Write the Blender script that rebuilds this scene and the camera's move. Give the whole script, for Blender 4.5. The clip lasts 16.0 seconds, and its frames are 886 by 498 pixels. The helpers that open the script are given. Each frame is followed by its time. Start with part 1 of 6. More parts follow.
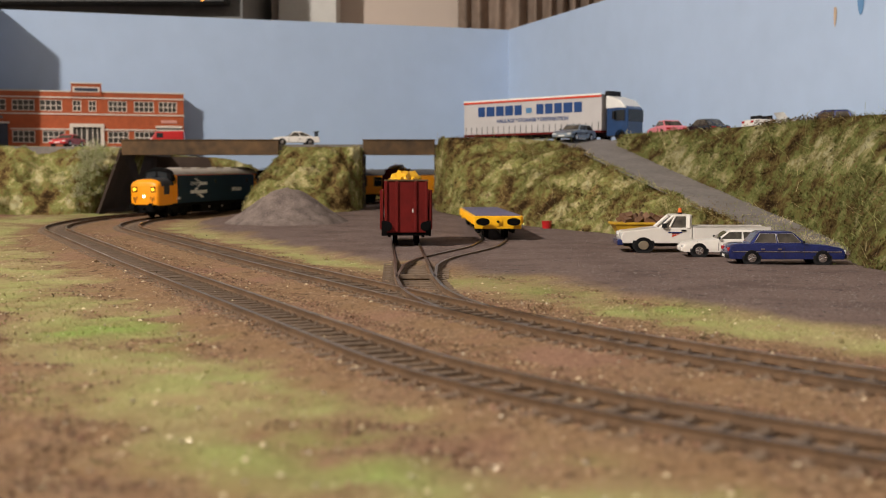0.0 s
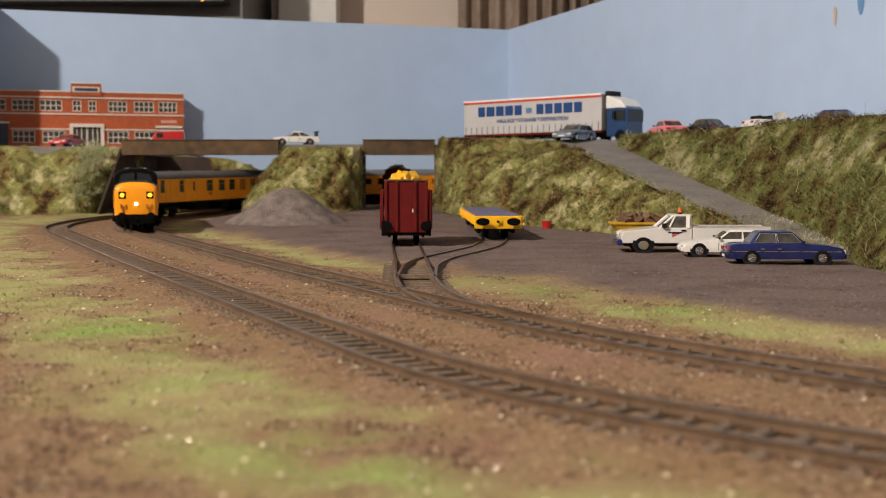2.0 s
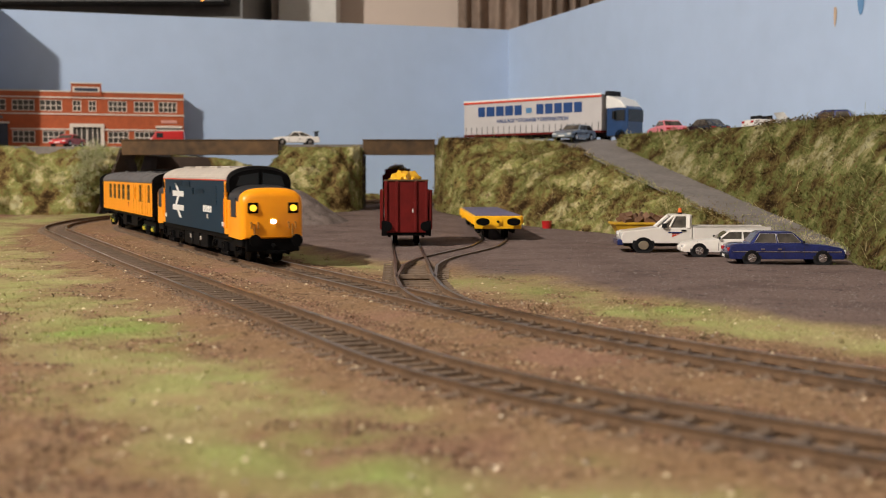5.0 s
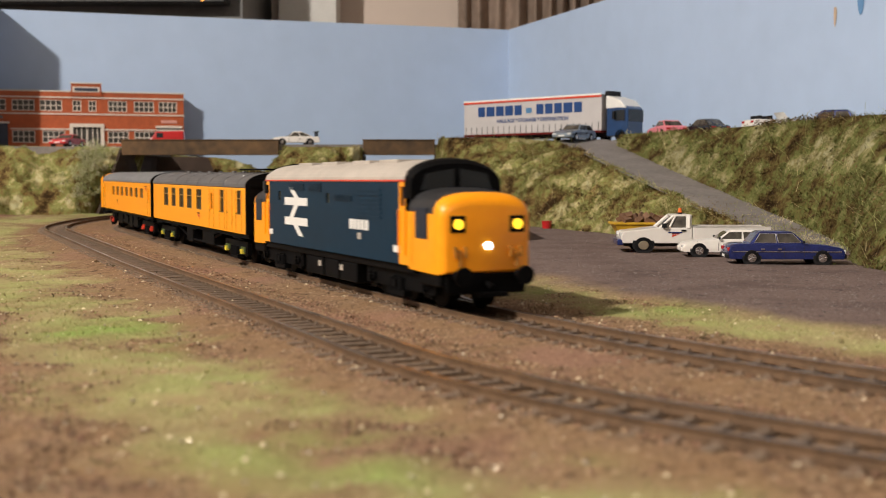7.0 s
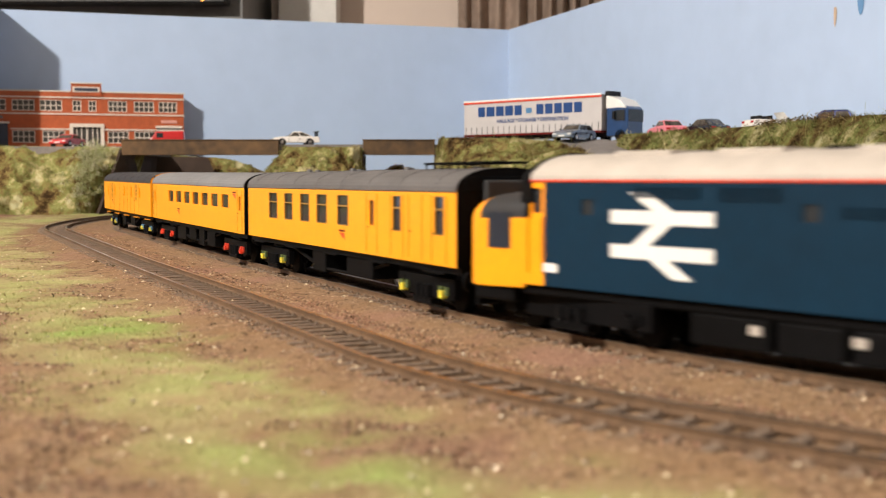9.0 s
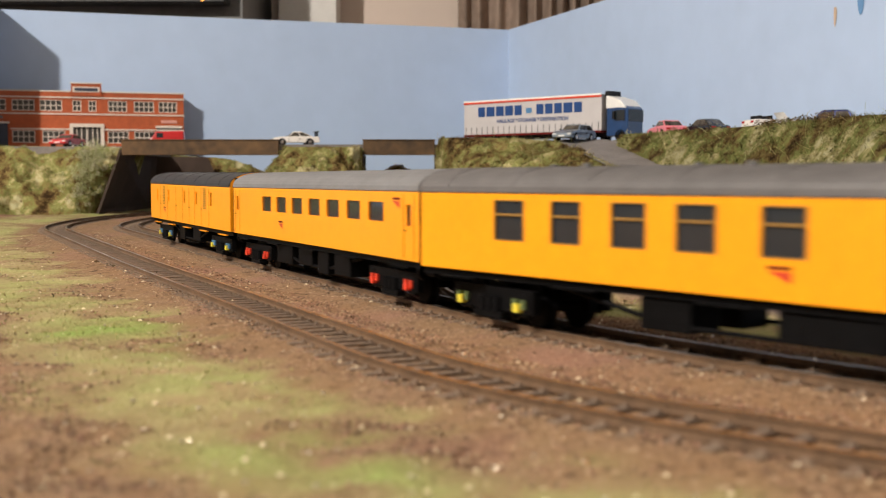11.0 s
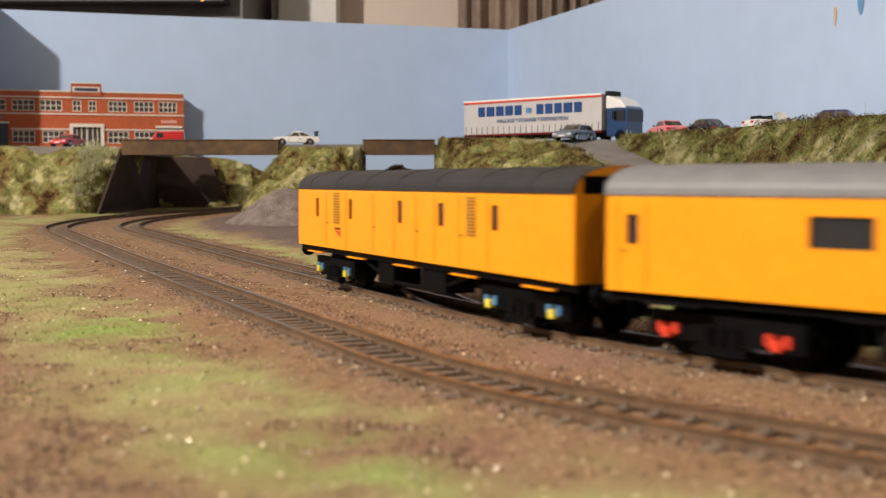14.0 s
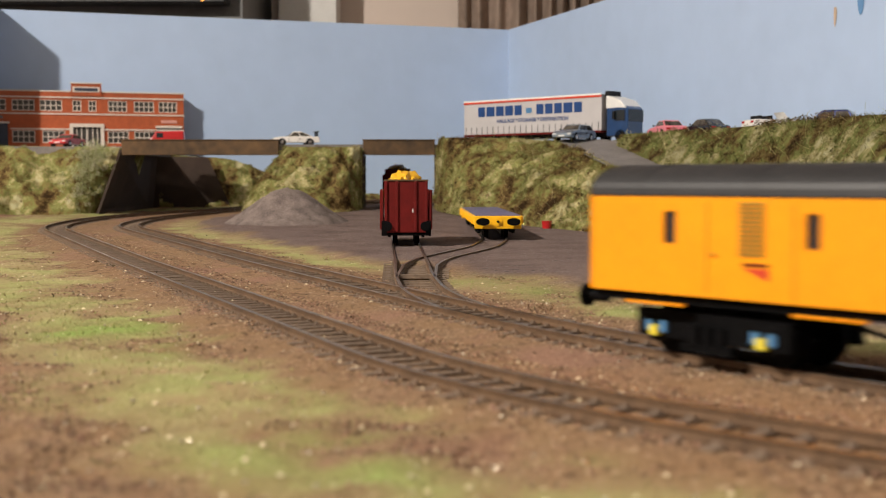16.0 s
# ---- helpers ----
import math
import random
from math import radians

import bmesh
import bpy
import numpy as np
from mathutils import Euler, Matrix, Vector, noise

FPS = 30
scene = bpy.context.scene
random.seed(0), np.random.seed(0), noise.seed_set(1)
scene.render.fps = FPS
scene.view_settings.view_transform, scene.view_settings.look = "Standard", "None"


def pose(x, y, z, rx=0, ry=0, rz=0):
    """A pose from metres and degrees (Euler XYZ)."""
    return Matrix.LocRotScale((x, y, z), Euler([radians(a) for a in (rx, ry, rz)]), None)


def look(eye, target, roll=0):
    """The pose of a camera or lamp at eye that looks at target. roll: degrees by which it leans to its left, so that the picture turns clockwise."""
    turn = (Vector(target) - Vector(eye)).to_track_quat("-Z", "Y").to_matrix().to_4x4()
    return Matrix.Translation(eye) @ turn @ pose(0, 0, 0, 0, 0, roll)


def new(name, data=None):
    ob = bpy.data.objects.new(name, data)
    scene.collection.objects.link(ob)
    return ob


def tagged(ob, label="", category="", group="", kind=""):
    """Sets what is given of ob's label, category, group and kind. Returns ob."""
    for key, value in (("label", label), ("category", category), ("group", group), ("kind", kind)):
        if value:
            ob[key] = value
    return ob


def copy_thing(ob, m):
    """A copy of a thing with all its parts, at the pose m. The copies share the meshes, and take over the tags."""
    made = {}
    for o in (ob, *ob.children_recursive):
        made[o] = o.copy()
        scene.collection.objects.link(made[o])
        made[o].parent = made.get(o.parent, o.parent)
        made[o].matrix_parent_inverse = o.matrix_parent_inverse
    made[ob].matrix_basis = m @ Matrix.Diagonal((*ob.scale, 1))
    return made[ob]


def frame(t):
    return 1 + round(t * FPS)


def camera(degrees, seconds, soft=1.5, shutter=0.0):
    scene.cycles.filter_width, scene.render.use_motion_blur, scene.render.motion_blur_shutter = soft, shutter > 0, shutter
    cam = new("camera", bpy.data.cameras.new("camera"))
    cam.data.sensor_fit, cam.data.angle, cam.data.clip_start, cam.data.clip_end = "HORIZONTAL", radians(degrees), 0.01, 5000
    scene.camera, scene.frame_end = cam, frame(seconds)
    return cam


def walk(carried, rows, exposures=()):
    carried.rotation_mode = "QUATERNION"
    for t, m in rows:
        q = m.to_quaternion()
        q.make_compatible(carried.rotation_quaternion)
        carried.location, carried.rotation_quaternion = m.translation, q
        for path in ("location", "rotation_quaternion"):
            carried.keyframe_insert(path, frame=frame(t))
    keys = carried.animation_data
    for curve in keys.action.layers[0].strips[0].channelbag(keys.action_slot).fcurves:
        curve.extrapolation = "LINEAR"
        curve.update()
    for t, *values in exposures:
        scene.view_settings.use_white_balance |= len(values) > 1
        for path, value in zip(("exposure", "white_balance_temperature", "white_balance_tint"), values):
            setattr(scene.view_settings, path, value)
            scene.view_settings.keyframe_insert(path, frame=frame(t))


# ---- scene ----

MM = 0.001
cam = camera(41.1, 16.0, soft=1.0, shutter=0.8)
cam.data.dof.use_dof = True
cam.data.dof.focus_distance = 0.66
cam.data.dof.aperture_fstop = 25
EYE = pose(0, 0, 0.0445, 90 - 3.34, 0, 0)
walk(cam, [(0.0, EYE), (16.0, EYE)], exposures=[(0.0, 0.0), (6.4, 0.03), (7.0, 0.08), (8.0, 0.2), (8.5, 0.3), (9.0, 0.48), (9.6, 0.45), (11.0, 0.25), (12.5, 0.25), (14.5, 0.2), (16.0, 0.15)])

# ---- light: one ceiling lamp of the room, an added fill lamp, and the walls' bounce ----
world = bpy.data.worlds.new("room_air")
world.use_nodes = True
world.node_tree.nodes["Background"].inputs[0].default_value = (1.0, 0.93, 0.85, 1)
world.node_tree.nodes["Background"].inputs[1].default_value = 0.22
scene.world = world
LAMP_AT = Vector((-1.45, -0.38, 1.46))
lamp = new("ceiling_lamp_light", bpy.data.lights.new("ceiling_lamp_light", "AREA"))
lamp.data.shape, lamp.data.size, lamp.data.energy = "DISK", 0.11, 63
lamp.data.color = (1.0, 0.91, 0.81)
lamp.matrix_world = look(LAMP_AT, (0.0, 0.9, 0.0))
# unseen fill lamp behind the camera, added to brighten faces turned forward
FILL_AT = Vector((0.55, -1.45, 1.50))
fill_lamp = new("fill_lamp_light", bpy.data.lights.new("fill_lamp_light", "AREA"))
fill_lamp.data.shape, fill_lamp.data.size, fill_lamp.data.energy = "DISK", 0.30, 8
fill_lamp.data.color = (1.0, 0.92, 0.84)
fill_lamp.matrix_world = look(FILL_AT, (0.1, 0.7, 0.0))


# ---- materials ----
def mat(name, col, rough=0.6, metal=0.0, var=0.15, scale=200.0, bump=0.0, spec=0.5, emit=0.0, col2=None, coat=0.0):
    """A surface with variation at two scales, in the world's metres."""
    m = bpy.data.materials.new(name)
    m.use_nodes = True
    nt = m.node_tree
    b = nt.nodes["Principled BSDF"]
    b.inputs["Roughness"].default_value = rough
    b.inputs["Metallic"].default_value = metal
    b.inputs["Specular IOR Level"].default_value = spec
    b.inputs["Coat Weight"].default_value = coat
    geo = nt.nodes.new("ShaderNodeTexCoord")
    n1 = nt.nodes.new("ShaderNodeTexNoise")
    n1.inputs["Scale"].default_value, n1.inputs["Detail"].default_value = scale, 6
    n2 = nt.nodes.new("ShaderNodeTexNoise")
    n2.inputs["Scale"].default_value, n2.inputs["Detail"].default_value = scale * 0.13, 3
    nt.links.new(geo.outputs["Object"], n1.inputs["Vector"])
    nt.links.new(geo.outputs["Object"], n2.inputs["Vector"])
    add = nt.nodes.new("ShaderNodeMath")
    add.operation = "ADD"
    nt.links.new(n1.outputs["Fac"], add.inputs[0])
    nt.links.new(n2.outputs["Fac"], add.inputs[1])
    mr = nt.nodes.new("ShaderNodeMapRange")
    mr.inputs["From Min"].default_value, mr.inputs["From Max"].default_value = 0.7, 1.3
    nt.links.new(add.outputs[0], mr.inputs["Value"])
    ramp = nt.nodes.new("ShaderNodeMix")
    ramp.data_type = "RGBA"
    c = Vector(col)
    lo = c * (1 - var)
    hi = Vector(col2) if col2 else c * (1 + var)
    ramp.inputs[6].default_value = (*lo, 1)
    ramp.inputs[7].default_value = (*hi, 1)
    nt.links.new(mr.outputs[0], ramp.inputs[0])
    nt.links.new(ramp.outputs[2], b.inputs["Base Color"])
    if bump:
        bp = nt.nodes.new("ShaderNodeBump")
        bp.inputs["Strength"].default_value, bp.inputs["Distance"].default_value = bump, 0.0015
        nt.links.new(n1.outputs["Fac"], bp.inputs["Height"])
        nt.links.new(bp.outputs[0], b.inputs["Normal"])
    if emit:
        b.inputs["Emission Color"].default_value = (*col, 1)
        b.inputs["Emission Strength"].default_value = emit
    return m


def patchwork(name, stops, scale=26.0, fine=420.0, rough=0.92, bump=0.0):
    """Fibres or foam of mixed colours: broad soft patches, broken up by a fine change from tuft to tuft."""
    m = bpy.data.materials.new(name)
    m.use_nodes = True
    nt = m.node_tree
    b = nt.nodes["Principled BSDF"]
    b.inputs["Roughness"].default_value, b.inputs["Specular IOR Level"].default_value = rough, 0.12
    tc = nt.nodes.new("ShaderNodeTexCoord")
    fac = None
    for sc, detail, weight in ((scale, 4, 2.0), (scale * 3.7, 3, 1.2), (fine, 2, 0.7)):
        n = nt.nodes.new("ShaderNodeTexNoise")
        n.inputs["Scale"].default_value, n.inputs["Detail"].default_value = sc, detail
        nt.links.new(tc.outputs["Object"], n.inputs["Vector"])
        ma = nt.nodes.new("ShaderNodeMath")
        ma.operation = "MULTIPLY_ADD"
        ma.inputs[1].default_value, ma.inputs[2].default_value = weight, 0.5 - 0.5 * 3.9 if fac is None else 0.0
        nt.links.new(n.outputs["Fac"], ma.inputs[0])
        if fac is not None:
            nt.links.new(fac, ma.inputs[2])
        fac = ma.outputs[0]
    ramp = nt.nodes.new("ShaderNodeValToRGB")
    el = ramp.color_ramp.elements
    el[0].position, el[0].color = stops[0][0], (*stops[0][1], 1)
    el[1].position, el[1].color = stops[-1][0], (*stops[-1][1], 1)
    for p, c in stops[1:-1]:
        el.new(p).color = (*c, 1)
    nt.links.new(fac, ramp.inputs[0])
    nt.links.new(ramp.outputs[0], b.inputs["Base Color"])
    if bump:
        bp = nt.nodes.new("ShaderNodeBump")
        bp.inputs["Strength"].default_value, bp.inputs["Distance"].default_value = bump, 0.0015
        nt.links.new(fac, bp.inputs["Height"])
        nt.links.new(bp.outputs[0], b.inputs["Normal"])
    return m


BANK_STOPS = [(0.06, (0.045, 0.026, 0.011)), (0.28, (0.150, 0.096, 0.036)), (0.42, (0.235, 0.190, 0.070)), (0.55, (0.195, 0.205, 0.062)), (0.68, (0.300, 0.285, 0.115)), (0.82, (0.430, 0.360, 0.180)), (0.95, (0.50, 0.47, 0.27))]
# bank colours at about 0.6, slightly greener: the hillside's shade is mixed in
SHADED_BANK_STOPS = [(0.06, (0.028, 0.016, 0.007)), (0.28, (0.090, 0.060, 0.021)), (0.42, (0.130, 0.112, 0.038)), (0.55, (0.115, 0.128, 0.038)), (0.68, (0.180, 0.180, 0.068)), (0.82, (0.250, 0.215, 0.100)), (0.95, (0.32, 0.30, 0.17))]
MEADOW_STOPS = [(0.08, (0.15, 0.11, 0.04)), (0.30, (0.36, 0.27, 0.13)), (0.45, (0.27, 0.32, 0.10)), (0.60, (0.43, 0.43, 0.19)), (0.78, (0.60, 0.50, 0.30)), (0.95, (0.66, 0.60, 0.40))]


def glass(name, tint=(0.02, 0.025, 0.03)):
    return mat(name, tint, 0.08, 0, 0.1, 100, spec=0.6)


M_YELLOW = mat("yellow_paint", (1.0, 0.355, 0.005), 0.38, var=0.05, scale=300)
M_BLUE = mat("rail_blue_paint", (0.0028, 0.022, 0.046), 0.45, var=0.12, scale=250, spec=0.2)
M_ROOFGREY = mat("pale_grey_roof", (0.43, 0.385, 0.34), 0.6, var=0.12, scale=120)
M_DARKROOF = mat("dark_grey_roof", (0.10, 0.095, 0.095), 0.55, var=0.2, scale=150)
M_MIDROOF = mat("mid_grey_roof", (0.17, 0.17, 0.175), 0.55, var=0.15, scale=150)
M_BLACK = mat("black_underframe", (0.0022, 0.0022, 0.0026), 0.6, var=0.5, scale=300, spec=0.10)
M_BLACKROOF = mat("black_roof", (0.02, 0.02, 0.022), 0.5, var=0.2, scale=150)
M_WHITE = mat("white_paint", (0.78, 0.77, 0.74), 0.4, var=0.05)
M_RED = mat("red_paint", (0.6, 0.05, 0.02), 0.45, var=0.1)
M_GLASS = glass("dark_glass")
M_RAIL = mat("rusty_rail", (0.135, 0.080, 0.044), 0.6, 0.1, 0.35, 400)
M_RAILTOP = mat("worn_rail_head", (0.30, 0.25, 0.21), 0.3, 0.9, 0.3, 250)
M_SLEEPER = mat("grey_brown_sleeper", (0.165, 0.118, 0.083), 0.85, var=0.45, scale=400)
M_WALLBLUE = mat("sky_blue_paint", (0.42, 0.54, 0.74), 0.75, var=0.035, scale=30, bump=0.05)
M_WALLROOM = mat("cream_room_wall", (0.50, 0.45, 0.40), 0.8, var=0.04, scale=8)
M_BEAM = mat("brown_bridge_board", (0.095, 0.052, 0.020), 0.75, var=0.55, scale=90, bump=0.3)
M_PORTAL = mat("dark_brown_board", (0.055, 0.034, 0.024), 0.8, var=0.3, scale=60)
M_MAROON = mat("maroon_wagon_paint", (0.135, 0.009, 0.008), 0.55, var=0.25, scale=150, spec=0.2)


# ---- geometry helpers ----
def finish(name, bm, material, parent=None, label="", smooth=False, m=None, bevel=0.0):
    bmesh.ops.recalc_face_normals(bm, faces=bm.faces)
    me = bpy.data.meshes.new(name)
    bm.to_mesh(me)
    bm.free()
    if smooth:
        for p in me.polygons:
            p.use_smooth = True
        me.set_sharp_from_angle(angle=radians(42))
    for mm in (material if isinstance(material, (list, tuple)) else [material]):
        me.materials.append(mm)
    ob = new(name, me)
    if parent:
        ob.parent = parent
    if m is not None:
        ob.matrix_basis = m
    if bevel:
        mod = ob.modifiers.new("bevel", "BEVEL")
        mod.width, mod.segments, mod.limit_method = bevel, 2, "ANGLE"
    if label:
        ob["label"] = label
    return ob


def part(name, bm, material, parent, label="", smooth=False, m=None, bevel=0.0):
    return finish(name, bm, material, parent, label, smooth, m, bevel)


def box(bm, x0, x1, y0, y1, z0, z1, mi=0):
    v = [bm.verts.new((x, y, z)) for z in (z0, z1) for y in (y0, y1) for x in (x0, x1)]
    for q in ((0, 1, 3, 2), (4, 5, 7, 6), (0, 1, 5, 4), (2, 3, 7, 6), (0, 2, 6, 4), (1, 3, 7, 5)):
        bm.faces.new([v[i] for i in q]).material_index = mi
    return v


def boxbm(*a):
    bm = bmesh.new()
    box(bm, *a)
    return bm


def cyl(bm, p, q, r0, r1=None, n=12, mi=0):
    """A closed round bar from p to q."""
    p, q = Vector(p), Vector(q)
    r1 = r0 if r1 is None else r1
    d = (q - p).normalized()
    a = d.orthogonal().normalized()
    b = d.cross(a)
    rings = []
    for c, r in ((p, r0), (q, r1)):
        rings.append([bm.verts.new(c + (a * math.cos(k * 2 * math.pi / n) + b * math.sin(k * 2 * math.pi / n)) * r) for k in range(n)])
    for k in range(n):
        bm.faces.new((rings[0][k], rings[0][(k + 1) % n], rings[1][(k + 1) % n], rings[1][k])).material_index = mi
    bm.faces.new(rings[0][::-1]).material_index = mi
    bm.faces.new(rings[1]).material_index = mi


def extrude_profile(bm, prof, a0, a1, axis="x", mi=0, close=True):
    """Sweeps a closed outline (u, v) from a0 to a1 along an axis: x -> (a, u, v), y -> (u, a, v)."""
    def at(u, v, a):
        return (a, u, v) if axis == "x" else (u, a, v)
    r0 = [bm.verts.new(at(u, v, a0)) for u, v in prof]
    r1 = [bm.verts.new(at(u, v, a1)) for u, v in prof]
    n = len(prof)
    for k in range(n):
        bm.faces.new((r0[k], r0[(k + 1) % n], r1[(k + 1) % n], r1[k])).material_index = mi
    if close:
        bm.faces.new(r0).material_index = mi
        bm.faces.new(r1[::-1]).material_index = mi


def thing(name, label, category, group="", m=None):
    e = new(name)
    e.empty_display_size = 0.01
    if m is not None:
        e.matrix_basis = m
    return tagged(e, label, category, group)


# ---- the board: slightly rising behind, in metres ----
def rise(y):
    return 0.0072 * max(0.0, y - 0.65) + 0.008 * max(0.0, y - 1.15)


# ---- the two running lines: straight, arc, straight, arc ----
N0 = Vector((0.9121, 0.4100))
D0 = Vector((N0.y, -N0.x))
LOOP = Vector((0.134, 1.202))


def line(r1, bends, straight=0.66, step=0.005):
    """A line from the hidden back of the loop round to the front: bends are (radius, length) after the straight."""
    nb = Vector((-0.30, 0.954))
    nb.normalize()
    db = Vector((-nb.y, nb.x))
    st = LOOP + nb * r1
    pts = [st - db * (k * step) for k in range(int(1.2 / step), 0, -1)]
    a0, a1 = math.atan2(nb.y, nb.x), math.atan2(-N0.y, -N0.x) + 2 * math.pi
    n = int((a1 - a0) * r1 / step)
    pts += [LOOP + Vector((math.cos(a0 + (a1 - a0) * k / n), math.sin(a0 + (a1 - a0) * k / n))) * r1 for k in range(n + 1)]
    e = LOOP - N0 * r1
    pts += [e + D0 * (k * step) for k in range(1, int(straight / step))]
    at, turned = e + D0 * straight, math.atan2(-N0.y, -N0.x)
    for r2, length in bends:
        c2 = at - Vector((math.cos(turned), math.sin(turned))) * r2
        pts += [c2 + Vector((math.cos(turned + k * step / r2), math.sin(turned + k * step / r2))) * r2 for k in range(int(length / step))]
        turned += length / r2
        at = c2 + Vector((math.cos(turned), math.sin(turned))) * r2
    return pts


class Path:
    def __init__(self, pts):
        self.p = pts
        self.s = [0.0]
        for a, b in zip(pts, pts[1:]):
            self.s.append(self.s[-1] + (b - a).length)

    def at(self, s):
        s = min(max(s, 0.0), self.s[-1] - 1e-6)
        i = int(np.searchsorted(self.s, s, side="right")) - 1
        i = min(max(i, 0), len(self.p) - 2)
        f = (s - self.s[i]) / (self.s[i + 1] - self.s[i])
        return self.p[i].lerp(self.p[i + 1], f)

    def way(self, s):
        return (self.at(s + 0.003) - self.at(s - 0.003)).normalized()


PATH_B = Path(line(0.438, [(0.70, 1.33)]))
PATH_A = Path(line(0.502, [(0.30, 0.110), (0.767, 1.3)], 0.748))

# ---- zones of the board ----
A_NP = np.array([[p.x, p.y] for p in PATH_A.p])
B_NP = np.array([[p.x, p.y] for p in PATH_B.p])


def side_of(pts, q):
    """Signed distance of the places q from a line: positive on the loop's inner side."""
    from_all = np.empty(len(q))
    sub = pts[::3]
    way = np.gradient(sub, axis=0)
    for i in range(0, len(q), 20000):
        c = q[i:i + 20000]
        d2 = ((c[:, None, :] - sub[None]) ** 2).sum(2)
        k = d2.argmin(1)
        v = c - sub[k]
        s = way[k, 0] * v[:, 1] - way[k, 1] * v[:, 0]
        from_all[i:i + 20000] = np.sqrt(d2[np.arange(len(c)), k]) * np.sign(s)
    return from_all


def smooth(a, b, x):
    t = np.clip((x - a) / (b - a), 0, 1)
    return t * t * (3 - 2 * t)


def fbm(x, y, k, seed=0.0):
    return noise.fractal(Vector((x * k, y * k, seed)), 0.9, 2.1, 4)


def rise_np(y):
    return 0.0072 * np.maximum(0, y - 0.65) + 0.008 * np.maximum(0, y - 1.15)


# ---- the ground sheet ----
def ground_material():
    m = bpy.data.materials.new("painted_earth_and_static_grass")
    m.use_nodes = True
    nt = m.node_tree
    L = nt.links
    b = nt.nodes["Principled BSDF"]
    b.inputs["Roughness"].default_value = 0.92
    b.inputs["Specular IOR Level"].default_value = 0.2
    tc = nt.nodes.new("ShaderNodeTexCoord")

    def nz(scale, detail=5, rough=0.6):
        n = nt.nodes.new("ShaderNodeTexNoise")
        n.inputs["Scale"].default_value, n.inputs["Detail"].default_value, n.inputs["Roughness"].default_value = scale, detail, rough
        L.new(tc.outputs["Object"], n.inputs["Vector"])
        return n.outputs["Fac"]

    def rng(v, a, c):
        r = nt.nodes.new("ShaderNodeMapRange")
        r.inputs["From Min"].default_value, r.inputs["From Max"].default_value = a, c
        L.new(v, r.inputs["Value"])
        return r.outputs[0]

    def mix(f, a, c):
        x = nt.nodes.new("ShaderNodeMix")
        x.data_type = "RGBA"
        if isinstance(f, float):
            x.inputs[0].default_value = f
        else:
            L.new(f, x.inputs[0])
        for i, v in ((6, a), (7, c)):
            if isinstance(v, tuple):
                x.inputs[i].default_value = (*v, 1)
            else:
                L.new(v, x.inputs[i])
        return x.outputs[2]

    grain = rng(nz(900, 3, 0.7), 0.3, 0.7)
    blot = rng(nz(45, 5), 0.35, 0.65)
    wide = rng(nz(14, 4), 0.35, 0.65)
    earth = mix(grain, (0.085, 0.045, 0.023), (0.40, 0.265, 0.160))
    earth = mix(blot, earth, (0.25, 0.152, 0.080))
    earth = mix(rng(nz(260, 3, 0.7), 0.56, 0.66), earth, (0.075, 0.040, 0.020))
    earth = mix(rng(nz(330, 3, 0.7), 0.60, 0.68), earth, (0.46, 0.33, 0.22))
    red = mix(grain, (0.17, 0.088, 0.056), (0.36, 0.215, 0.148))
    earth = mix(rng(nz(9, 3), 0.5, 0.62), earth, red)
    grass = mix(grain, (0.23, 0.20, 0.070), (0.58, 0.48, 0.27))
    grass = mix(wide, grass, (0.33, 0.36, 0.125))
    grass = mix(rng(nz(30, 4), 0.52, 0.66), grass, (0.36, 0.27, 0.14))
    yard = mix(grain, (0.072, 0.049, 0.044), (0.280, 0.205, 0.183))
    yard = mix(rng(nz(25, 5), 0.45, 0.7), yard, (0.110, 0.076, 0.066))
    yard = mix(rng(nz(210, 3), 0.60, 0.70), yard, (0.050, 0.036, 0.032))
    at = nt.nodes.new("ShaderNodeVertexColor")
    at.layer_name = "zone"
    sep = nt.nodes.new("ShaderNodeSeparateColor")
    L.new(at.outputs["Color"], sep.inputs[0])
    grass = mix(sep.outputs["Red"], grass, mix(grain, (0.17, 0.25, 0.05), (0.33, 0.45, 0.12)))
    col = mix(sep.outputs["Blue"], earth, yard)
    col = mix(sep.outputs["Green"], col, grass)
    L.new(col, b.inputs["Base Color"])
    bp = nt.nodes.new("ShaderNodeBump")
    bp.inputs["Strength"].default_value, bp.inputs["Distance"].default_value = 0.7, 0.0012
    L.new(nz(800, 4, 0.7), bp.inputs["Height"])
    L.new(bp.outputs[0], b.inputs["Normal"])
    return m


def yard_lift(x, y):
    return 0.006 * smooth(0.95, 1.35, y) * smooth(-0.30, -0.16, x)


def ground_z(x, y, da, db):
    z = rise_np(y) - 0.0028
    on = np.minimum(np.abs(da), np.abs(db))
    z = z - 0.0010 * smooth(0.022, 0.034, on) - 0.0003 * (1 - smooth(0.0115, 0.0140, on)) + 0.0003 * smooth(0.0115, 0.0140, on) * (1 - smooth(0.018, 0.024, on))
    return z + yard_lift(x, y)


XS = np.arange(-1.0, 1.0, 0.005)
YS = np.concatenate([np.arange(-0.05, 0.9, 0.004), np.arange(0.9, 2.1, 0.008)])
GX, GY = np.meshgrid(XS, YS)
Q = np.c_[GX.ravel(), GY.ravel()]
DA, DB = side_of(A_NP, Q), side_of(B_NP, Q)
NZ1 = np.array([fbm(x, y, 22) for x, y in Q])
NZ2 = np.array([fbm(x, y, 70, 5.0) for x, y in Q])
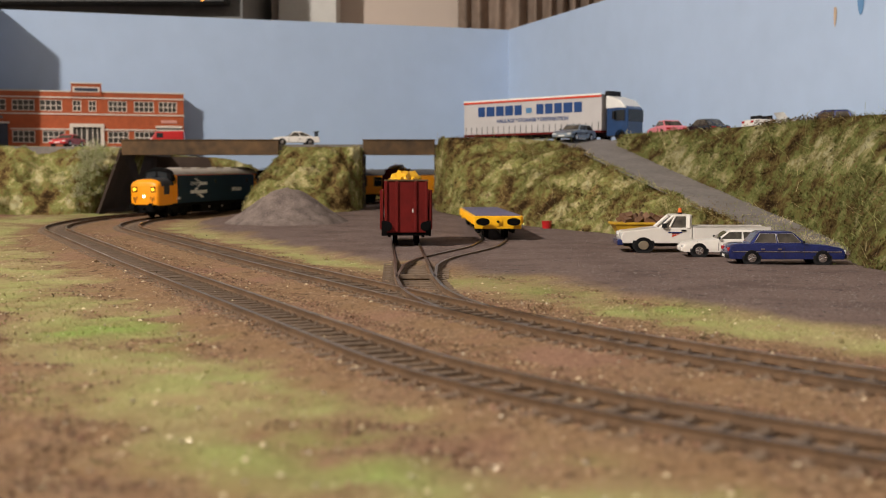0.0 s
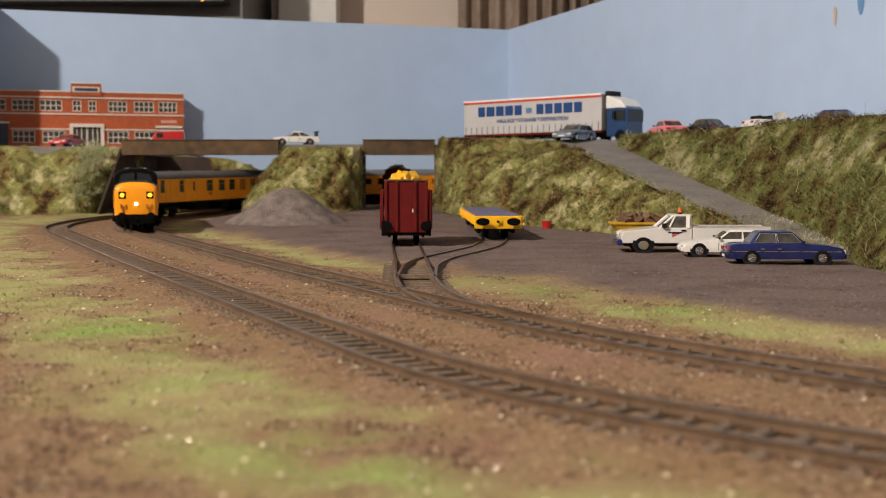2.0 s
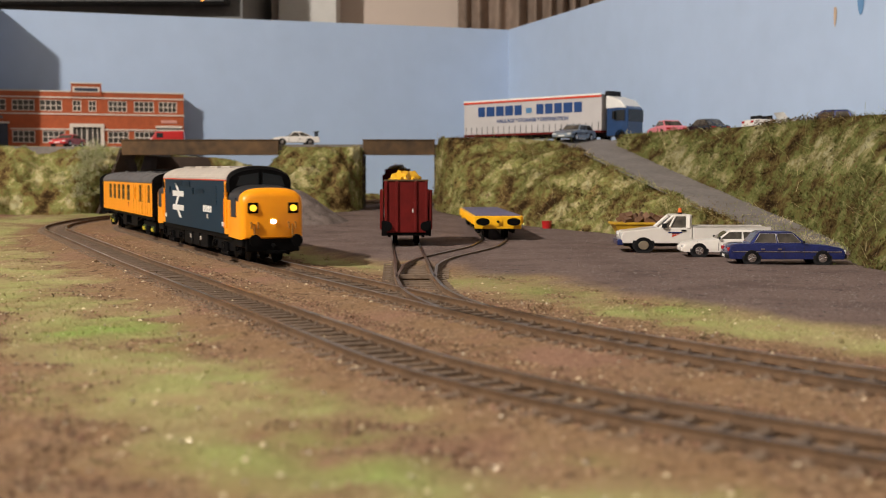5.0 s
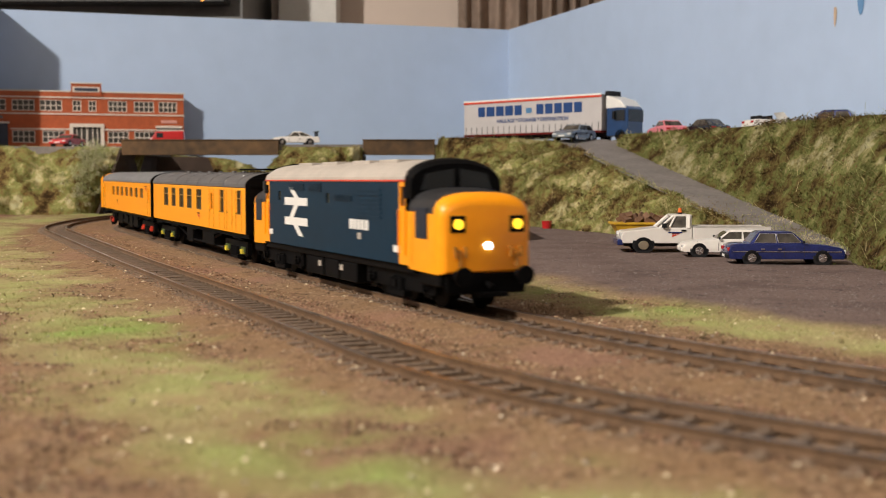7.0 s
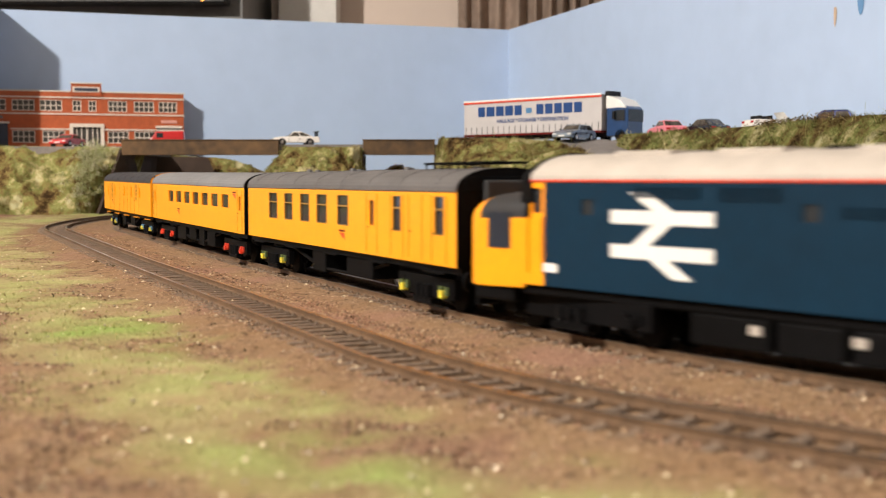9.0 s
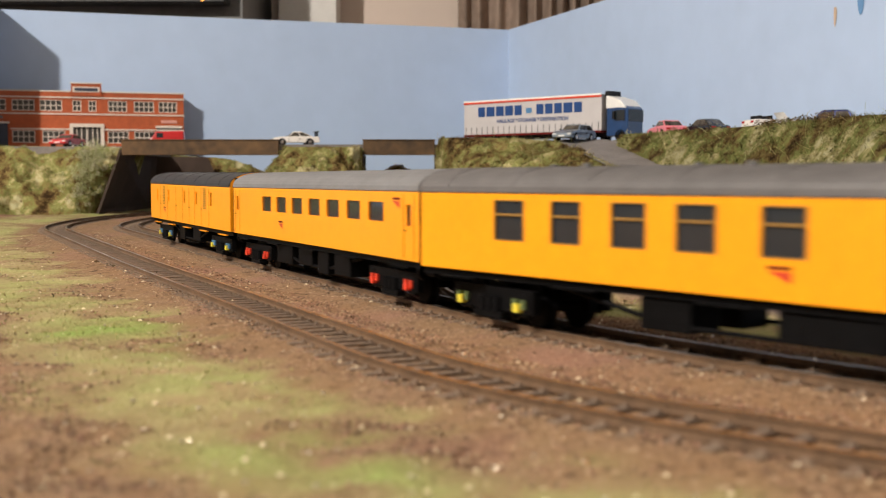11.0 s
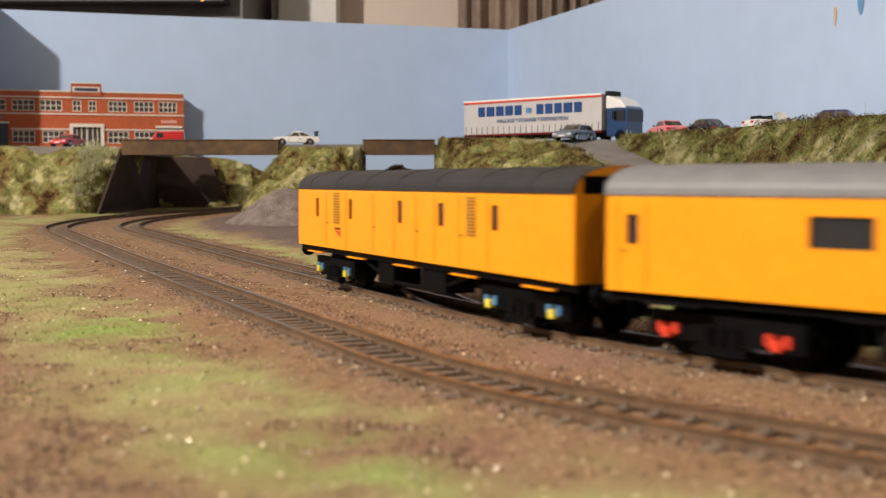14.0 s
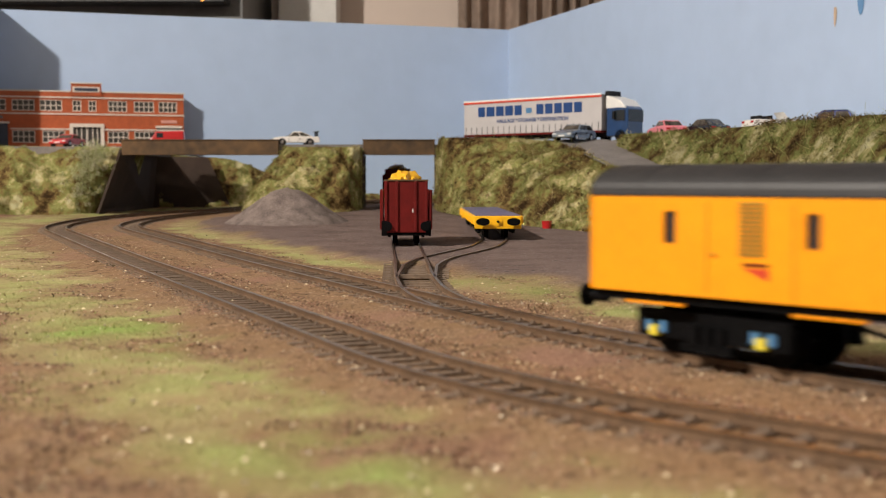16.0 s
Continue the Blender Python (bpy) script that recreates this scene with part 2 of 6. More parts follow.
GRASS_OUT = smooth(0.028, 0.05, -DA + 0.022 * NZ1) * (1 - smooth(0.072, 0.10, -DA + 0.03 * NZ1 - 0.05 * smooth(0.35, 0.8, Q[:, 1])))
EAST = smooth(-0.04, 0.05, Q[:, 0])
GRASS_IN = smooth(0.026, 0.044, DB + 0.02 * NZ1 - 0.016 * EAST) * (1 - smooth(0.050, 0.072, DB + 0.02 * NZ1 - 0.030 * EAST)) * (1 - smooth(1.15, 1.3, Q[:, 1]))
GRASS_IN = GRASS_IN * (1 - 0.40 * smooth(0.42, 0.46, Q[:, 1]) * (1 - smooth(0.60, 0.66, Q[:, 1])))
GRASS = np.clip(GRASS_OUT + GRASS_IN, 0, 1) * np.clip(0.75 + 0.9 * NZ1 + 0.5 * NZ2, 0, 1)
LUSH = np.zeros(len(Q))
for cx, cy, cr in ((-0.021, 0.208, 0.020), (-0.012, 0.193, 0.014), (-0.106, 0.383, 0.026), (-0.071, 0.335, 0.020), (-0.115, 0.368, 0.020), (0.086, 0.440, 0.022), (0.048, 0.500, 0.016)):
    LUSH = np.maximum(LUSH, np.exp(-((Q[:, 0] - cx) ** 2 + (Q[:, 1] - cy) ** 2) / cr ** 2))
YARD = smooth(0.054, 0.074, DB + 0.02 * NZ1 - 0.030 * EAST) * (1 - smooth(1.5, 1.6, Q[:, 1]))
ON = np.minimum(np.abs(DA), np.abs(DB))
YARD = YARD * (1 - (1 - smooth(0.61, 0.68, Q[:, 1])) * (1 - smooth(0.016, 0.030, np.abs(Q[:, 0] + 0.011))))
GZ = ground_z(Q[:, 0], Q[:, 1], DA, DB) + 0.0026 * YARD + (0.0009 * NZ2 * (0.35 + 0.65 * smooth(0.014, 0.024, ON)) + 0.0025 * np.abs(NZ1) * smooth(0.03, 0.08, np.minimum(np.abs(DA), np.abs(DB)))) * (1 - 0.8 * YARD)


def build_ground():
    nx, ny = len(XS), len(YS)
    verts = [(float(x), float(y), float(z)) for (x, y), z in zip(Q, GZ)]
    faces = [(j * nx + i, j * nx + i + 1, (j + 1) * nx + i + 1, (j + 1) * nx + i) for j in range(ny - 1) for i in range(nx - 1)]
    me = bpy.data.meshes.new("ground")
    me.from_pydata(verts, [], faces)
    at = me.color_attributes.new("zone", "FLOAT_COLOR", "POINT")
    col = np.zeros((len(verts), 4), np.float32)
    col[:, 0], col[:, 1], col[:, 2], col[:, 3] = LUSH, GRASS, YARD, 1
    at.data.foreach_set("color", col.ravel())
    me.polygons.foreach_set("use_smooth", [True] * len(faces))
    me.materials.append(ground_material())
    ob = tagged(new("ground", me), "brown earth, green static grass and grey yard of the layout", "ground", kind="structure")
    return ob


build_ground()


# ---- tracks ----
def rail_mesh(path, s0, s1, off, step=0.006, taper=False):
    prof = [(-0.0011, -0.0025), (0.0011, -0.0025), (0.0011, -0.0020), (0.0004, -0.0017), (0.0004, -0.0007), (0.0007, -0.0005), (0.0007, 0.0),
            (-0.0007, 0.0), (-0.0007, -0.0005), (-0.0004, -0.0007), (-0.0004, -0.0017), (-0.0011, -0.0020)]
    n = max(2, int((s1 - s0) / step))
    verts, faces, mats = [], [], []
    k = len(prof)
    for i in range(n + 1):
        s = s0 + (s1 - s0) * i / n
        p, w = path.at(s), path.way(s)
        l = Vector((-w.y, w.x))
        for u, v in prof:
            q = p + l * (off + u)
            verts.append((q.x, q.y, rise(p.y) + v + float(yard_lift(p.x, p.y))))
    for i in range(n):
        for j in range(k):
            a, b = i * k + j, i * k + (j + 1) % k
            faces.append((a, b, b + k, a + k))
            mats.append(1 if j == 6 else 0)
    faces += [tuple(range(k))[::-1], tuple(n * k + j for j in range(k))]
    mats += [0, 0]
    me = bpy.data.meshes.new("rail")
    me.from_pydata(verts, [], faces)
    me.polygons.foreach_set("material_index", mats)
    me.materials.append(M_RAIL)
    me.materials.append(M_RAILTOP)
    return me


SLEEPER_BM = bmesh.new()
extrude_profile(SLEEPER_BM, [(-0.0017, -0.0016), (0.0017, -0.0016), (0.0016, -0.0001), (0.0013, 0.0), (-0.0013, 0.0), (-0.0016, -0.0001)], -0.0152, 0.0152, "y")
for sd in (-1, 1):
    for o in (-0.0022, 0.0012):
        box(SLEEPER_BM, -0.0009, 0.0009, sd * 0.0087 + o, sd * 0.0087 + o + 0.001, -0.0002, 0.0006)
SLEEPER = bpy.data.meshes.new("sleeper")
bmesh.ops.recalc_face_normals(SLEEPER_BM, faces=SLEEPER_BM.faces)
SLEEPER_BM.to_mesh(SLEEPER)
SLEEPER_BM.free()
SLEEPER.materials.append(M_SLEEPER)
GAUGE = 0.00885


def track(label, path, s0, s1, sl0, sl1, pitch=0.0083, rails=(GAUGE, -GAUGE), skip=()):
    t = thing("railway_track", label, "track", "tracks of the layout")
    for off in rails:
        ob = new("rail", rail_mesh(path, s0, s1, off))
        ob.parent = t
    rng = random.Random(3)
    s = sl0
    while s < sl1:
        p, w = path.at(s), path.way(s)
        ob = new("sleeper", SLEEPER)
        ob.parent = t
        ob.matrix_basis = pose(p.x, p.y, rise(p.y) + float(yard_lift(p.x, p.y)) - 0.0022 - rng.random() * 0.0003, 0, 0, math.degrees(math.atan2(w.y, w.x)) + rng.uniform(-1.5, 1.5))
        s += pitch
    return t


def through_points(pts, step=0.005):
    """A smooth line through a few places."""
    out = []
    P = [Vector(p) for p in pts]
    P = [P[0] * 2 - P[1]] + P + [P[-1] * 2 - P[-2]]
    for a, b, c, d in zip(P, P[1:], P[2:], P[3:]):
        n = max(2, int((c - b).length / step))
        for k in range(n):
            t = k / n
            out.append(0.5 * ((2 * b) + (c - a) * t + (2 * a - 5 * b + 4 * c - d) * t * t + (3 * b - 3 * c + d - a) * t ** 3))
    out.append(P[-2])
    return out


SIDING_1 = Path(through_points([(0.062, 0.325), (0.016, 0.397), (-0.004, 0.463), (-0.0125, 0.544), (-0.0180, 0.66), (-0.0250, 0.80), (-0.040, 1.15), (-0.052, 1.40), (-0.06, 1.52)]))
SIDING_2 = Path(through_points([(-0.0125, 0.545), (-0.0122, 0.59), (-0.0112, 0.63), (-0.0045, 0.676), (0.0090, 0.722), (0.0250, 0.775), (0.0340, 0.83), (0.038, 0.88), (0.037, 0.98), (0.0335, 1.12)]))
track("outer running line with rusty rails on weathered sleepers", PATH_A, 1.05, 3.3, 1.75, 3.25)
track("inner running line with rusty rails on weathered sleepers", PATH_B, 0.3, 3.6, 1.72, 2.95)
TURNOUT = track("siding turnout track with rusty rails running into the yard", SIDING_1, 0.05, 1.2, 0.15, 0.40, 0.0115)
track("short curved siding with rusty rails under the flat wagon", SIDING_2, 0.0, 0.58, 0.03, 0.26, 0.0115)
part("tie_bar", boxbm(-0.0215, -0.0020, 0.5585, 0.5610, -0.0022, -0.0002), M_SLEEPER, TURNOUT)

# ---- backdrop boards and room ----
CORNER = Vector((0.102, 1.85))
ALONG_BACK = Vector((-0.954, -0.300)).normalized()
ALONG_RIGHT = Vector((0.335, -0.942)).normalized()
TOP = 0.2773


def board(name, a, b, z0, z1, thick, out, material, label, parent=None):
    bm = bmesh.new()
    a, b, out = Vector(a), Vector(b), Vector(out)
    pts = [a, b, b + out * thick, a + out * thick]
    lo = [bm.verts.new((p.x, p.y, z0)) for p in pts]
    hi = [bm.verts.new((p.x, p.y, z1)) for p in pts]
    for k in range(4):
        bm.faces.new((lo[k], lo[(k + 1) % 4], hi[(k + 1) % 4], hi[k]))
    bm.faces.new(lo)
    bm.faces.new(hi)
    ob = finish(name, bm, material)
    if parent:
        ob.parent = parent
    return tagged(ob, label, "wall", kind="structure")


OUT_BACK = Vector((-ALONG_BACK.y, ALONG_BACK.x))
OUT_BACK = OUT_BACK if OUT_BACK.y > 0 else -OUT_BACK
OUT_RIGHT = Vector((-ALONG_RIGHT.y, ALONG_RIGHT.x))
OUT_RIGHT = OUT_RIGHT if OUT_RIGHT.x > 0 else -OUT_RIGHT
board("wall_back", CORNER, CORNER + ALONG_BACK * 1.5, -0.01, TOP, 0.012, OUT_BACK, M_WALLBLUE, "sky-blue painted backdrop board behind the layout")
# the right board has a mouse hole for the hidden line
board("wall_right", CORNER + ALONG_RIGHT * 0.34, CORNER + ALONG_RIGHT * 2.2, -0.01, TOP, 0.012, OUT_RIGHT, M_WALLBLUE, "sky-blue painted backdrop board with two small stains")
board("wall_right_end", CORNER, CORNER + ALONG_RIGHT * 0.14, -0.01, TOP, 0.012, OUT_RIGHT, M_WALLBLUE, "sky-blue painted backdrop board in the corner")
board("wall_right_over", CORNER + ALONG_RIGHT * 0.14, CORNER + ALONG_RIGHT * 0.34, 0.075, TOP, 0.012, OUT_RIGHT, M_WALLBLUE, "sky-blue painted backdrop board over the hidden line")


# a short return board on the far side of the factory, which shades the back board's end
shade_at = CORNER + ALONG_BACK * 0.6631
ray = Vector((shade_at.x, shade_at.y, 0.2135)) - LAMP_AT
edge = Vector((shade_at.x, shade_at.y, 0.2135))
while edge.x / edge.y > -0.3795:
    edge -= ray * 0.0005
board("wall_left", edge.xy, edge.xy + OUT_BACK * (shade_at - edge.xy).dot(OUT_BACK), -0.01, edge.z, 0.012, ALONG_BACK, M_WALLBLUE, "short sky-blue return board beside the factory")


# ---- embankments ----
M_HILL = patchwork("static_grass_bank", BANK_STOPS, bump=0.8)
# darkened copy of the bank grass, with the right hillside's shade in its colour
M_HILL_SHADED = patchwork("static_grass_bank_shaded", SHADED_BANK_STOPS, bump=0.8)
M_ROAD = mat("grey_road_card", (0.20, 0.18, 0.17), 0.9, var=0.2, scale=250, bump=0.3)


def cat(pts, t):
    """A place on a smooth line through pts, t from 0 to 1."""
    n = len(pts) - 1
    i = min(int(t * n), n - 1)
    f = t * n - i
    a, b = Vector(pts[i]), Vector(pts[i + 1])
    z = Vector(pts[max(i - 1, 0)])
    c = Vector(pts[min(i + 2, n)])
    return 0.5 * ((2 * a) + (b - z) * f + (2 * z - 5 * a + 4 * b - c) * f * f + (3 * a - 3 * b + c - z) * f ** 3)


def bank(name, foot, crest, label, nu=120, nv=40, lump=0.011, bulge=0.18, back=None, kind="structure"):
    """A grassy bank from its foot line to its crest line, with a lumpy face."""
    verts, faces = [], []
    for i in range(nu + 1):
        a, b = cat(foot, i / nu), cat(crest, i / nu)
        c = cat(back, i / nu) if back else None
        for j in range(nv + 1):
            t = j / nv
            p = a.lerp(b, t)
            p.z = a.z + (b.z - a.z) * (t + bulge * math.sin(math.pi * t) * 0.5)
            e = min(1, t * 6) if back else math.sin(math.pi * min(1, t * 1.0)) ** 0.3 if 0 < t < 1 else 0
            n = noise.fractal(p * 38, 0.8, 2.0, 5)
            p += Vector((0.3, -0.7, 0.6)) * (n * lump * e)
            verts.append(tuple(p))
        if c:
            verts.append(tuple(c))
    k = nv + 1 + (1 if back else 0)
    for i in range(nu):
        for j in range(k - 1):
            q = i * k + j
            faces.append((q, q + k, q + k + 1, q + 1))
    me = bpy.data.meshes.new(name)
    me.from_pydata(verts, [], faces)
    me.polygons.foreach_set("use_smooth", [True] * len(faces))
    me.materials.append(M_HILL_SHADED if name == "embankment_right" else M_HILL)
    return tagged(new(name, me), label, "embankment", kind=kind)


BANKS = []
# left of the first bridge
BANKS.append(bank("embankment_left", [(-0.80, 1.20, -0.004), (-0.62, 1.32, -0.002), (-0.50, 1.375, 0.000), (-0.425, 1.40, 0.001), (-0.40, 1.52, 0.004)],
     [(-0.80, 1.33, 0.084), (-0.62, 1.43, 0.086), (-0.50, 1.46, 0.086), (-0.40, 1.44, 0.084), (-0.375, 1.50, 0.082)], "grassy embankment with pale green scatter beside the bridge"))
# between the bridges
BANKS.append(bank("embankment_middle", [(-0.20, 1.42, 0.010), (-0.225, 1.33, 0.010), (-0.20, 1.27, 0.010), (-0.13, 1.265, 0.010), (-0.098, 1.30, 0.010), (-0.094, 1.40, 0.010)],
     [(-0.185, 1.42, 0.083), (-0.18, 1.37, 0.083), (-0.165, 1.345, 0.082), (-0.12, 1.34, 0.082), (-0.097, 1.35, 0.082), (-0.096, 1.40, 0.082)], "grassy embankment between the two bridges"))
# beside the ramp
BANKS.append(bank("embankment_yard", [(-0.008, 1.42, 0.012), (0.000, 1.26, 0.010), (0.075, 1.07, 0.003), (0.135, 0.955, 0.0), (0.175, 0.83, -0.003), (0.215, 0.70, -0.004)],
     [(-0.006, 1.42, 0.090), (0.010, 1.30, 0.091), (0.095, 1.25, 0.087), (0.128, 1.205, 0.079), (0.178, 0.985, 0.039), (0.222, 0.74, 0.000)], "olive-green grassy embankment behind the flat wagon", nu=160))
# above the ramp
BANKS.append(bank("embankment_right", [(0.177, 1.225, 0.077), (0.202, 1.088, 0.0535), (0.231, 0.938, 0.028), (0.262, 0.755, -0.004), (0.226, 0.655, -0.004), (0.225, 0.575, -0.004), (0.30, 0.45, -0.004)],
     [(0.185, 1.235, 0.092), (0.225, 1.12, 0.091), (0.258, 1.01, 0.090), (0.284, 0.90, 0.091), (0.318, 0.80, 0.090), (0.35, 0.70, 0.090), (0.42, 0.55, 0.090)], "grassy hillside with long fibres above the ramp", nu=160))

bm = bmesh.new()
rs = []
for i in range(34):
    t = -0.10 + 1.10 * i / 33
    c = Vector((0.155 + 0.096 * t, 1.216 - 0.482 * t, 0.0795 - 0.0840 * t))
    w = Vector((0.98, 0.195, 0)) * 0.030
    rs.append([bm.verts.new(c - w), bm.verts.new(c), bm.verts.new(c + w)])
for a, b in zip(rs, rs[1:]):
    for k in range(2):
        bm.faces.new((a[k], a[k + 1], b[k + 1], b[k]))
tagged(finish("ramp_road", bm, M_ROAD), "grey roadway ramp down from the plateau to the yard", "road", kind="structure")


def slab(name, pts, z0, z1, material, label, category):
    bm = bmesh.new()
    lo = [bm.verts.new((x, y, z0)) for x, y in pts]
    hi = [bm.verts.new((x, y, z1)) for x, y in pts]
    n = len(pts)
    for k in range(n):
        bm.faces.new((lo[k], lo[(k + 1) % n], hi[(k + 1) % n], hi[k]))
    bm.faces.new(lo[::-1])
    bm.faces.new(hi)
    return tagged(finish(name, bm, material), label, category, kind="structure")


slab("plateau", [(-0.004, 1.42), (0.012, 1.31), (0.095, 1.26), (0.125, 1.258), (0.178, 1.250), (0.225, 1.12), (0.258, 1.01), (0.284, 0.90), (0.318, 0.80), (0.42, 0.55),
                 (0.56, 0.55), (0.30, 1.28), (0.22, 1.50), (-0.004, 1.50)], 0.076, 0.0865, M_ROAD, "grey road on the plateau above the yard", "road")
slab("road_deck", [(-0.375, 1.385), (-0.004, 1.385), (-0.004, 1.50), (-0.375, 1.50)], 0.076, 0.086, M_ROAD, "grey road deck over both bridges", "road")
slab("factory_ground", [(-0.80, 1.45), (-0.375, 1.45), (-0.375, 1.694), (-0.80, 1.560)], 0.076, 0.0855, M_ROAD, "grey forecourt in front of the factory", "road")


def beam(x0, x1, y, z0, z1, label):
    b = thing("bridge_beam", label, "bridge", "bridges over the tracks")
    part("girder", boxbm(x0, x1, y, y + 0.006, z0, z1), M_BEAM, b, bevel=0.0006)
    part("top_lip", boxbm(x0 - 0.0005, x1 + 0.0005, y - 0.001, y + 0.007, z1, z1 + 0.0012), M_BEAM, b)
    return b


beam(-0.3735, -0.191, 1.377, 0.0735, 0.0905, "long brown weathered bridge girder over the running lines")
bb = beam(-0.093, -0.0095, 1.377, 0.0735, 0.0905, "short brown weathered bridge girder over the siding")
part("pier", boxbm(-0.0955, -0.0925, 1.377, 1.42, 0.008, 0.0735), M_PORTAL, bb)
part("pier", boxbm(-0.0100, -0.0070, 1.377, 1.42, 0.008, 0.0735), M_PORTAL, bb)


# ---- rolling stock: x forward, y to the left, z up from the rail ----
def side_panel(bm, x0, x1, z0, z1, y, openings, depth, mi=0):
    """A flat side in the plane y with real openings and reveals of a depth (towards y = 0)."""
    xs = sorted({x0, x1, *[v for o in openings for v in o[:2]]})
    zs = sorted({z0, z1, *[v for o in openings for v in o[2:4]]})
    sgn = 1 if y > 0 else -1

    def inside(x, z):
        return any(o[0] < x < o[1] and o[2] < z < o[3] for o in openings)
    for xa, xb in zip(xs, xs[1:]):
        for za, zb in zip(zs, zs[1:]):
            if not inside((xa + xb) / 2, (za + zb) / 2):
                bm.faces.new([bm.verts.new(v) for v in ((xa, y, za), (xb, y, za), (xb, y, zb), (xa, y, zb))]).material_index = mi
    for a, b, c, d in [o[:4] for o in openings]:
        yi = y - sgn * depth
        for p, q in (((a, c), (b, c)), ((b, c), (b, d)), ((b, d), (a, d)), ((a, d), (a, c))):
            bm.faces.new([bm.verts.new(v) for v in ((p[0], y, p[1]), (q[0], y, q[1]), (q[0], yi, q[1]), (p[0], yi, p[1]))]).material_index = mi


def roof_profile(w, z0, z1, n=18, power=2.3):
    """A rounded roof section from the gutter at z0 up to the ridge."""
    pts = []
    for k in range(n + 1):
        a = math.pi * k / n
        c, s = math.cos(a), math.sin(a)
        pts.append((w * math.copysign(abs(c) ** (2 / power), c), z0 + (z1 - z0) * abs(s) ** (2 / power)))
    return pts


def wheel(bm, x, y, r, w=0.0024):
    s = 1 if y > 0 else -1
    cyl(bm, (x, y - w / 2, r), (x, y + w / 2, r), r, n=24)
    cyl(bm, (x, y - s * w / 2, r), (x, y - s * (w / 2 + 0.0008), r), r + 0.001, n=24)


def bogie(parent, px, axles, r, boxcol, frame_h=0.0085, length=0.048, six=False):
    """A bogie that swivels about its centre at px, with side frames, springs, axle boxes and wheels."""
    bm = bmesh.new()
    for sy in (-1, 1):
        y = sy * 0.0132
        box(bm, -length / 2, length / 2, y - 0.0012, y + 0.0012, frame_h - 0.0040, frame_h + 0.0030)
        box(bm, -length / 2 + 0.002, -length / 2 + 0.006, y - 0.0014, y + 0.0014, frame_h - 0.004, frame_h + 0.002)
        box(bm, length / 2 - 0.006, length / 2 - 0.002, y - 0.0014, y + 0.0014, frame_h - 0.004, frame_h + 0.002)
        for k in range(3):
            cyl(bm, (-0.004 + k * 0.004, y + sy * 0.0016, frame_h - 0.005), (-0.004 + k * 0.004, y + sy * 0.0016, frame_h), 0.0016, n=8)
        box(bm, -0.008, 0.008, y - 0.0008, y + 0.0026 * sy if sy > 0 else y + 0.0008, frame_h - 0.0065, frame_h - 0.0045) if sy > 0 else box(bm, -0.008, 0.008, y - 0.0026, y + 0.0008, frame_h - 0.0065, frame_h - 0.0045)
        for x in (-length / 2 + 0.004, length / 2 - 0.004):
            cyl(bm, (x, y, 0.004), (x + 0.006 * (-1 if x > 0 else 1), y, 0.0045), 0.0009, n=6)
    box(bm, -0.006, 0.006, -0.012, 0.012, frame_h, frame_h + 0.004)
    b = part("bogie", bm, M_BLACK, parent, "black bogie with axle boxes", m=pose(px, 0, 0))
    for x in axles:
        bm = bmesh.new()
        for sy in (-1, 1):
            wheel(bm, x, sy * 0.0078, r)
        cyl(bm, (x, -0.0085, r), (x, 0.0085, r), 0.0011, n=8)
        part("wheelset", bm, M_BLACK, b)
        for sy in (-1, 1):
            bm = bmesh.new()
            box(bm, x - 0.0013, x + 0.0013, min(sy * 0.0144, sy * 0.0164), max(sy * 0.0144, sy * 0.0164), r - 0.0015, r + 0.0010)
            box(bm, x - 0.0034, x - 0.0014, min(sy * 0.0144, sy * 0.0154), max(sy * 0.0144, sy * 0.0154), r - 0.0006, r + 0.0022, 1)
            box(bm, x + 0.0014, x + 0.0034, min(sy * 0.0144, sy * 0.0154), max(sy * 0.0144, sy * 0.0154), r - 0.0006, r + 0.0022, 1)
            part("axle_box", bm, boxcol, b)
    return b


def buffers(parent, x, s, z=0.0135, y=0.0115):
    for sy in (-1, 1):
        bm = bmesh.new()
        cyl(bm, (x, sy * y, z), (x + s * 0.004, sy * y, z), 0.0016, n=12)
        cyl(bm, (x + s * 0.004, sy * y, z), (x + s * 0.0065, sy * y, z), 0.0010, n=10)
        cyl(bm, (x + s * 0.0065, sy * y, z), (x + s * 0.0075, sy * y, z), 0.0032, n=16)
        part("buffer", bm, M_BLACK, parent)


def tri_bar_mark(parent, x, z, y, s, mirror):
    """A small red and dark flash on the side, its writing only a bar."""
    yy = y + (0.0001 if y > 0 else -0.0001)
    bm = bmesh.new()
    v = [bm.verts.new((x + mirror * a * s, yy, z + b * s)) for a, b in ((-5, 0), (5, 0), (5, -4))]
    bm.faces.new(v)
    part("red_flash", bm, M_RED, parent)
    part("lettering_bar", boxbm(x - 5 * s, x + 5 * s, min(y, yy), max(y, yy), z + 0.6 * s, z + 1.8 * s), M_MAROON, parent)


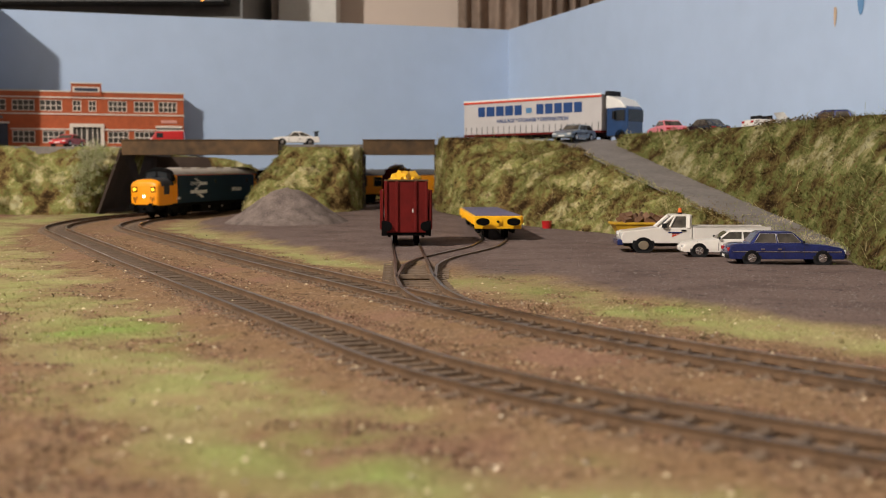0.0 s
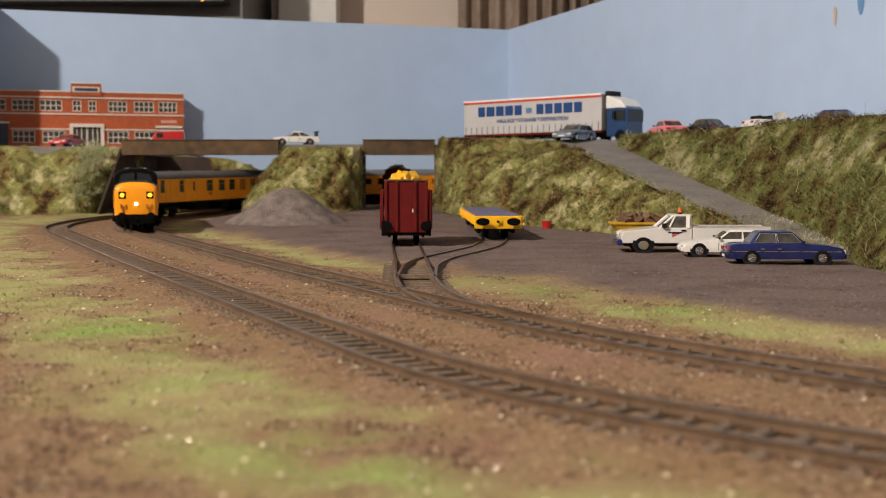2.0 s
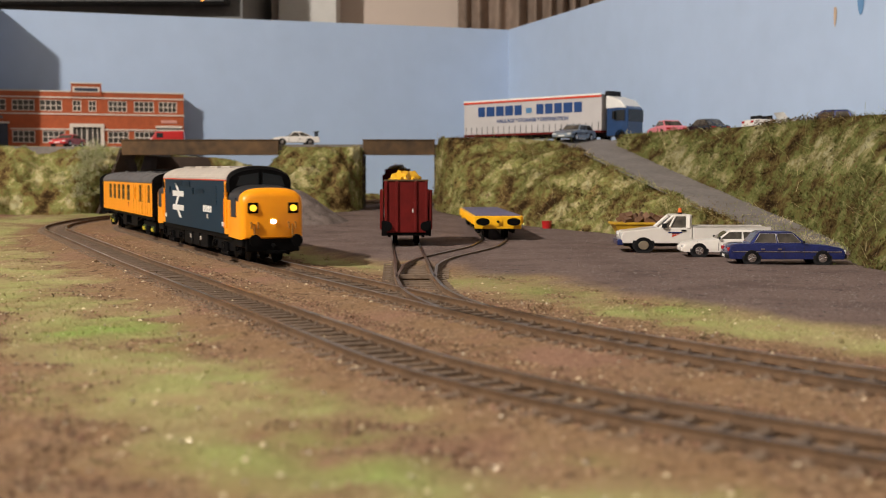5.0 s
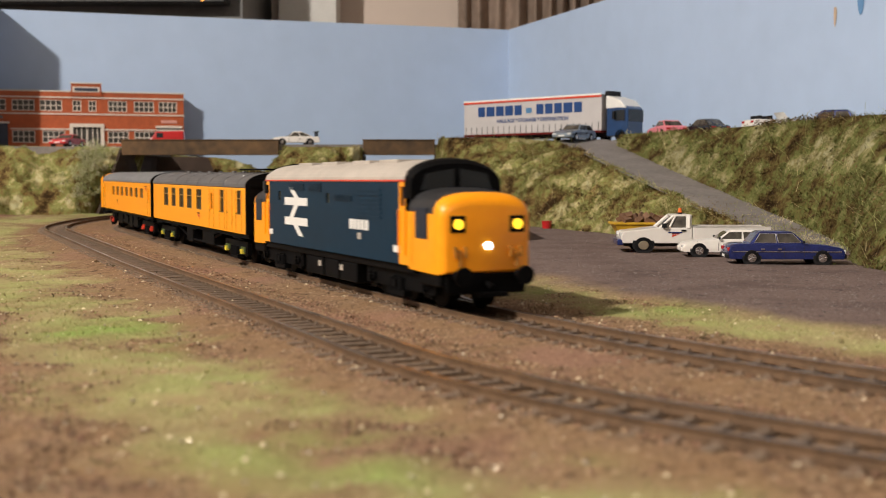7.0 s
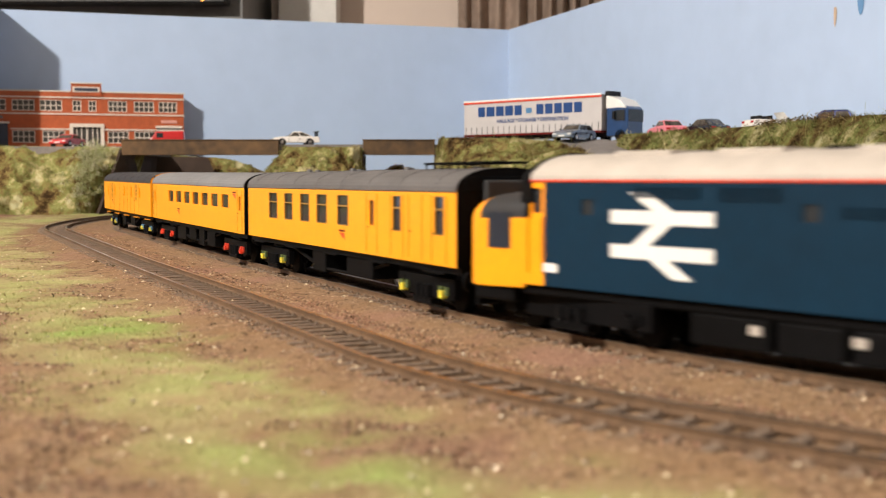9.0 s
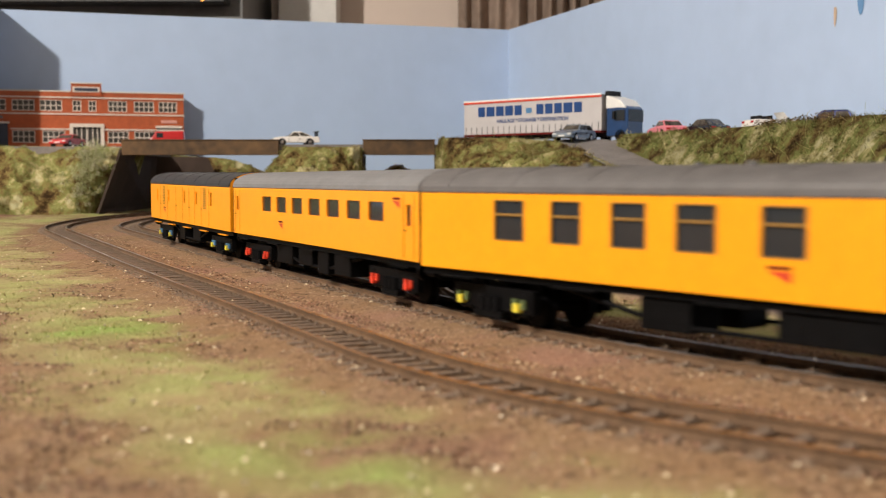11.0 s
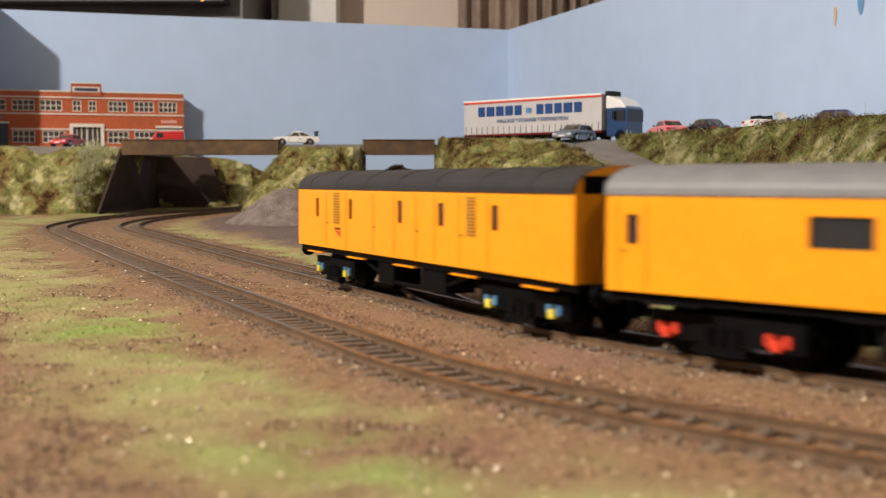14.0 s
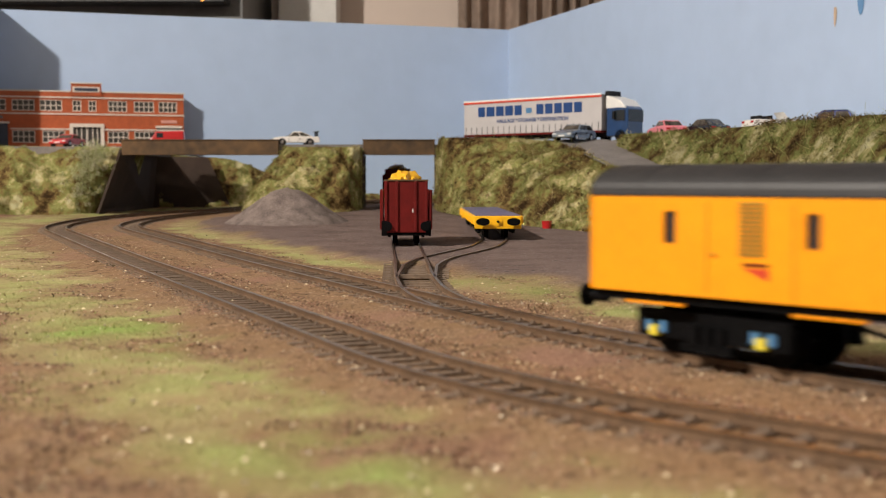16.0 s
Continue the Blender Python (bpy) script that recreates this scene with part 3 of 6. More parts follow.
def coach(kind, label, length, pivot, roofmat, windows, boxcol, vents=(), marks=(), under=(), ribs=True, plain_end=M_BLACK, grilles=(), doors=()):
    """A bogie coach: windows as (x0, x1, z0, z1, bar) on both sides."""
    W, Z0, Z1, ZR = 0.0183, 0.0162, 0.0408, 0.0486
    h = length / 2
    t = thing(kind, label, "coach", "coaches of the train")
    ops = [w[:4] for w in windows]
    for y in (-W, W):
        bm = bmesh.new()
        side_panel(bm, -h, h, Z0, Z1, y, ops, 0.0007)
        part("body_side", bm, M_YELLOW, t)
    bm = bmesh.new()
    for sx in (-1, 1):
        be = bmesh.new()
        prof = [(W, Z0)] + roof_profile(W, Z1, ZR) + [(-W, Z0)]
        extrude_profile(be, prof, sx * h - sx * 0.0004, sx * (h + 0.0006))
        for f in be.faces:
            if len(f.verts) == 4 and f.calc_center_median().z > Z1:
                f.material_index = 1
        part("end_wall", be, [plain_end, M_BLACK], t)
        part("roof_end", boxbm(*sorted((sx * (h + 0.0006), sx * (h + 0.0010))), -W * 0.86, W * 0.86, Z1, Z1 + 0.0048), M_BLACK, t, bevel=0.0003)
    pr = roof_profile(W + 0.0004, Z1, ZR)
    inner = [(u * 0.97, v - 0.0006) for u, v in pr]
    extrude_profile(bm, pr + inner[::-1], -h, h)
    roof = part("roof", bm, roofmat, t, smooth=False)
    for x, y in vents:
        bm = bmesh.new()
        z = Z1 + (ZR - Z1) * (1 - (abs(y) / W) ** 2.3) ** (1 / 2.3)
        cyl(bm, (x, y, z - 0.0005), (x, y, z + 0.0012), 0.0016, 0.0012, n=10)
        part("roof_vent", bm, roofmat, roof)
    if ribs:
        bm = bmesh.new()
        for k in range(int(length / 0.032)):
            x = -h + 0.016 + k * 0.032
            pr2 = [(u * 1.004, v + 0.00015) for u, v in roof_profile(W + 0.0004, Z1, ZR)]
            extrude_profile(bm, pr2 + inner[::-1], x - 0.0002, x + 0.0002)
        part("roof_seams", bm, roofmat, roof)
    bm = bmesh.new()
    for y in (-W, W):
        yy = y * 1.012
        box(bm, -h, h, min(y * 0.99, yy), max(y * 0.99, yy), Z1 - 0.0002, Z1 + 0.0005)
    part("gutter", bm, mat("orange_cantrail_line", (0.65, 0.16, 0.03), 0.5), t)
    for x0, x1, z0, z1, bar in windows:
        for sy in (-1, 1):
            y = sy * (W - 0.0006)
            p = part("window", boxbm(x0, x1, min(y, y - sy * 0.0003), max(y, y - sy * 0.0003), z0, z1), M_GLASS, t)
            bm = bmesh.new()
            f = 0.00035
            ya, yb = sorted((sy * (W + 0.00012), sy * (W - 0.0005)))
            for a, b, c, d in ((x0, x0 + f, z0, z1), (x1 - f, x1, z0, z1), (x0 + f, x1 - f, z0, z0 + f), (x0 + f, x1 - f, z1 - f, z1)):
                box(bm, a, b, ya, yb, c, d)
            if bar:
                box(bm, x0 + f, x1 - f, ya, yb, z1 - bar - 0.0006, z1 - bar)
            part("window_frame", bm, M_YELLOW if not bar else mat_frame, p)
    for x0, x1, z0, z1 in grilles:
        for sy in (-1, 1):
            bm = bmesh.new()
            ya, yb = sorted((sy * W, sy * (W + 0.0004)))
            n = 12
            for k in range(n):
                z = z0 + (z1 - z0) * k / n
                box(bm, x0, x1, ya, yb, z, z + (z1 - z0) / n * 0.5)
            part("louvre", bm, M_GRILLE, t, "dull brass louvred grille")
    for x0, x1 in doors:
        for sy in (-1, 1):
            bm = bmesh.new()
            ya, yb = sorted((sy * W, sy * (W + 0.00025)))
            for x in (x0, x1):
                part("door_joint", boxbm(x - 0.00012, x + 0.00012, ya, yb - 0.0001 if sy > 0 else yb, Z0 + 0.001, Z1 - 0.0015), M_JOINT, t)
            box(bm, x0 + 0.0015, x0 + 0.0025, ya, sy * (W + 0.0008) if sy > 0 else yb, 0.0265, 0.0270) if sy > 0 else box(bm, x0 + 0.0015, x0 + 0.0025, -(W + 0.0008), yb, 0.0265, 0.0270)
            part("door_handle", bm, M_GRILLE, t)
    for x, z in marks:
        tri_bar_mark(t, x, z, -W, 0.0007, 1)
        tri_bar_mark(t, x, z, W, 0.0007, -1)
    # underframe
    bm = bmesh.new()
    box(bm, -h, h, -0.0165, 0.0165, 0.0138, Z0)
    part("underframe", bm, M_BLACK, t)
    for x0, x1, z0 in under:
        for sy in (-1, 1):
            ya, yb = sorted((sy * 0.004, sy * 0.0155))
            part("equipment_box", boxbm(x0, x1, ya, yb, z0, 0.0137), M_BLACK, t, bevel=0.0004)
    for sy in (-1, 1):
        y = sy * 0.0145
        bm = bmesh.new()
        cyl(bm, (-pivot / 2 + 0.032, y, 0.0135), (-0.02, y, 0.0065), 0.0007, n=6)
        cyl(bm, (pivot / 2 - 0.032, y, 0.0135), (0.02, y, 0.0065), 0.0007, n=6)
        cyl(bm, (-0.02, y, 0.0065), (0.02, y, 0.0065), 0.0007, n=6)
        part("truss_rod", bm, M_BLACK, t)
    for k in range(5):
        x = -h + 0.02 + k * (length - 0.04) / 4
        for sy in (-1, 1):
            ya, yb = sorted((sy * 0.0165, sy * 0.0182))
            part("step_board", boxbm(x - 0.009, x + 0.009, ya, yb, 0.0134, 0.0139), M_YELLOW if plain_end is M_YELLOW else M_BLACK, t)
    for sx in (-1, 1):
        bm = bmesh.new()
        box(bm, min(sx * h, sx * (h + 0.0034)), max(sx * h, sx * (h + 0.0034)), -0.0092, 0.0092, 0.0165, 0.0445)
        g = part("gangway", bm, M_BLACKRUB, t, bevel=0.0008)
        buffers(t, sx * h, sx, y=0.0115)
        if sx < 0:
            if ribs and plain_end is M_BLACK:
                part("gangway_plate", boxbm(-h - 0.0034, -h - 0.0006, -0.0165, -0.0095, 0.0170, 0.0425), M_ROOFGREY, t, "pale grey gangway plate", bevel=0.0004)
            continue
        bm = bmesh.new()
        for k in range(5):
            z = 0.020 + k * 0.005
            box(bm, min(sx * h, sx * (h + 0.0012)), max(sx * h, sx * (h + 0.0012)), 0.0115, 0.0160, z, z + 0.0007)
        part("end_steps", bm, plain_end, t)
    bogs = [bogie(t, sx * pivot / 2, (-0.017, 0.017), 0.0065, boxcol) for sx in (-1, 1)]
    return t, bogs


M_JOINT = mat("shaded_yellow_joint", (0.55, 0.25, 0.01), 0.6)
mat_frame = mat("brown_window_frame", (0.30, 0.16, 0.03), 0.5)
M_GRILLE = mat("brass_grille", (0.30, 0.20, 0.03), 0.55, 0.2, 0.2)
M_BLACKRUB = mat("gangway_rubber", (0.02, 0.02, 0.021), 0.8, var=0.3)
M_AXRED = mat("red_axle_box", (0.65, 0.05, 0.02), 0.5)
M_AXYEL = mat("yellow_axle_box", (0.75, 0.62, 0.05), 0.5)
M_AXBLUE = mat("blue_axle_box", (0.08, 0.22, 0.42), 0.5)
M_AXGREEN = mat("dull_green_spring", (0.10, 0.14, 0.05), 0.6)

w5 = [(-0.0890, -0.0748), (-0.0630, -0.0503), (-0.0385, -0.0253), (-0.0150, -0.0015), (0.0120, 0.0252)]
COACH_0, BOG_0 = coach("test_coach", "yellow test coach with tall two-part windows and dark roof", 0.256, 0.1865, M_DARKROOF,
    [(a, b, 0.0262, 0.0386, 0.0042) for a, b in w5] + [(0.0490, 0.0540, 0.0270, 0.0372, 0), (0.0730, 0.0808, 0.0262, 0.0390, 0.0042), (0.1105, 0.1180, 0.0262, 0.0392, 0.0042)],
    [M_AXYEL, M_AXGREEN], vents=[(-0.09 + 0.03 * k, 0.007 * (-1) ** k) for k in range(7)], marks=[(0.0175, 0.0232)],
    under=[(-0.03, -0.012, 0.005), (0.015, 0.045, 0.006)], doors=[(0.071, 0.083), (0.108, 0.120), (0.046, 0.057), (0.088, 0.100)])
w7 = [(-0.0710 + 0.0249 * k, -0.0547 + 0.0249 * k) for k in range(7)]
COACH_1, BOG_1 = coach("test_coach", "yellow test coach with seven wide windows and grey roof", 0.256, 0.1865, M_MIDROOF,
    [(a, b, 0.0289, 0.0368, 0) for a, b in w7] + [(-0.1215, -0.1172, 0.0280, 0.0362, 0), (0.1165, 0.1208, 0.0280, 0.0362, 0)],
    [M_AXRED, M_AXRED], marks=[(-0.039, 0.0240), (0.107, 0.0370)], under=[(-0.055, -0.03, 0.005), (-0.02, 0.0, 0.0065), (0.008, 0.022, 0.004), (0.03, 0.05, 0.005)], ribs=False,
    doors=[(-0.124, -0.115), (0.114, 0.1235)])
VAN, BOG_2 = coach("test_van", "yellow test van with small windows, louvres and black roof", 0.232, 0.1605, M_BLACKROOF,
    [(-0.0932, -0.0890, 0.0286, 0.0372, 0), (-0.0540, -0.0498, 0.0286, 0.0373, 0), (-0.0045, 0.0002, 0.0287, 0.0374, 0), (0.0300, 0.0348, 0.0287, 0.0372, 0), (0.0683, 0.0732, 0.0287, 0.0372, 0)],
    [M_AXYEL, M_AXBLUE], marks=[(-0.0665, 0.0238)], under=[(-0.03, -0.015, 0.005), (0.01, 0.03, 0.006)], plain_end=M_YELLOW, grilles=[(-0.0710, -0.0643, 0.0268, 0.0398), (0.0517, 0.0580, 0.0268, 0.0396)],
    doors=[(-0.080, -0.0565), (-0.028, -0.0075), (0.012, 0.0275), (0.046, 0.0660)])


# a rail frame on the first coach's roof, over its leading end
bm = bmesh.new()
for y in (-0.0075, 0.0075):
    cyl(bm, (0.078, y, 0.0502), (0.127, y, 0.0502), 0.0004, n=6)
for k in range(8):
    x = 0.079 + k * 0.0067
    cyl(bm, (x, -0.0085, 0.0503), (x, 0.0085, 0.0503), 0.0004, n=6)
    for y in (-0.0075, 0.0075):
        cyl(bm, (x, y, 0.0462), (x, y, 0.0502), 0.0003, n=6)
part("roof_rail_frame", bm, M_BLACK, COACH_0, "black rail frame on the roof")


# ---- the diesel locomotive ----
def loft(bm, sections, mi=0, caps=True):
    rings = [[bm.verts.new(p) for p in s] for s in sections]
    n = len(rings[0])
    for a, b in zip(rings, rings[1:]):
        for k in range(n):
            bm.faces.new((a[k], a[(k + 1) % n], b[(k + 1) % n], b[k])).material_index = mi
    if caps:
        bm.faces.new(rings[0]).material_index = mi
        bm.faces.new(rings[-1][::-1]).material_index = mi


def nose_section(x, w, zb, zt, shoulder, n=16):
    """An upright section with rounded shoulders."""
    pts = [(x, w, zb)]
    for k in range(n + 1):
        a = math.pi * k / n
        c, s = math.cos(a), math.sin(a)
        pts.append((x, w * math.copysign(abs(c) ** 0.66, c), shoulder + (zt - shoulder) * abs(s) ** 0.80))
    pts.append((x, -w, zb))
    return pts


M_LAMP = mat("warm_marker_lamp", (1.0, 0.55, 0.03), 0.3, emit=1.8)
M_HEAD = mat("white_head_lamp", (0.72, 0.84, 1.0), 0.3, emit=6)


def arrow_mark(parent, x, z, y, s, mirror):
    """The white double-arrow shape on the side: two bars and two slanted strokes."""
    sgn = 1 if y > 0 else -1
    bm = bmesh.new()

    def quad(pts):
        for yy in (y + sgn * 0.00012,):
            bm.faces.new([bm.verts.new((x + mirror * a * s, yy, z + b * s)) for a, b in pts])
    quad([(-16.5, 2.6), (16.5, 2.6), (16.5, 6.0), (-16.5, 6.0)])
    quad([(-16.5, -6.0), (16.5, -6.0), (16.5, -2.6), (-16.5, -2.6)])
    quad([(-2.5, 2.6), (3.5, 2.6), (-3.5, -2.6), (-9.5, -2.6)][::1])
    quad([(-10.5, 10.5), (-4.0, 10.5), (4.0, 6.0), (-2.5, 6.0)])
    quad([(-3.5, -6.0), (3.0, -6.0), (10.5, -10.5), (4.0, -10.5)][::1])
    for f in bm.faces:
        f.normal_update()
    part("double_arrow_mark", bm, M_WHITE, parent, "white double-arrow mark")


def number_bars(parent, x, z, y, s, mirror):
    sgn = 1 if y > 0 else -1
    for k in range(5):
        a = x + mirror * (k - 2) * 4.8 * s
        ya, yb = sorted((y, y + sgn * 0.00012))
        bm = bmesh.new()
        box(bm, a - 1.9 * s, a + 1.9 * s, ya, yb, z - 2.1 * s, z + 2.1 * s)
        part("number_bar", bm, M_WHITE, parent)


def locomotive():
    W, ZB, ZG, ZT = 0.0180, 0.0145, 0.0442, 0.0520
    t = thing("diesel_locomotive", "blue diesel locomotive with yellow ends and lit lamps", "locomotive")
    bm = bmesh.new()
    wins = [(0.0020, 0.0065, 0.0350, 0.0390), (-0.0690, -0.0645, 0.0350, 0.0392)]
    for y in (-W, W):
        side_panel(bm, -0.0838, 0.0838, ZB, ZG, y, wins, 0.0006)
    body = part("body", bm, M_BLUE, t)
    for a, b, c, d in wins:
        for sy in (-1, 1):
            ya, yb = sorted((sy * (W - 0.0005), sy * (W - 0.0008)))
            part("side_window", boxbm(a, b, ya, yb, c, d), M_GLASS, t)
    # body side relief: cantrail grilles, panels
    for sy in (-1, 1):
        for x0, x1, z0, z1 in ((0.012, 0.034, 0.0362, 0.0388), (-0.050, -0.028, 0.0400, 0.0430), (0.040, 0.066, 0.030, 0.042), (-0.022, -0.004, 0.0395, 0.0432)):
            bm = bmesh.new()
            ya, yb = sorted((sy * W, sy * (W + 0.0003)))
            n = 7
            for k in range(n):
                z = z0 + (z1 - z0) * k / n
                box(bm, x0, x1, ya, yb, z, z + (z1 - z0) / n * 0.55)
            part("side_grille", bm, M_BLUE, t)
    bm = bmesh.new()
    pr = roof_profile(W + 0.0003, ZG, ZT, power=2.1)
    inner = [(u * 0.96, v - 0.0008) for u, v in pr]
    extrude_profile(bm, pr + inner[::-1], -0.0893, 0.0893)
    roof = part("roof", bm, M_ROOFGREY, t, "pale grey weathered roof")
    for x in (-0.055, -0.02, 0.02, 0.05):
        part("roof_panel", boxbm(x - 0.010, x + 0.010, -0.009, 0.009, ZT - 0.0012, ZT + 0.0004), M_ROOFGREY, roof, bevel=0.0003)
    bm = bmesh.new()
    cyl(bm, (0.0, 0, ZT - 0.001), (0.0, 0, ZT + 0.0006), 0.0045, n=20)
    part("exhaust", bm, M_BLACK, roof)
    bm = bmesh.new()
    for sy in (-1, 1):
        ya, yb = sorted((sy * (W - 0.0002), sy * (W + 0.0003)))
        box(bm, -0.0893, 0.0893, ya, yb, ZG - 0.0002, ZG + 0.0004)
    part("cantrail_stripe", bm, M_RED, t, "thin orange-red stripe under the roof")
    for e in (-1, 1):
        for y in (-W, W):
            cab = part("cab_side", cab_bm(e, y, ZB, ZG), M_YELLOW, t, "yellow cab side with window")
            s = 1 if y > 0 else -1
            wx = sorted((e * 0.0850, e * 0.0889))
            part("cab_window", boxbm(wx[0], wx[1], *sorted((y - s * 0.0008, y - s * 0.0010)), 0.0352, 0.0422), M_GLASS, cab)
            for xx in (e * 0.0843, e * 0.0905):
                part("handrail", boxbm(xx - 0.0002, xx + 0.0002, *sorted((y, y + s * 0.0006)), 0.018, 0.034), M_YELLOW, cab)
        # the black windscreen arch
        bm = bmesh.new()
        secs = []
        for x, k, zt in ((0.0886, 1.004, ZT + 0.0005), (0.0915, 0.996, ZT - 0.0001), (0.0940, 0.978, ZT - 0.0016)):
            secs.append([(e * x, u * k, 0.0380 + (v - 0.0380) * ((zt - 0.0380) / (ZT - 0.0380))) for u, v in ([(W, 0.0380)] + roof_profile(W, ZG, ZT, power=2.1) + [(-W, 0.0380)])])
        loft(bm, secs)
        arch = part("windscreen_surround", bm, M_BLACK, t, "black windscreen surround")
        for sy in (-1, 1):
            bm = bmesh.new()
            q = [(e * 0.0934, sy * 0.0012, 0.0418), (e * 0.0934, sy * 0.0138, 0.0410), (e * 0.0934, sy * 0.0118, 0.0468), (e * 0.0934, sy * 0.0012, 0.0486)]
            v0 = [bm.verts.new(p) for p in q]
            v1 = [bm.verts.new((p[0] + e * 0.0012, p[1], p[2])) for p in q]
            bm.faces.new(v0)
            bm.faces.new(v1)
            for k in range(4):
                bm.faces.new((v0[k], v0[(k + 1) % 4], v1[(k + 1) % 4], v1[k]))
            part("windscreen", bm, M_GLASS, arch)
        bm = bmesh.new()
        loft(bm, [nose_section(e * x, w, ZB - 0.0005 + dz, zt, sh) for x, w, zt, sh, dz in
                  ((0.0925, 0.0178, 0.0420, 0.0336, -0.0006), (0.0985, 0.0178, 0.0418, 0.0335, -0.0008), (0.104, 0.0177, 0.0414, 0.0334, -0.001), (0.1088, 0.0176, 0.0410, 0.0332, -0.0011), (0.1128, 0.0174, 0.0405, 0.0330, -0.0012), (0.1155, 0.0171, 0.0398, 0.0327, -0.0012), (0.1172, 0.0166, 0.0388, 0.0323, -0.001), (0.1184, 0.0158, 0.0374, 0.0318, -0.0006), (0.1190, 0.0146, 0.0356, 0.0312, 0.0))])
        bmesh.ops.recalc_face_normals(bm, faces=bm.faces)
        for f in bm.faces:
            c = f.calc_center_median()
            if abs(c.x) < 0.1128 and c.z > 0.0338:
                f.material_index = 1
        nose = part("nose", bm, [M_YELLOW, M_BLACKROOF], t, "rounded yellow nose with black top", smooth=True)
        for sy in (-1, 1):
            ya, yb = sorted((sy * 0.0160, sy * 0.0180))
            part("nose_grille", boxbm(*sorted((e * 0.0985, e * 0.1085)), ya, yb, 0.0245, 0.0350), mat_navy, nose, "dark blue nose side grille")
            # lamps in square dark boxes
            bm = bmesh.new()
            x0, x1 = sorted((e * 0.1145, e * 0.1194))
            box(bm, x0, x1, *sorted((sy * 0.0082, sy * 0.0140)), 0.0268, 0.0326)
            lb = part("lamp_box", bm, M_BLACK, nose, bevel=0.0005)
            bm = bmesh.new()
            cyl(bm, (e * 0.1190, sy * 0.0111, 0.0297), (e * 0.1198, sy * 0.0111, 0.0297), 0.0018, n=16)
            part("marker_lamp", bm, M_LAMP if e > 0 else M_RED, lb, "glowing warm marker lamp" if e > 0 else "unlit red lamp")
            for yy, zz in ((0.0085, 0.0222), (0.0105, 0.0212), (0.0122, 0.0222), (0.0105, 0.0190)):
                bm = bmesh.new()
                cyl(bm, (e * 0.1170, sy * yy, zz), (e * 0.1196, sy * yy, zz - 0.0006), 0.0006, n=8)
                cyl(bm, (e * 0.1196, sy * yy, zz - 0.0006), (e * 0.1196, sy * yy, zz - 0.0036), 0.0005, n=6)
                part("brake_pipe", bm, M_BRONZE, nose)
        bm = bmesh.new()
        cyl(bm, (e * 0.1180, 0, 0.0224), (e * 0.1198, 0, 0.0224), 0.0013, n=18)
        part("headlamp", bm, M_HEAD if e > 0 else M_GLASS, nose, "bright white headlamp" if e > 0 else "unlit headlamp")
        # apron and buffer beam
        bm = bmesh.new()
        box(bm, *sorted((e * 0.0985, e * 0.1165)), -0.0165, 0.0165, 0.0085, 0.0140)
        box(bm, *sorted((e * 0.1165, e * 0.1180)), -0.0150, 0.0150, 0.0060, 0.0135)
        part("buffer_beam", bm, M_BLACK, t, bevel=0.0008)
        buffers(t, e * 0.1175, e, z=0.0125, y=0.0115)
        bm = bmesh.new()
        cyl(bm, (e * 0.1175, 0, 0.0100), (e * 0.1225, 0, 0.0085), 0.0010, n=8)
        box(bm, *sorted((e * 0.1185, e * 0.1240)), -0.0055, 0.0055, 0.0055, 0.0068)
        part("coupling", bm, M_BLACK, t)
    for sy in (-1, 1):
        arrow_mark(t, -0.0405 if sy < 0 else 0.0405, 0.0303, sy * W, 0.00105, 1 if sy < 0 else -1)
        number_bars(t, 0.0420 if sy < 0 else -0.0420, 0.0272, sy * W, 0.00093, 1)
        ya, yb = sorted((sy * W, sy * (W + 0.00012)))
        for x in (-0.0815, 0.0815):
            part("works_plate", boxbm(x - 0.0032, x + 0.0032, ya, yb, 0.0185, 0.0210), M_WHITE, t, "small white plate")
        part("data_panel", boxbm(0.0405, 0.0445, ya, yb, 0.0215, 0.0240), M_ROOFGREY, t)
    # underframe, tanks
    bm = bmesh.new()
    box(bm, -0.095, 0.095, -0.0165, 0.0165, 0.0115, ZB)
    part("underframe", bm, M_BLACK, t, bevel=0.0005)
    for x0, x1 in ((-0.032, -0.008), (-0.006, 0.012), (0.014, 0.034)):
        for sy in (-1, 1):
            ya, yb = sorted((sy * 0.004, sy * 0.0160))
            part("tank", boxbm(x0, x1, ya, yb, 0.0035, 0.0114), M_BLACK, t, bevel=0.0005)
    for sy in (-1, 1):
        for x in (-0.012, 0.016):
            ya, yb = sorted((sy * 0.0160, sy * 0.0163))
            part("filler_plate", boxbm(x - 0.0016, x + 0.0016, ya, yb, 0.0075, 0.0098), M_ROOFGREY, t)
    bogs = [bogie(t, sx * 0.0745, (-0.026, 0.0, 0.026), 0.0072, [M_BLACK, M_BLACK], 0.0090, 0.066) for sx in (-1, 1)]
    return t, bogs


def cab_bm(e, y, ZB, ZG):
    bm = bmesh.new()
    wx = sorted((e * 0.0850, e * 0.0889))
    side_panel(bm, *sorted((e * 0.0838, e * 0.0897)), ZB, ZG, y, [(wx[0], wx[1], 0.0352, 0.0422)], 0.0008)
    side_panel(bm, *sorted((e * 0.0897, e * 0.0960)), ZB, 0.0335, y, [], 0)
    return bm


mat_navy = mat("dark_navy_grille", (0.012, 0.018, 0.032), 0.5, var=0.3, scale=500)
M_BRONZE = mat("dirty_yellow_fitting", (0.40, 0.17, 0.02), 0.5, var=0.4, scale=500)
LOCO, BOG_L = locomotive()


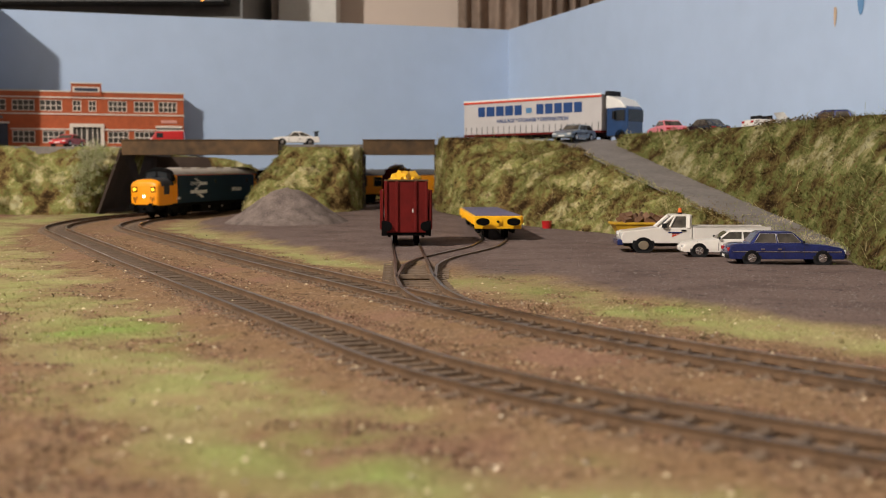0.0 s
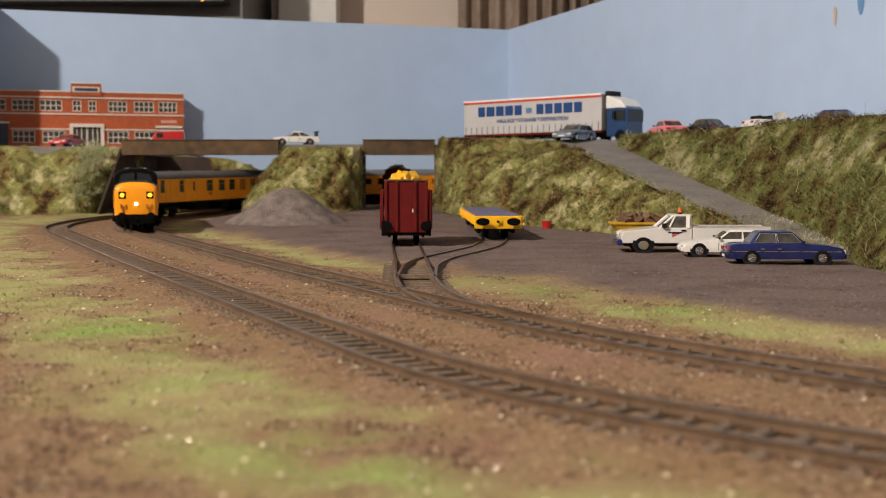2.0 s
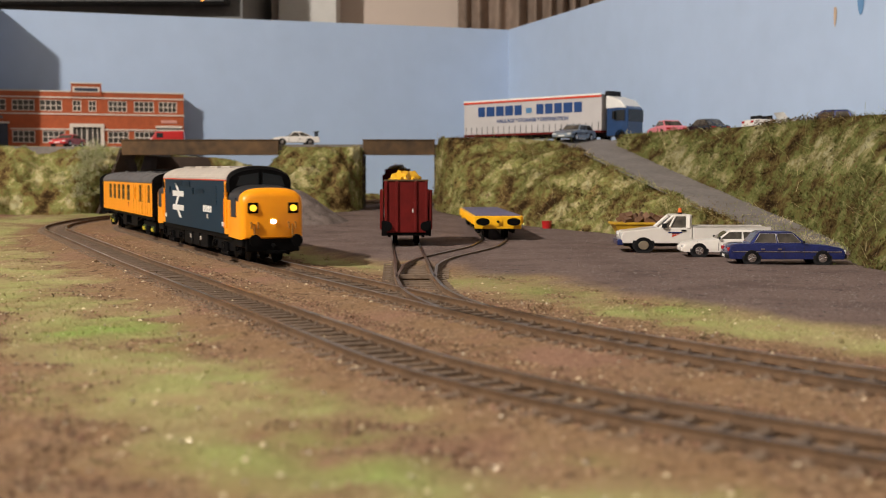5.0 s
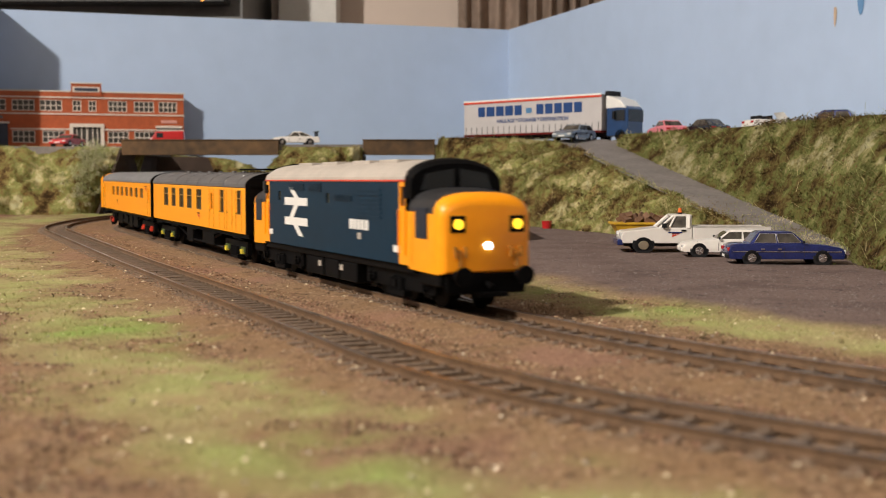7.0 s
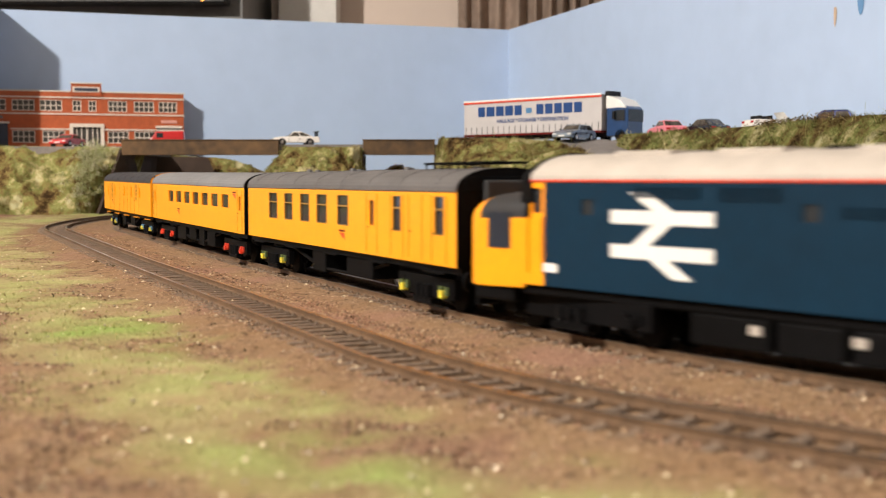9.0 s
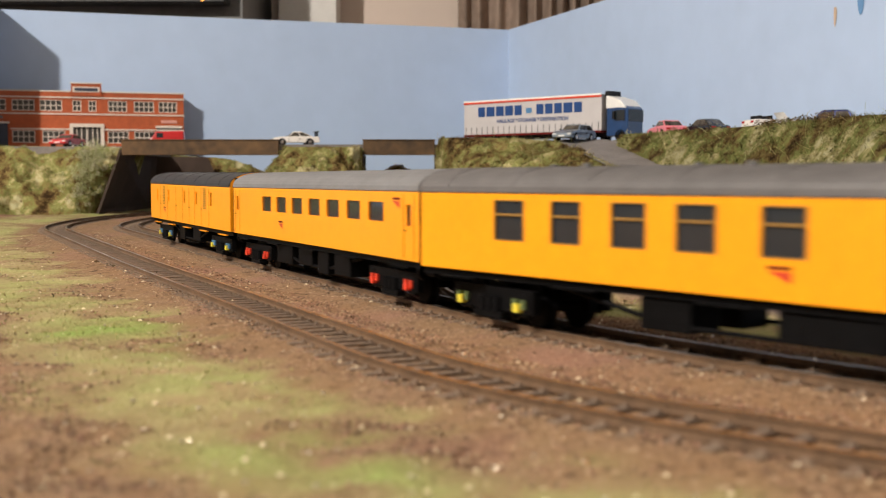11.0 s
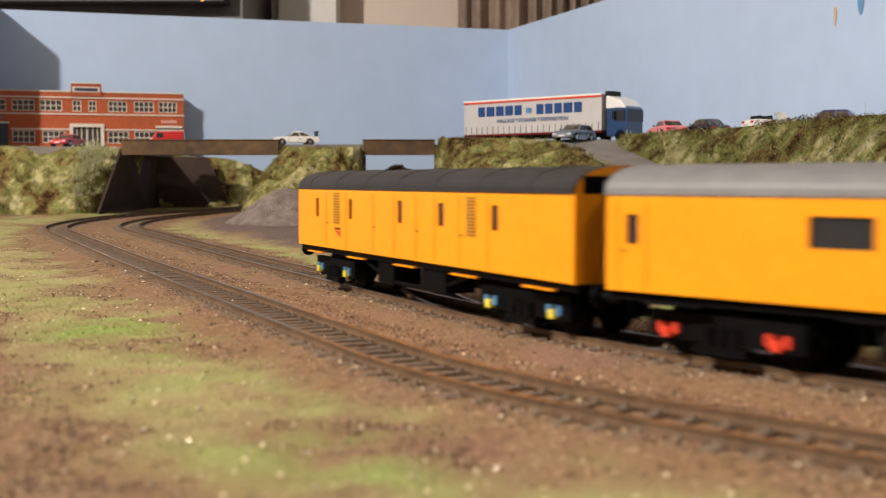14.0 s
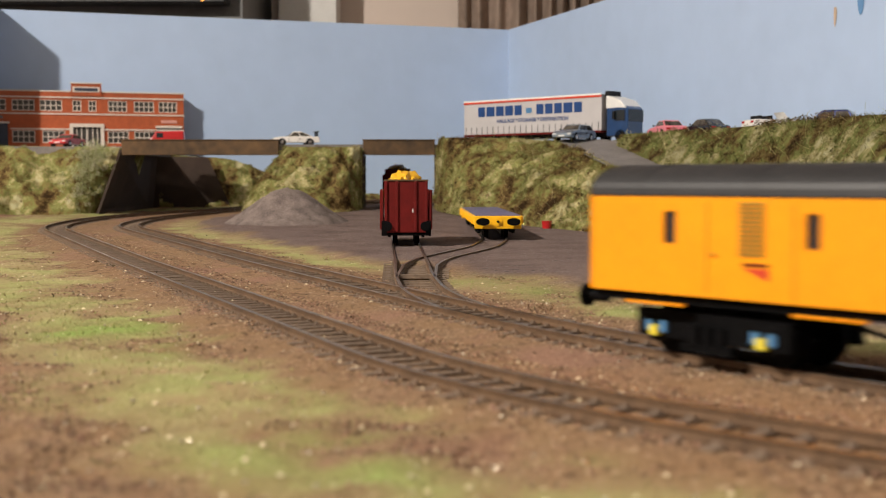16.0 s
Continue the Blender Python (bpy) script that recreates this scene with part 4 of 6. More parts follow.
# ---- goods wagons in the yard ----
def high_wagon(path_s, label):
    p, w = SIDING_1.at(path_s), SIDING_1.way(path_s)
    m = pose(p.x, p.y, rise(p.y) + float(yard_lift(p.x, p.y)), 0, 0, math.degrees(math.atan2(-w.y, -w.x)))
    t = thing("goods_wagon", label, "wagon", "wagons in the yard", m)
    L = 0.040
    bm = bmesh.new()
    for sy in (-1, 1):
        box(bm, -L, L, *sorted((sy * 0.0166, sy * 0.0155)), 0.0070, 0.0365)
    part("side_panel", bm, M_MAROON, t)
    for e in (-1, 1):
        bm = bmesh.new()
        box(bm, *sorted((e * L, e * (L - 0.0012))), -0.0145, 0.0145, 0.0080, 0.0425)
        end = part("end_panel", bm, M_MAROON, t, bevel=0.0003)
        for y in (-0.0135, -0.0062, 0.0062, 0.0135):
            bm = bmesh.new()
            box(bm, *sorted((e * L, e * (L + 0.0012))), y - 0.0009, y + 0.0009, 0.0085, 0.0425)
            part("stanchion", bm, M_MAROON, end, bevel=0.0003)
        bm = bmesh.new()
        box(bm, *sorted((e * (L - 0.0016), e * (L + 0.0006))), -0.0148, 0.0148, 0.0425, 0.0436)
        part("top_rail", bm, M_BEAM, end)
        part("label_plate", boxbm(*sorted((e * L, e * (L + 0.0003))), 0.0040, 0.0048, 0.0215, 0.0240), M_WHITE, end)
        buffers(t, e * L, e, z=0.0125, y=0.0125)
        bm = bmesh.new()
        box(bm, *sorted((e * L, e * (L + 0.004))), -0.0165, -0.0130, 0.006, 0.016)
        box(bm, *sorted((e * L, e * (L + 0.004))), 0.0130, 0.0165, 0.006, 0.016)
        part("corner_bracket", bm, M_BLACK, t)
    for sy in (-1, 1):
        for k in range(6):
            x = -0.036 + k * 0.0144
            part("side_rib", boxbm(x - 0.0008, x + 0.0008, *sorted((sy * 0.0166, sy * 0.0176)), 0.0100, 0.0365), M_MAROON, t)
    part("floor", boxbm(-L + 0.001, L - 0.001, -0.0154, 0.0154, 0.0060, 0.0105), M_BLACK, t)
    bm = bmesh.new()
    for sy in (-1, 1):
        box(bm, -0.030, 0.030, *sorted((sy * 0.0105, sy * 0.0125)), 0.0045, 0.0092)
    part("sole_bar", bm, M_BLACK, t)
    for x in (-0.022, 0.022):
        bm = bmesh.new()
        for sy in (-1, 1):
            wheel(bm, x, sy * 0.0078, 0.0063)
        cyl(bm, (x, -0.0085, 0.0063), (x, 0.0085, 0.0063), 0.0011, n=8)
        part("wheelset", bm, M_BLACK, t)
    # the load: folded yellow sheeting
    bm = bmesh.new()
    bmesh.ops.create_icosphere(bm, subdivisions=4, radius=1)
    for v in bm.verts:
        n = noise.fractal(v.co * 2.6 + Vector((3, 1, path_s)), 0.8, 2.0, 4)
        r = 1 + 0.22 * n
        v.co = Vector((v.co.x * 0.034 * r, v.co.y * 0.0125 * r, 0.0385 + max(v.co.z, -0.6) * 0.0115 * r * (1 - 0.25 * abs(v.co.x))))
    part("sheeted_load", bm, mat("yellow_sheet", (0.80, 0.42, 0.01), 0.5, var=0.12, scale=90, bump=0.2), t, "crumpled yellow sheeted load", smooth=True)
    return t


def s_at_y(path, y):
    return min(path.s, key=lambda s: abs(path.at(s).y - y))


high_wagon(s_at_y(SIDING_1, 0.832), "dark maroon high-sided wagon with crumpled yellow load")
high_wagon(s_at_y(SIDING_1, 1.490), "dark maroon high-sided wagon standing behind the bridge")


M_LEMON = mat("lemon_yellow_paint", (0.95, 0.50, 0.010), 0.4, var=0.12, scale=200)


def flat_wagon():
    a, b = Vector((0.0400, 0.862)), Vector((0.0345, 1.108))
    w = a - b
    m = pose((a.x + b.x) / 2, (a.y + b.y) / 2, rise(0.985) - 0.0010, 0, 0, math.degrees(math.atan2(w.y, w.x)))
    t = thing("flat_wagon", "yellow flat wagon with a blue-grey deck and black buffers", "wagon", "wagons in the yard", m)
    L = 0.123
    part("deck", boxbm(-L, L, -0.0165, 0.0165, 0.0165, 0.0174), mat("blue_grey_deck", (0.125, 0.115, 0.20), 0.6, var=0.15, scale=200), t, "blue-grey plank deck")
    for k in range(22):
        x = -L + 0.0056 + k * 0.0112
        part("plank", boxbm(x - 0.0051, x + 0.0051, -0.0160, 0.0160, 0.0174, 0.0178), bpy.data.materials["blue_grey_deck"], t)
    for sy in (-1, 1):
        part("side_sill", boxbm(-L, L, *sorted((sy * 0.0165, sy * 0.0178)), 0.0105, 0.0172), M_LEMON, t, bevel=0.0003)
        for k in range(11):
            x = -0.115 + k * 0.023
            part("stake_pocket", boxbm(x - 0.0016, x + 0.0016, *sorted((sy * 0.0178, sy * 0.0192)), 0.0110, 0.0165), M_LEMON, t, bevel=0.0003)
    for e in (-1, 1):
        b = part("headstock", boxbm(*sorted((e * L, e * (L + 0.0015))), -0.0172, 0.0172, 0.0075, 0.0170), M_LEMON, t, "yellow headstock", bevel=0.0005)
        for sy in (-1, 1):
            bm = bmesh.new()
            cyl(bm, (e * (L + 0.0015), sy * 0.0112, 0.0128), (e * (L + 0.0055), sy * 0.0112, 0.0128), 0.0012, n=10)
            secs = []
            for x in (0.0055, 0.0066):
                secs.append([(e * (L + x), sy * 0.0112 + 0.0050 * math.cos(k * math.pi / 10), 0.0128 + 0.0028 * math.sin(k * math.pi / 10)) for k in range(20)])
            loft(bm, secs)
            part("buffer", bm, M_BLACK, t, "black oval buffer")
        bm = bmesh.new()
        cyl(bm, (e * (L + 0.0015), 0, 0.0130), (e * (L + 0.0022), 0, 0.0130), 0.0032, n=18)
        part("coupling_plate", bm, M_LEMON, b)
        bm = bmesh.new()
        cyl(bm, (e * (L + 0.0015), 0, 0.0130), (e * (L + 0.004), 0, 0.0128), 0.0009, n=8)
        part("hook", bm, M_BLACK, b)
    bm = bmesh.new()
    box(bm, -0.118, 0.118, -0.0120, 0.0120, 0.0085, 0.0165)
    part("underframe", bm, M_BLACK, t)
    for x in (-0.098, -0.076, 0.076, 0.098):
        bm = bmesh.new()
        for sy in (-1, 1):
            wheel(bm, x, sy * 0.0078, 0.0058)
            box(bm, x - 0.006, x + 0.006, *sorted((sy * 0.0118, sy * 0.0140)), 0.0035, 0.0095)
        part("wheelset", bm, M_BLACK, t)
    return t


flat_wagon()

# ---- road vehicles: x forward, z up from the ground ----
M_TYRE = mat("black_tyre", (0.006, 0.006, 0.007), 0.75, var=0.3, scale=600, spec=0.15)
M_CHROME = mat("chrome_trim", (0.75, 0.75, 0.76), 0.18, 1.0, 0.05)
M_CARGLASS = mat("car_glass", (0.06, 0.055, 0.05), 0.06, 0, 0.7, 160, col2=(0.17, 0.15, 0.125))
M_PLASTIC = mat("black_bumper_plastic", (0.010, 0.010, 0.011), 0.6, var=0.2, spec=0.25)
M_LIGHTLENS = mat("clear_lamp_lens", (0.75, 0.76, 0.75), 0.15, 0.2)
M_REDLENS = mat("red_lamp_lens", (0.45, 0.02, 0.02), 0.25)


def car(label, paint, m, L, W, H, belt, glasshouse, wheels, hood, deck, wr=0.0042, bumper=None, trim=None, rim=None, open_top=False, group="parked cars", roof_black=False, name="car"):
    """A model car. glasshouse: base front, top front, top rear, base rear, along x; hood and deck: heights at the ends."""
    t = thing(name, label, "car", group, m)
    h, w = L / 2, W / 2
    gb0, gt0, gt1, gb1 = glasshouse
    z0 = wr * 0.75
    # lower body, lofted across the width so that the sides curve
    prof = [(h - 0.0008, z0 + 0.0003), (h, z0 + 0.0025), (h - 0.0002, hood - 0.0024), (h - 0.0012, hood - 0.0007), (h - 0.0032, hood), ((h + gb0) / 2, (hood + belt) / 2 + 0.0003), (gb0, belt), (gb1, belt),
            ((gb1 - h) / 2, (deck + belt) / 2 + 0.0002), (-h + 0.0030, deck), (-h + 0.0010, deck - 0.0007), (-h + 0.0002, deck - 0.0024), (-h, z0 + 0.0025), (-h + 0.0008, z0 + 0.0003)]
    bm = bmesh.new()
    secs = []
    for y, k in ((-w + 0.0010, 0.93), (-w + 0.0003, 0.985), (-w, 1.0), (w, 1.0), (w - 0.0003, 0.985), (w - 0.0010, 0.93)):
        sec = []
        for x, z in prof:
            zz = z0 + (z - z0) * (1.0 if abs(y) < w - 0.0008 else 0.96)
            if abs(abs(y) - w) < 1e-9:
                zz = z0 + (z - z0) * 0.80
            sec.append((x * (0.995 if abs(y) > w - 0.0006 else 1), y, zz))
        secs.append(sec)
    loft(bm, [secs[2]] + [[(x, y * 1, z) for x, y, z in s] for s in (secs[1], secs[0], secs[5], secs[4])] + [secs[3]])
    body = part("body", bm, paint, t, bevel=0.0005, smooth=True)
    top = w * 0.76
    if not open_top:
        bm = bmesh.new()
        lo = [(gb0, w - 0.0012), (gb1, w - 0.0012), (gb1, -w + 0.0012), (gb0, -w + 0.0012)]
        hi = [(gt0, top), (gt1, top), (gt1, -top), (gt0, -top)]
        hu = [(gt0 - 0.0014, top - 0.0014), (gt1 + 0.0014, top - 0.0014), (gt1 + 0.0014, -top + 0.0014), (gt0 - 0.0014, -top + 0.0014)]
        loft(bm, [[(x, y, belt - 0.0006) for x, y in lo], [(x, y, H - 0.0011) for x, y in hi], [(x, y, H - 0.0003) for x, y in hu]])
        part("cabin", bm, paint, t, bevel=0.0004, smooth=True)
        if roof_black:
            part("roof", boxbm(*sorted((hu[0][0], hu[1][0])), -top + 0.0014, top - 0.0014, H - 0.0003, H), M_PLASTIC, t)
        zl, zh = belt + 0.0002, H - 0.0014

        def on_face(u, v, sy):
            """A place on the cabin's side: u along it from front to back, v up it."""
            k = (zl + (zh - zl) * v - belt + 0.0006) / (H - 0.0005 - belt)
            x0, x1 = gb0 + (gt0 - gb0) * k, gb1 + (gt1 - gb1) * k
            return Vector((x0 + (x1 - x0) * u, sy * ((w - 0.0012) + (top - w + 0.0012) * k), zl + (zh - zl) * v))

        def pane(q, out, material, name, grow=0.0):
            c = sum(q, Vector()) / 4
            q = [p + (p - c).normalized() * grow for p in q]
            bm = bmesh.new()
            loft(bm, [[p - out * 0.0004 for p in q], [p + out * (0.00022 if grow == 0 else 0.00014) for p in q]])
            return part(name, bm, material, t)
        for sy in (-1, 1):
            for u0, u1 in ((0.07, 0.485), (0.535, 0.93)):
                q = [on_face(u, v, sy) for u, v in ((u0, 0.06), (u1, 0.06), (u1, 0.96), (u0, 0.96))]
                out = Vector((0, sy, 0.3)).normalized()
                if trim:
                    pane(q, out, trim, "window_trim", 0.0004)
                pane(q, out, M_CARGLASS, "side_window")
            if trim:
                bm = bmesh.new()
                cyl(bm, (h * 0.93, sy * w, (z0 + belt) * 0.5), (-h * 0.93, sy * w, (z0 + belt) * 0.5), 0.0003, n=6)
                part("side_trim", bm, trim, t)
        for u, e, nm in ((0.0, 1, "windscreen"), (1.0, -1, "rear_window")):
            a, b, c, d = on_face(u, 0.06, 1), on_face(u, 0.06, -1), on_face(u, 0.96, -1), on_face(u, 0.96, 1)
            for p in (a, b, c, d):
                p.y *= 0.90
            dx, dz = d.x - a.x, d.z - a.z
            pane([a, b, c, d], Vector((e * dz, 0, -e * dx)).normalized(), M_CARGLASS, nm)
    else:
        bm = bmesh.new()
        loft(bm, [[(gb0, w - 0.001, belt), (gb0 - 0.0008, w - 0.001, belt), (gb0 - 0.0008, -w + 0.001, belt), (gb0, -w + 0.001, belt)],
                  [(gt0, top, H), (gt0 - 0.0006, top, H), (gt0 - 0.0006, -top, H), (gt0, -top, H)]])
        part("windscreen", bm, M_LIGHTLENS, t)
        for x in (gt0 - 0.012, gt0 - 0.022):
            for sy in (-1, 1):
                bm = bmesh.new()
                box(bm, x - 0.0018, x + 0.0018, sy * 0.0055 - 0.003, sy * 0.0055 + 0.003, belt - 0.001, belt + 0.0035)
                part("seat", bm, M_PLASTIC, t, bevel=0.0008)
    for x in wheels:
        for sy in (-1, 1):
            bm = bmesh.new()
            cyl(bm, (x, sy * (w - 0.0022), wr), (x, sy * (w + 0.00012), wr + 0.0003), wr * 1.22, n=24)
            part("wheel_arch", bm, M_PLASTIC, t)
            bm = bmesh.new()
            cyl(bm, (x, sy * (w - 0.0020), wr), (x, sy * (w + 0.0004), wr), wr, n=28)
            wh = part("wheel", bm, M_TYRE, t, bevel=0.0003)
            bm = bmesh.new()
            cyl(bm, (x, sy * (w + 0.0002), wr), (x, sy * (w + 0.0006), wr), wr * 0.60, wr * 0.55, n=20)
            for k in range(5):
                a = k * 2 * math.pi / 5
                cyl(bm, (x, sy * (w + 0.0006), wr), (x + wr * 0.52 * math.cos(a), sy * (w + 0.0007), wr + wr * 0.52 * math.sin(a)), wr * 0.09, n=6)
            part("rim", bm, rim or M_CHROME, wh, "silver wheel trim")
    for e in (-1, 1):
        bm = bmesh.new()
        x0, x1 = sorted((e * (h - 0.0015), e * (h + 0.0007)))
        box(bm, x0, x1, -w + 0.0003, w - 0.0003, z0 + 0.0005, z0 + 0.0032)
        part("bumper", bm, bumper or paint, t, bevel=0.0006)
        for sy in (-1, 1):
            zt = (hood if e > 0 else deck)
            bm = bmesh.new()
            box(bm, *sorted((e * (h - 0.0020), e * (h + 0.0002))), *sorted((sy * (w - 0.0050), sy * (w - 0.0004))), zt - 0.0034, zt - 0.0014)
            part("headlamp" if e > 0 else "tail_lamp", bm, M_LIGHTLENS if e > 0 else M_REDLENS, t, bevel=0.0003)
        part("number_plate_bar", boxbm(*sorted((e * (h + 0.0007), e * (h + 0.0009))), -0.0034, 0.0034, z0 + 0.0012, z0 + 0.0026), M_WHITE, t)
    for sy in (-1, 1):
        bm = bmesh.new()
        box(bm, gb0 - 0.0030, gb0 - 0.0018, *sorted((sy * (w - 0.0004), sy * (w + 0.0016))), belt + 0.0002, belt + 0.0018)
        part("mirror", bm, M_PLASTIC, t, bevel=0.0004)
        for x in ((gb0 + gb1) / 2 + 0.001, gb1 * 0.62):
            part("door_handle", boxbm(x - 0.0016, x + 0.0006, *sorted((sy * w, sy * (w + 0.0005))), belt - 0.0032, belt - 0.0025), trim or M_PLASTIC, t)
        bm = bmesh.new()
        for x in (gb0 - 0.002, (gb0 + gb1) / 2 + 0.003):
            box(bm, x - 0.00012, x + 0.00012, *sorted((sy * w, sy * (w + 0.00012))), z0 + 0.001, belt - 0.0016)
        part("door_joint", bm, M_PLASTIC, t)
    return t


def on_yard(x, y, z=None, rz=0.0):
    return pose(x, y, (rise(y) - 0.0015 + float(yard_lift(x, y))) if z is None else z, 0, 0, rz)


P_BLUE = mat("metallic_dark_blue", (0.022, 0.034, 0.17), 0.25, 0.5, 0.25, 900, coat=0.6)
P_WHITE = mat("cream_white_car_paint", (0.78, 0.74, 0.69), 0.3, var=0.04, coat=0.4)
P_PINK = mat("pink_car_paint", (0.75, 0.20, 0.24), 0.3, coat=0.4, var=0.05)
P_BLACK = mat("black_car_paint", (0.012, 0.012, 0.015), 0.2, coat=0.5)
P_SILVER = mat("silver_blue_car_paint", (0.22, 0.27, 0.33), 0.3, 0.4, coat=0.4, var=0.08)
P_RED = mat("red_car_paint", (0.50, 0.018, 0.02), 0.3, coat=0.5, var=0.05)
P_NAVY = mat("navy_car_paint", (0.02, 0.035, 0.16), 0.25, 0.2, coat=0.5)

# the boxy saloon faces away from the lamp side
car("dark metallic blue boxy saloon car with chrome trim", P_BLUE, on_yard(0.1855, 0.645, None, -3), 0.0622, 0.0228, 0.0186, 0.0118, (0.0110, 0.0040, -0.0150, -0.0200),
    (-0.0187, 0.0188), 0.0098, 0.0112, 0.0042, M_PLASTIC, M_CHROME, name="saloon_car")
car("white two-door coupe parked beside the blue saloon", P_WHITE, on_yard(0.1690, 0.700, None, 175), 0.0560, 0.0225, 0.0168, 0.0108, (0.0090, 0.0010, -0.0145, -0.0225),
    (0.0180, -0.0165), 0.0088, 0.0110, 0.0044, None, None, name="coupe_car", roof_black=False)


def pickup():
    t = thing("pickup_truck", "white pickup truck with orange roof beacon", "pickup", "parked cars", on_yard(0.1545, 0.745, None, 177) @ Matrix.Diagonal((1.14, 1.14, 0.99, 1)))
    h, w, z0 = 0.0425, 0.0130, 0.0052
    bm = bmesh.new()
    loft(bm, [[(x, y, z) for x, z in ((0.0375, 0.0070), (0.0382, 0.0095), (0.0365, 0.0135), (0.0180, 0.0160), (0.0020, 0.0160), (-0.0005, 0.0158), (-0.0005, 0.0062), (0.0370, 0.0062))] for y in (-w, -w + 0.0004, w - 0.0004, w)])
    part("cab_body", bm, P_WHITE, t, bevel=0.0007)
    bm = bmesh.new()
    loft(bm, [[(0.0170, w - 0.001, 0.0156), (0.0005, w - 0.001, 0.0156), (0.0005, -w + 0.001, 0.0156), (0.0170, -w + 0.001, 0.0156)],
              [(0.0095, w * 0.8, 0.0232), (0.0010, w * 0.8, 0.0232), (0.0010, -w * 0.8, 0.0232), (0.0095, -w * 0.8, 0.0232)]])
    part("glasshouse", bm, M_CARGLASS, t)
    bm = bmesh.new()
    box(bm, -0.0004, 0.0100, -w * 0.82, w * 0.82, 0.0228, 0.0242)
    part("roof", bm, P_WHITE, t, bevel=0.0007)
    for sy in (-1, 1):
        bm = bmesh.new()
        cyl(bm, (0.0172, sy * (w - 0.001), 0.0156), (0.0098, sy * w * 0.81, 0.0232), 0.0008, n=6)
        cyl(bm, (0.0015, sy * (w - 0.001), 0.0156), (0.0012, sy * w * 0.81, 0.0232), 0.0016, n=6)
        cyl(bm, (0.0120, sy * (w - 0.0009), 0.0156), (0.0085, sy * w * 0.83, 0.0232), 0.0006, n=6)
        part("pillars", bm, P_WHITE, t)
        part("bed_side", boxbm(-h, -0.0008, *sorted((sy * w, sy * (w - 0.0012))), 0.0066, 0.0162), P_WHITE, t, bevel=0.0005)
        part("bed_rail", boxbm(-h, -0.0010, *sorted((sy * (w + 0.0002), sy * (w - 0.0016))), 0.0162, 0.0168), P_WHITE, t)
        bm = bmesh.new()
        box(bm, 0.0135, 0.0160, *sorted((sy * w, sy * (w + 0.0020))), 0.0160, 0.0188)
        part("mirror", bm, M_PLASTIC, t, bevel=0.0005)
        part("door_handle", boxbm(0.0030, 0.0055, *sorted((sy * w, sy * (w + 0.0005))), 0.0138, 0.0148), M_PLASTIC, t)
        ya, yb = sorted((sy * w, sy * (w + 0.00015)))
        part("lettering_bar", boxbm(0.0050, 0.0125, ya, yb, 0.0126, 0.0134), P_NAVY, t)
        tri_bar_mark(t, 0.0085, 0.0118, sy * w, 0.0004, 1)
        for x in (0.0258, -0.0235):
            bm = bmesh.new()
            cyl(bm, (x, sy * (w - 0.003), 0.0055), (x, sy * (w + 0.0002), 0.0058), 0.0060, n=24)
            part("wheel_arch", bm, M_PLASTIC, t)
            bm = bmesh.new()
            cyl(bm, (x, sy * (w - 0.003), 0.0050), (x, sy * (w + 0.0006), 0.0050), 0.0050, n=28)
            wh = part("wheel", bm, M_TYRE, t, bevel=0.0004)
            bm = bmesh.new()
            cyl(bm, (x, sy * (w + 0.0004), 0.0050), (x, sy * (w + 0.0009), 0.0050), 0.0030, 0.0026, n=18)
            part("rim", bm, mat("dull_gold_rim", (0.55, 0.48, 0.36), 0.35, 0.8), wh)
        part("headlamp", boxbm(0.0360, 0.0385, *sorted((sy * 0.0075, sy * 0.0122)), 0.0105, 0.0130), M_LIGHTLENS, t, bevel=0.0005)
    part("front_bumper", boxbm(0.0365, 0.0400, -w, w, 0.0048, 0.0088), P_NAVY, t, bevel=0.0008)
    part("tailgate", boxbm(-h, -h + 0.0012, -w, w, 0.0066, 0.0162), P_WHITE, t)
    part("bed_floor", boxbm(-h, -0.0008, -w + 0.001, w - 0.001, 0.0062, 0.0078), M_PLASTIC, t)
    bm = bmesh.new()
    cyl(bm, (0.0045, 0, 0.0242), (0.0045, 0, 0.0252), 0.0013, n=12)
    part("beacon_base", bm, M_PLASTIC, t)
    bm = bmesh.new()
    cyl(bm, (0.0045, 0, 0.0252), (0.0045, 0, 0.0280), 0.0011, 0.0008, n=12)
    part("beacon", bm, mat("orange_beacon", (0.8, 0.16, 0.03), 0.3), t, "orange roof beacon")
    part("chassis", boxbm(-h + 0.002, 0.036, -0.009, 0.009, 0.0042, 0.0064), M_PLASTIC, t)
    return t


pickup()


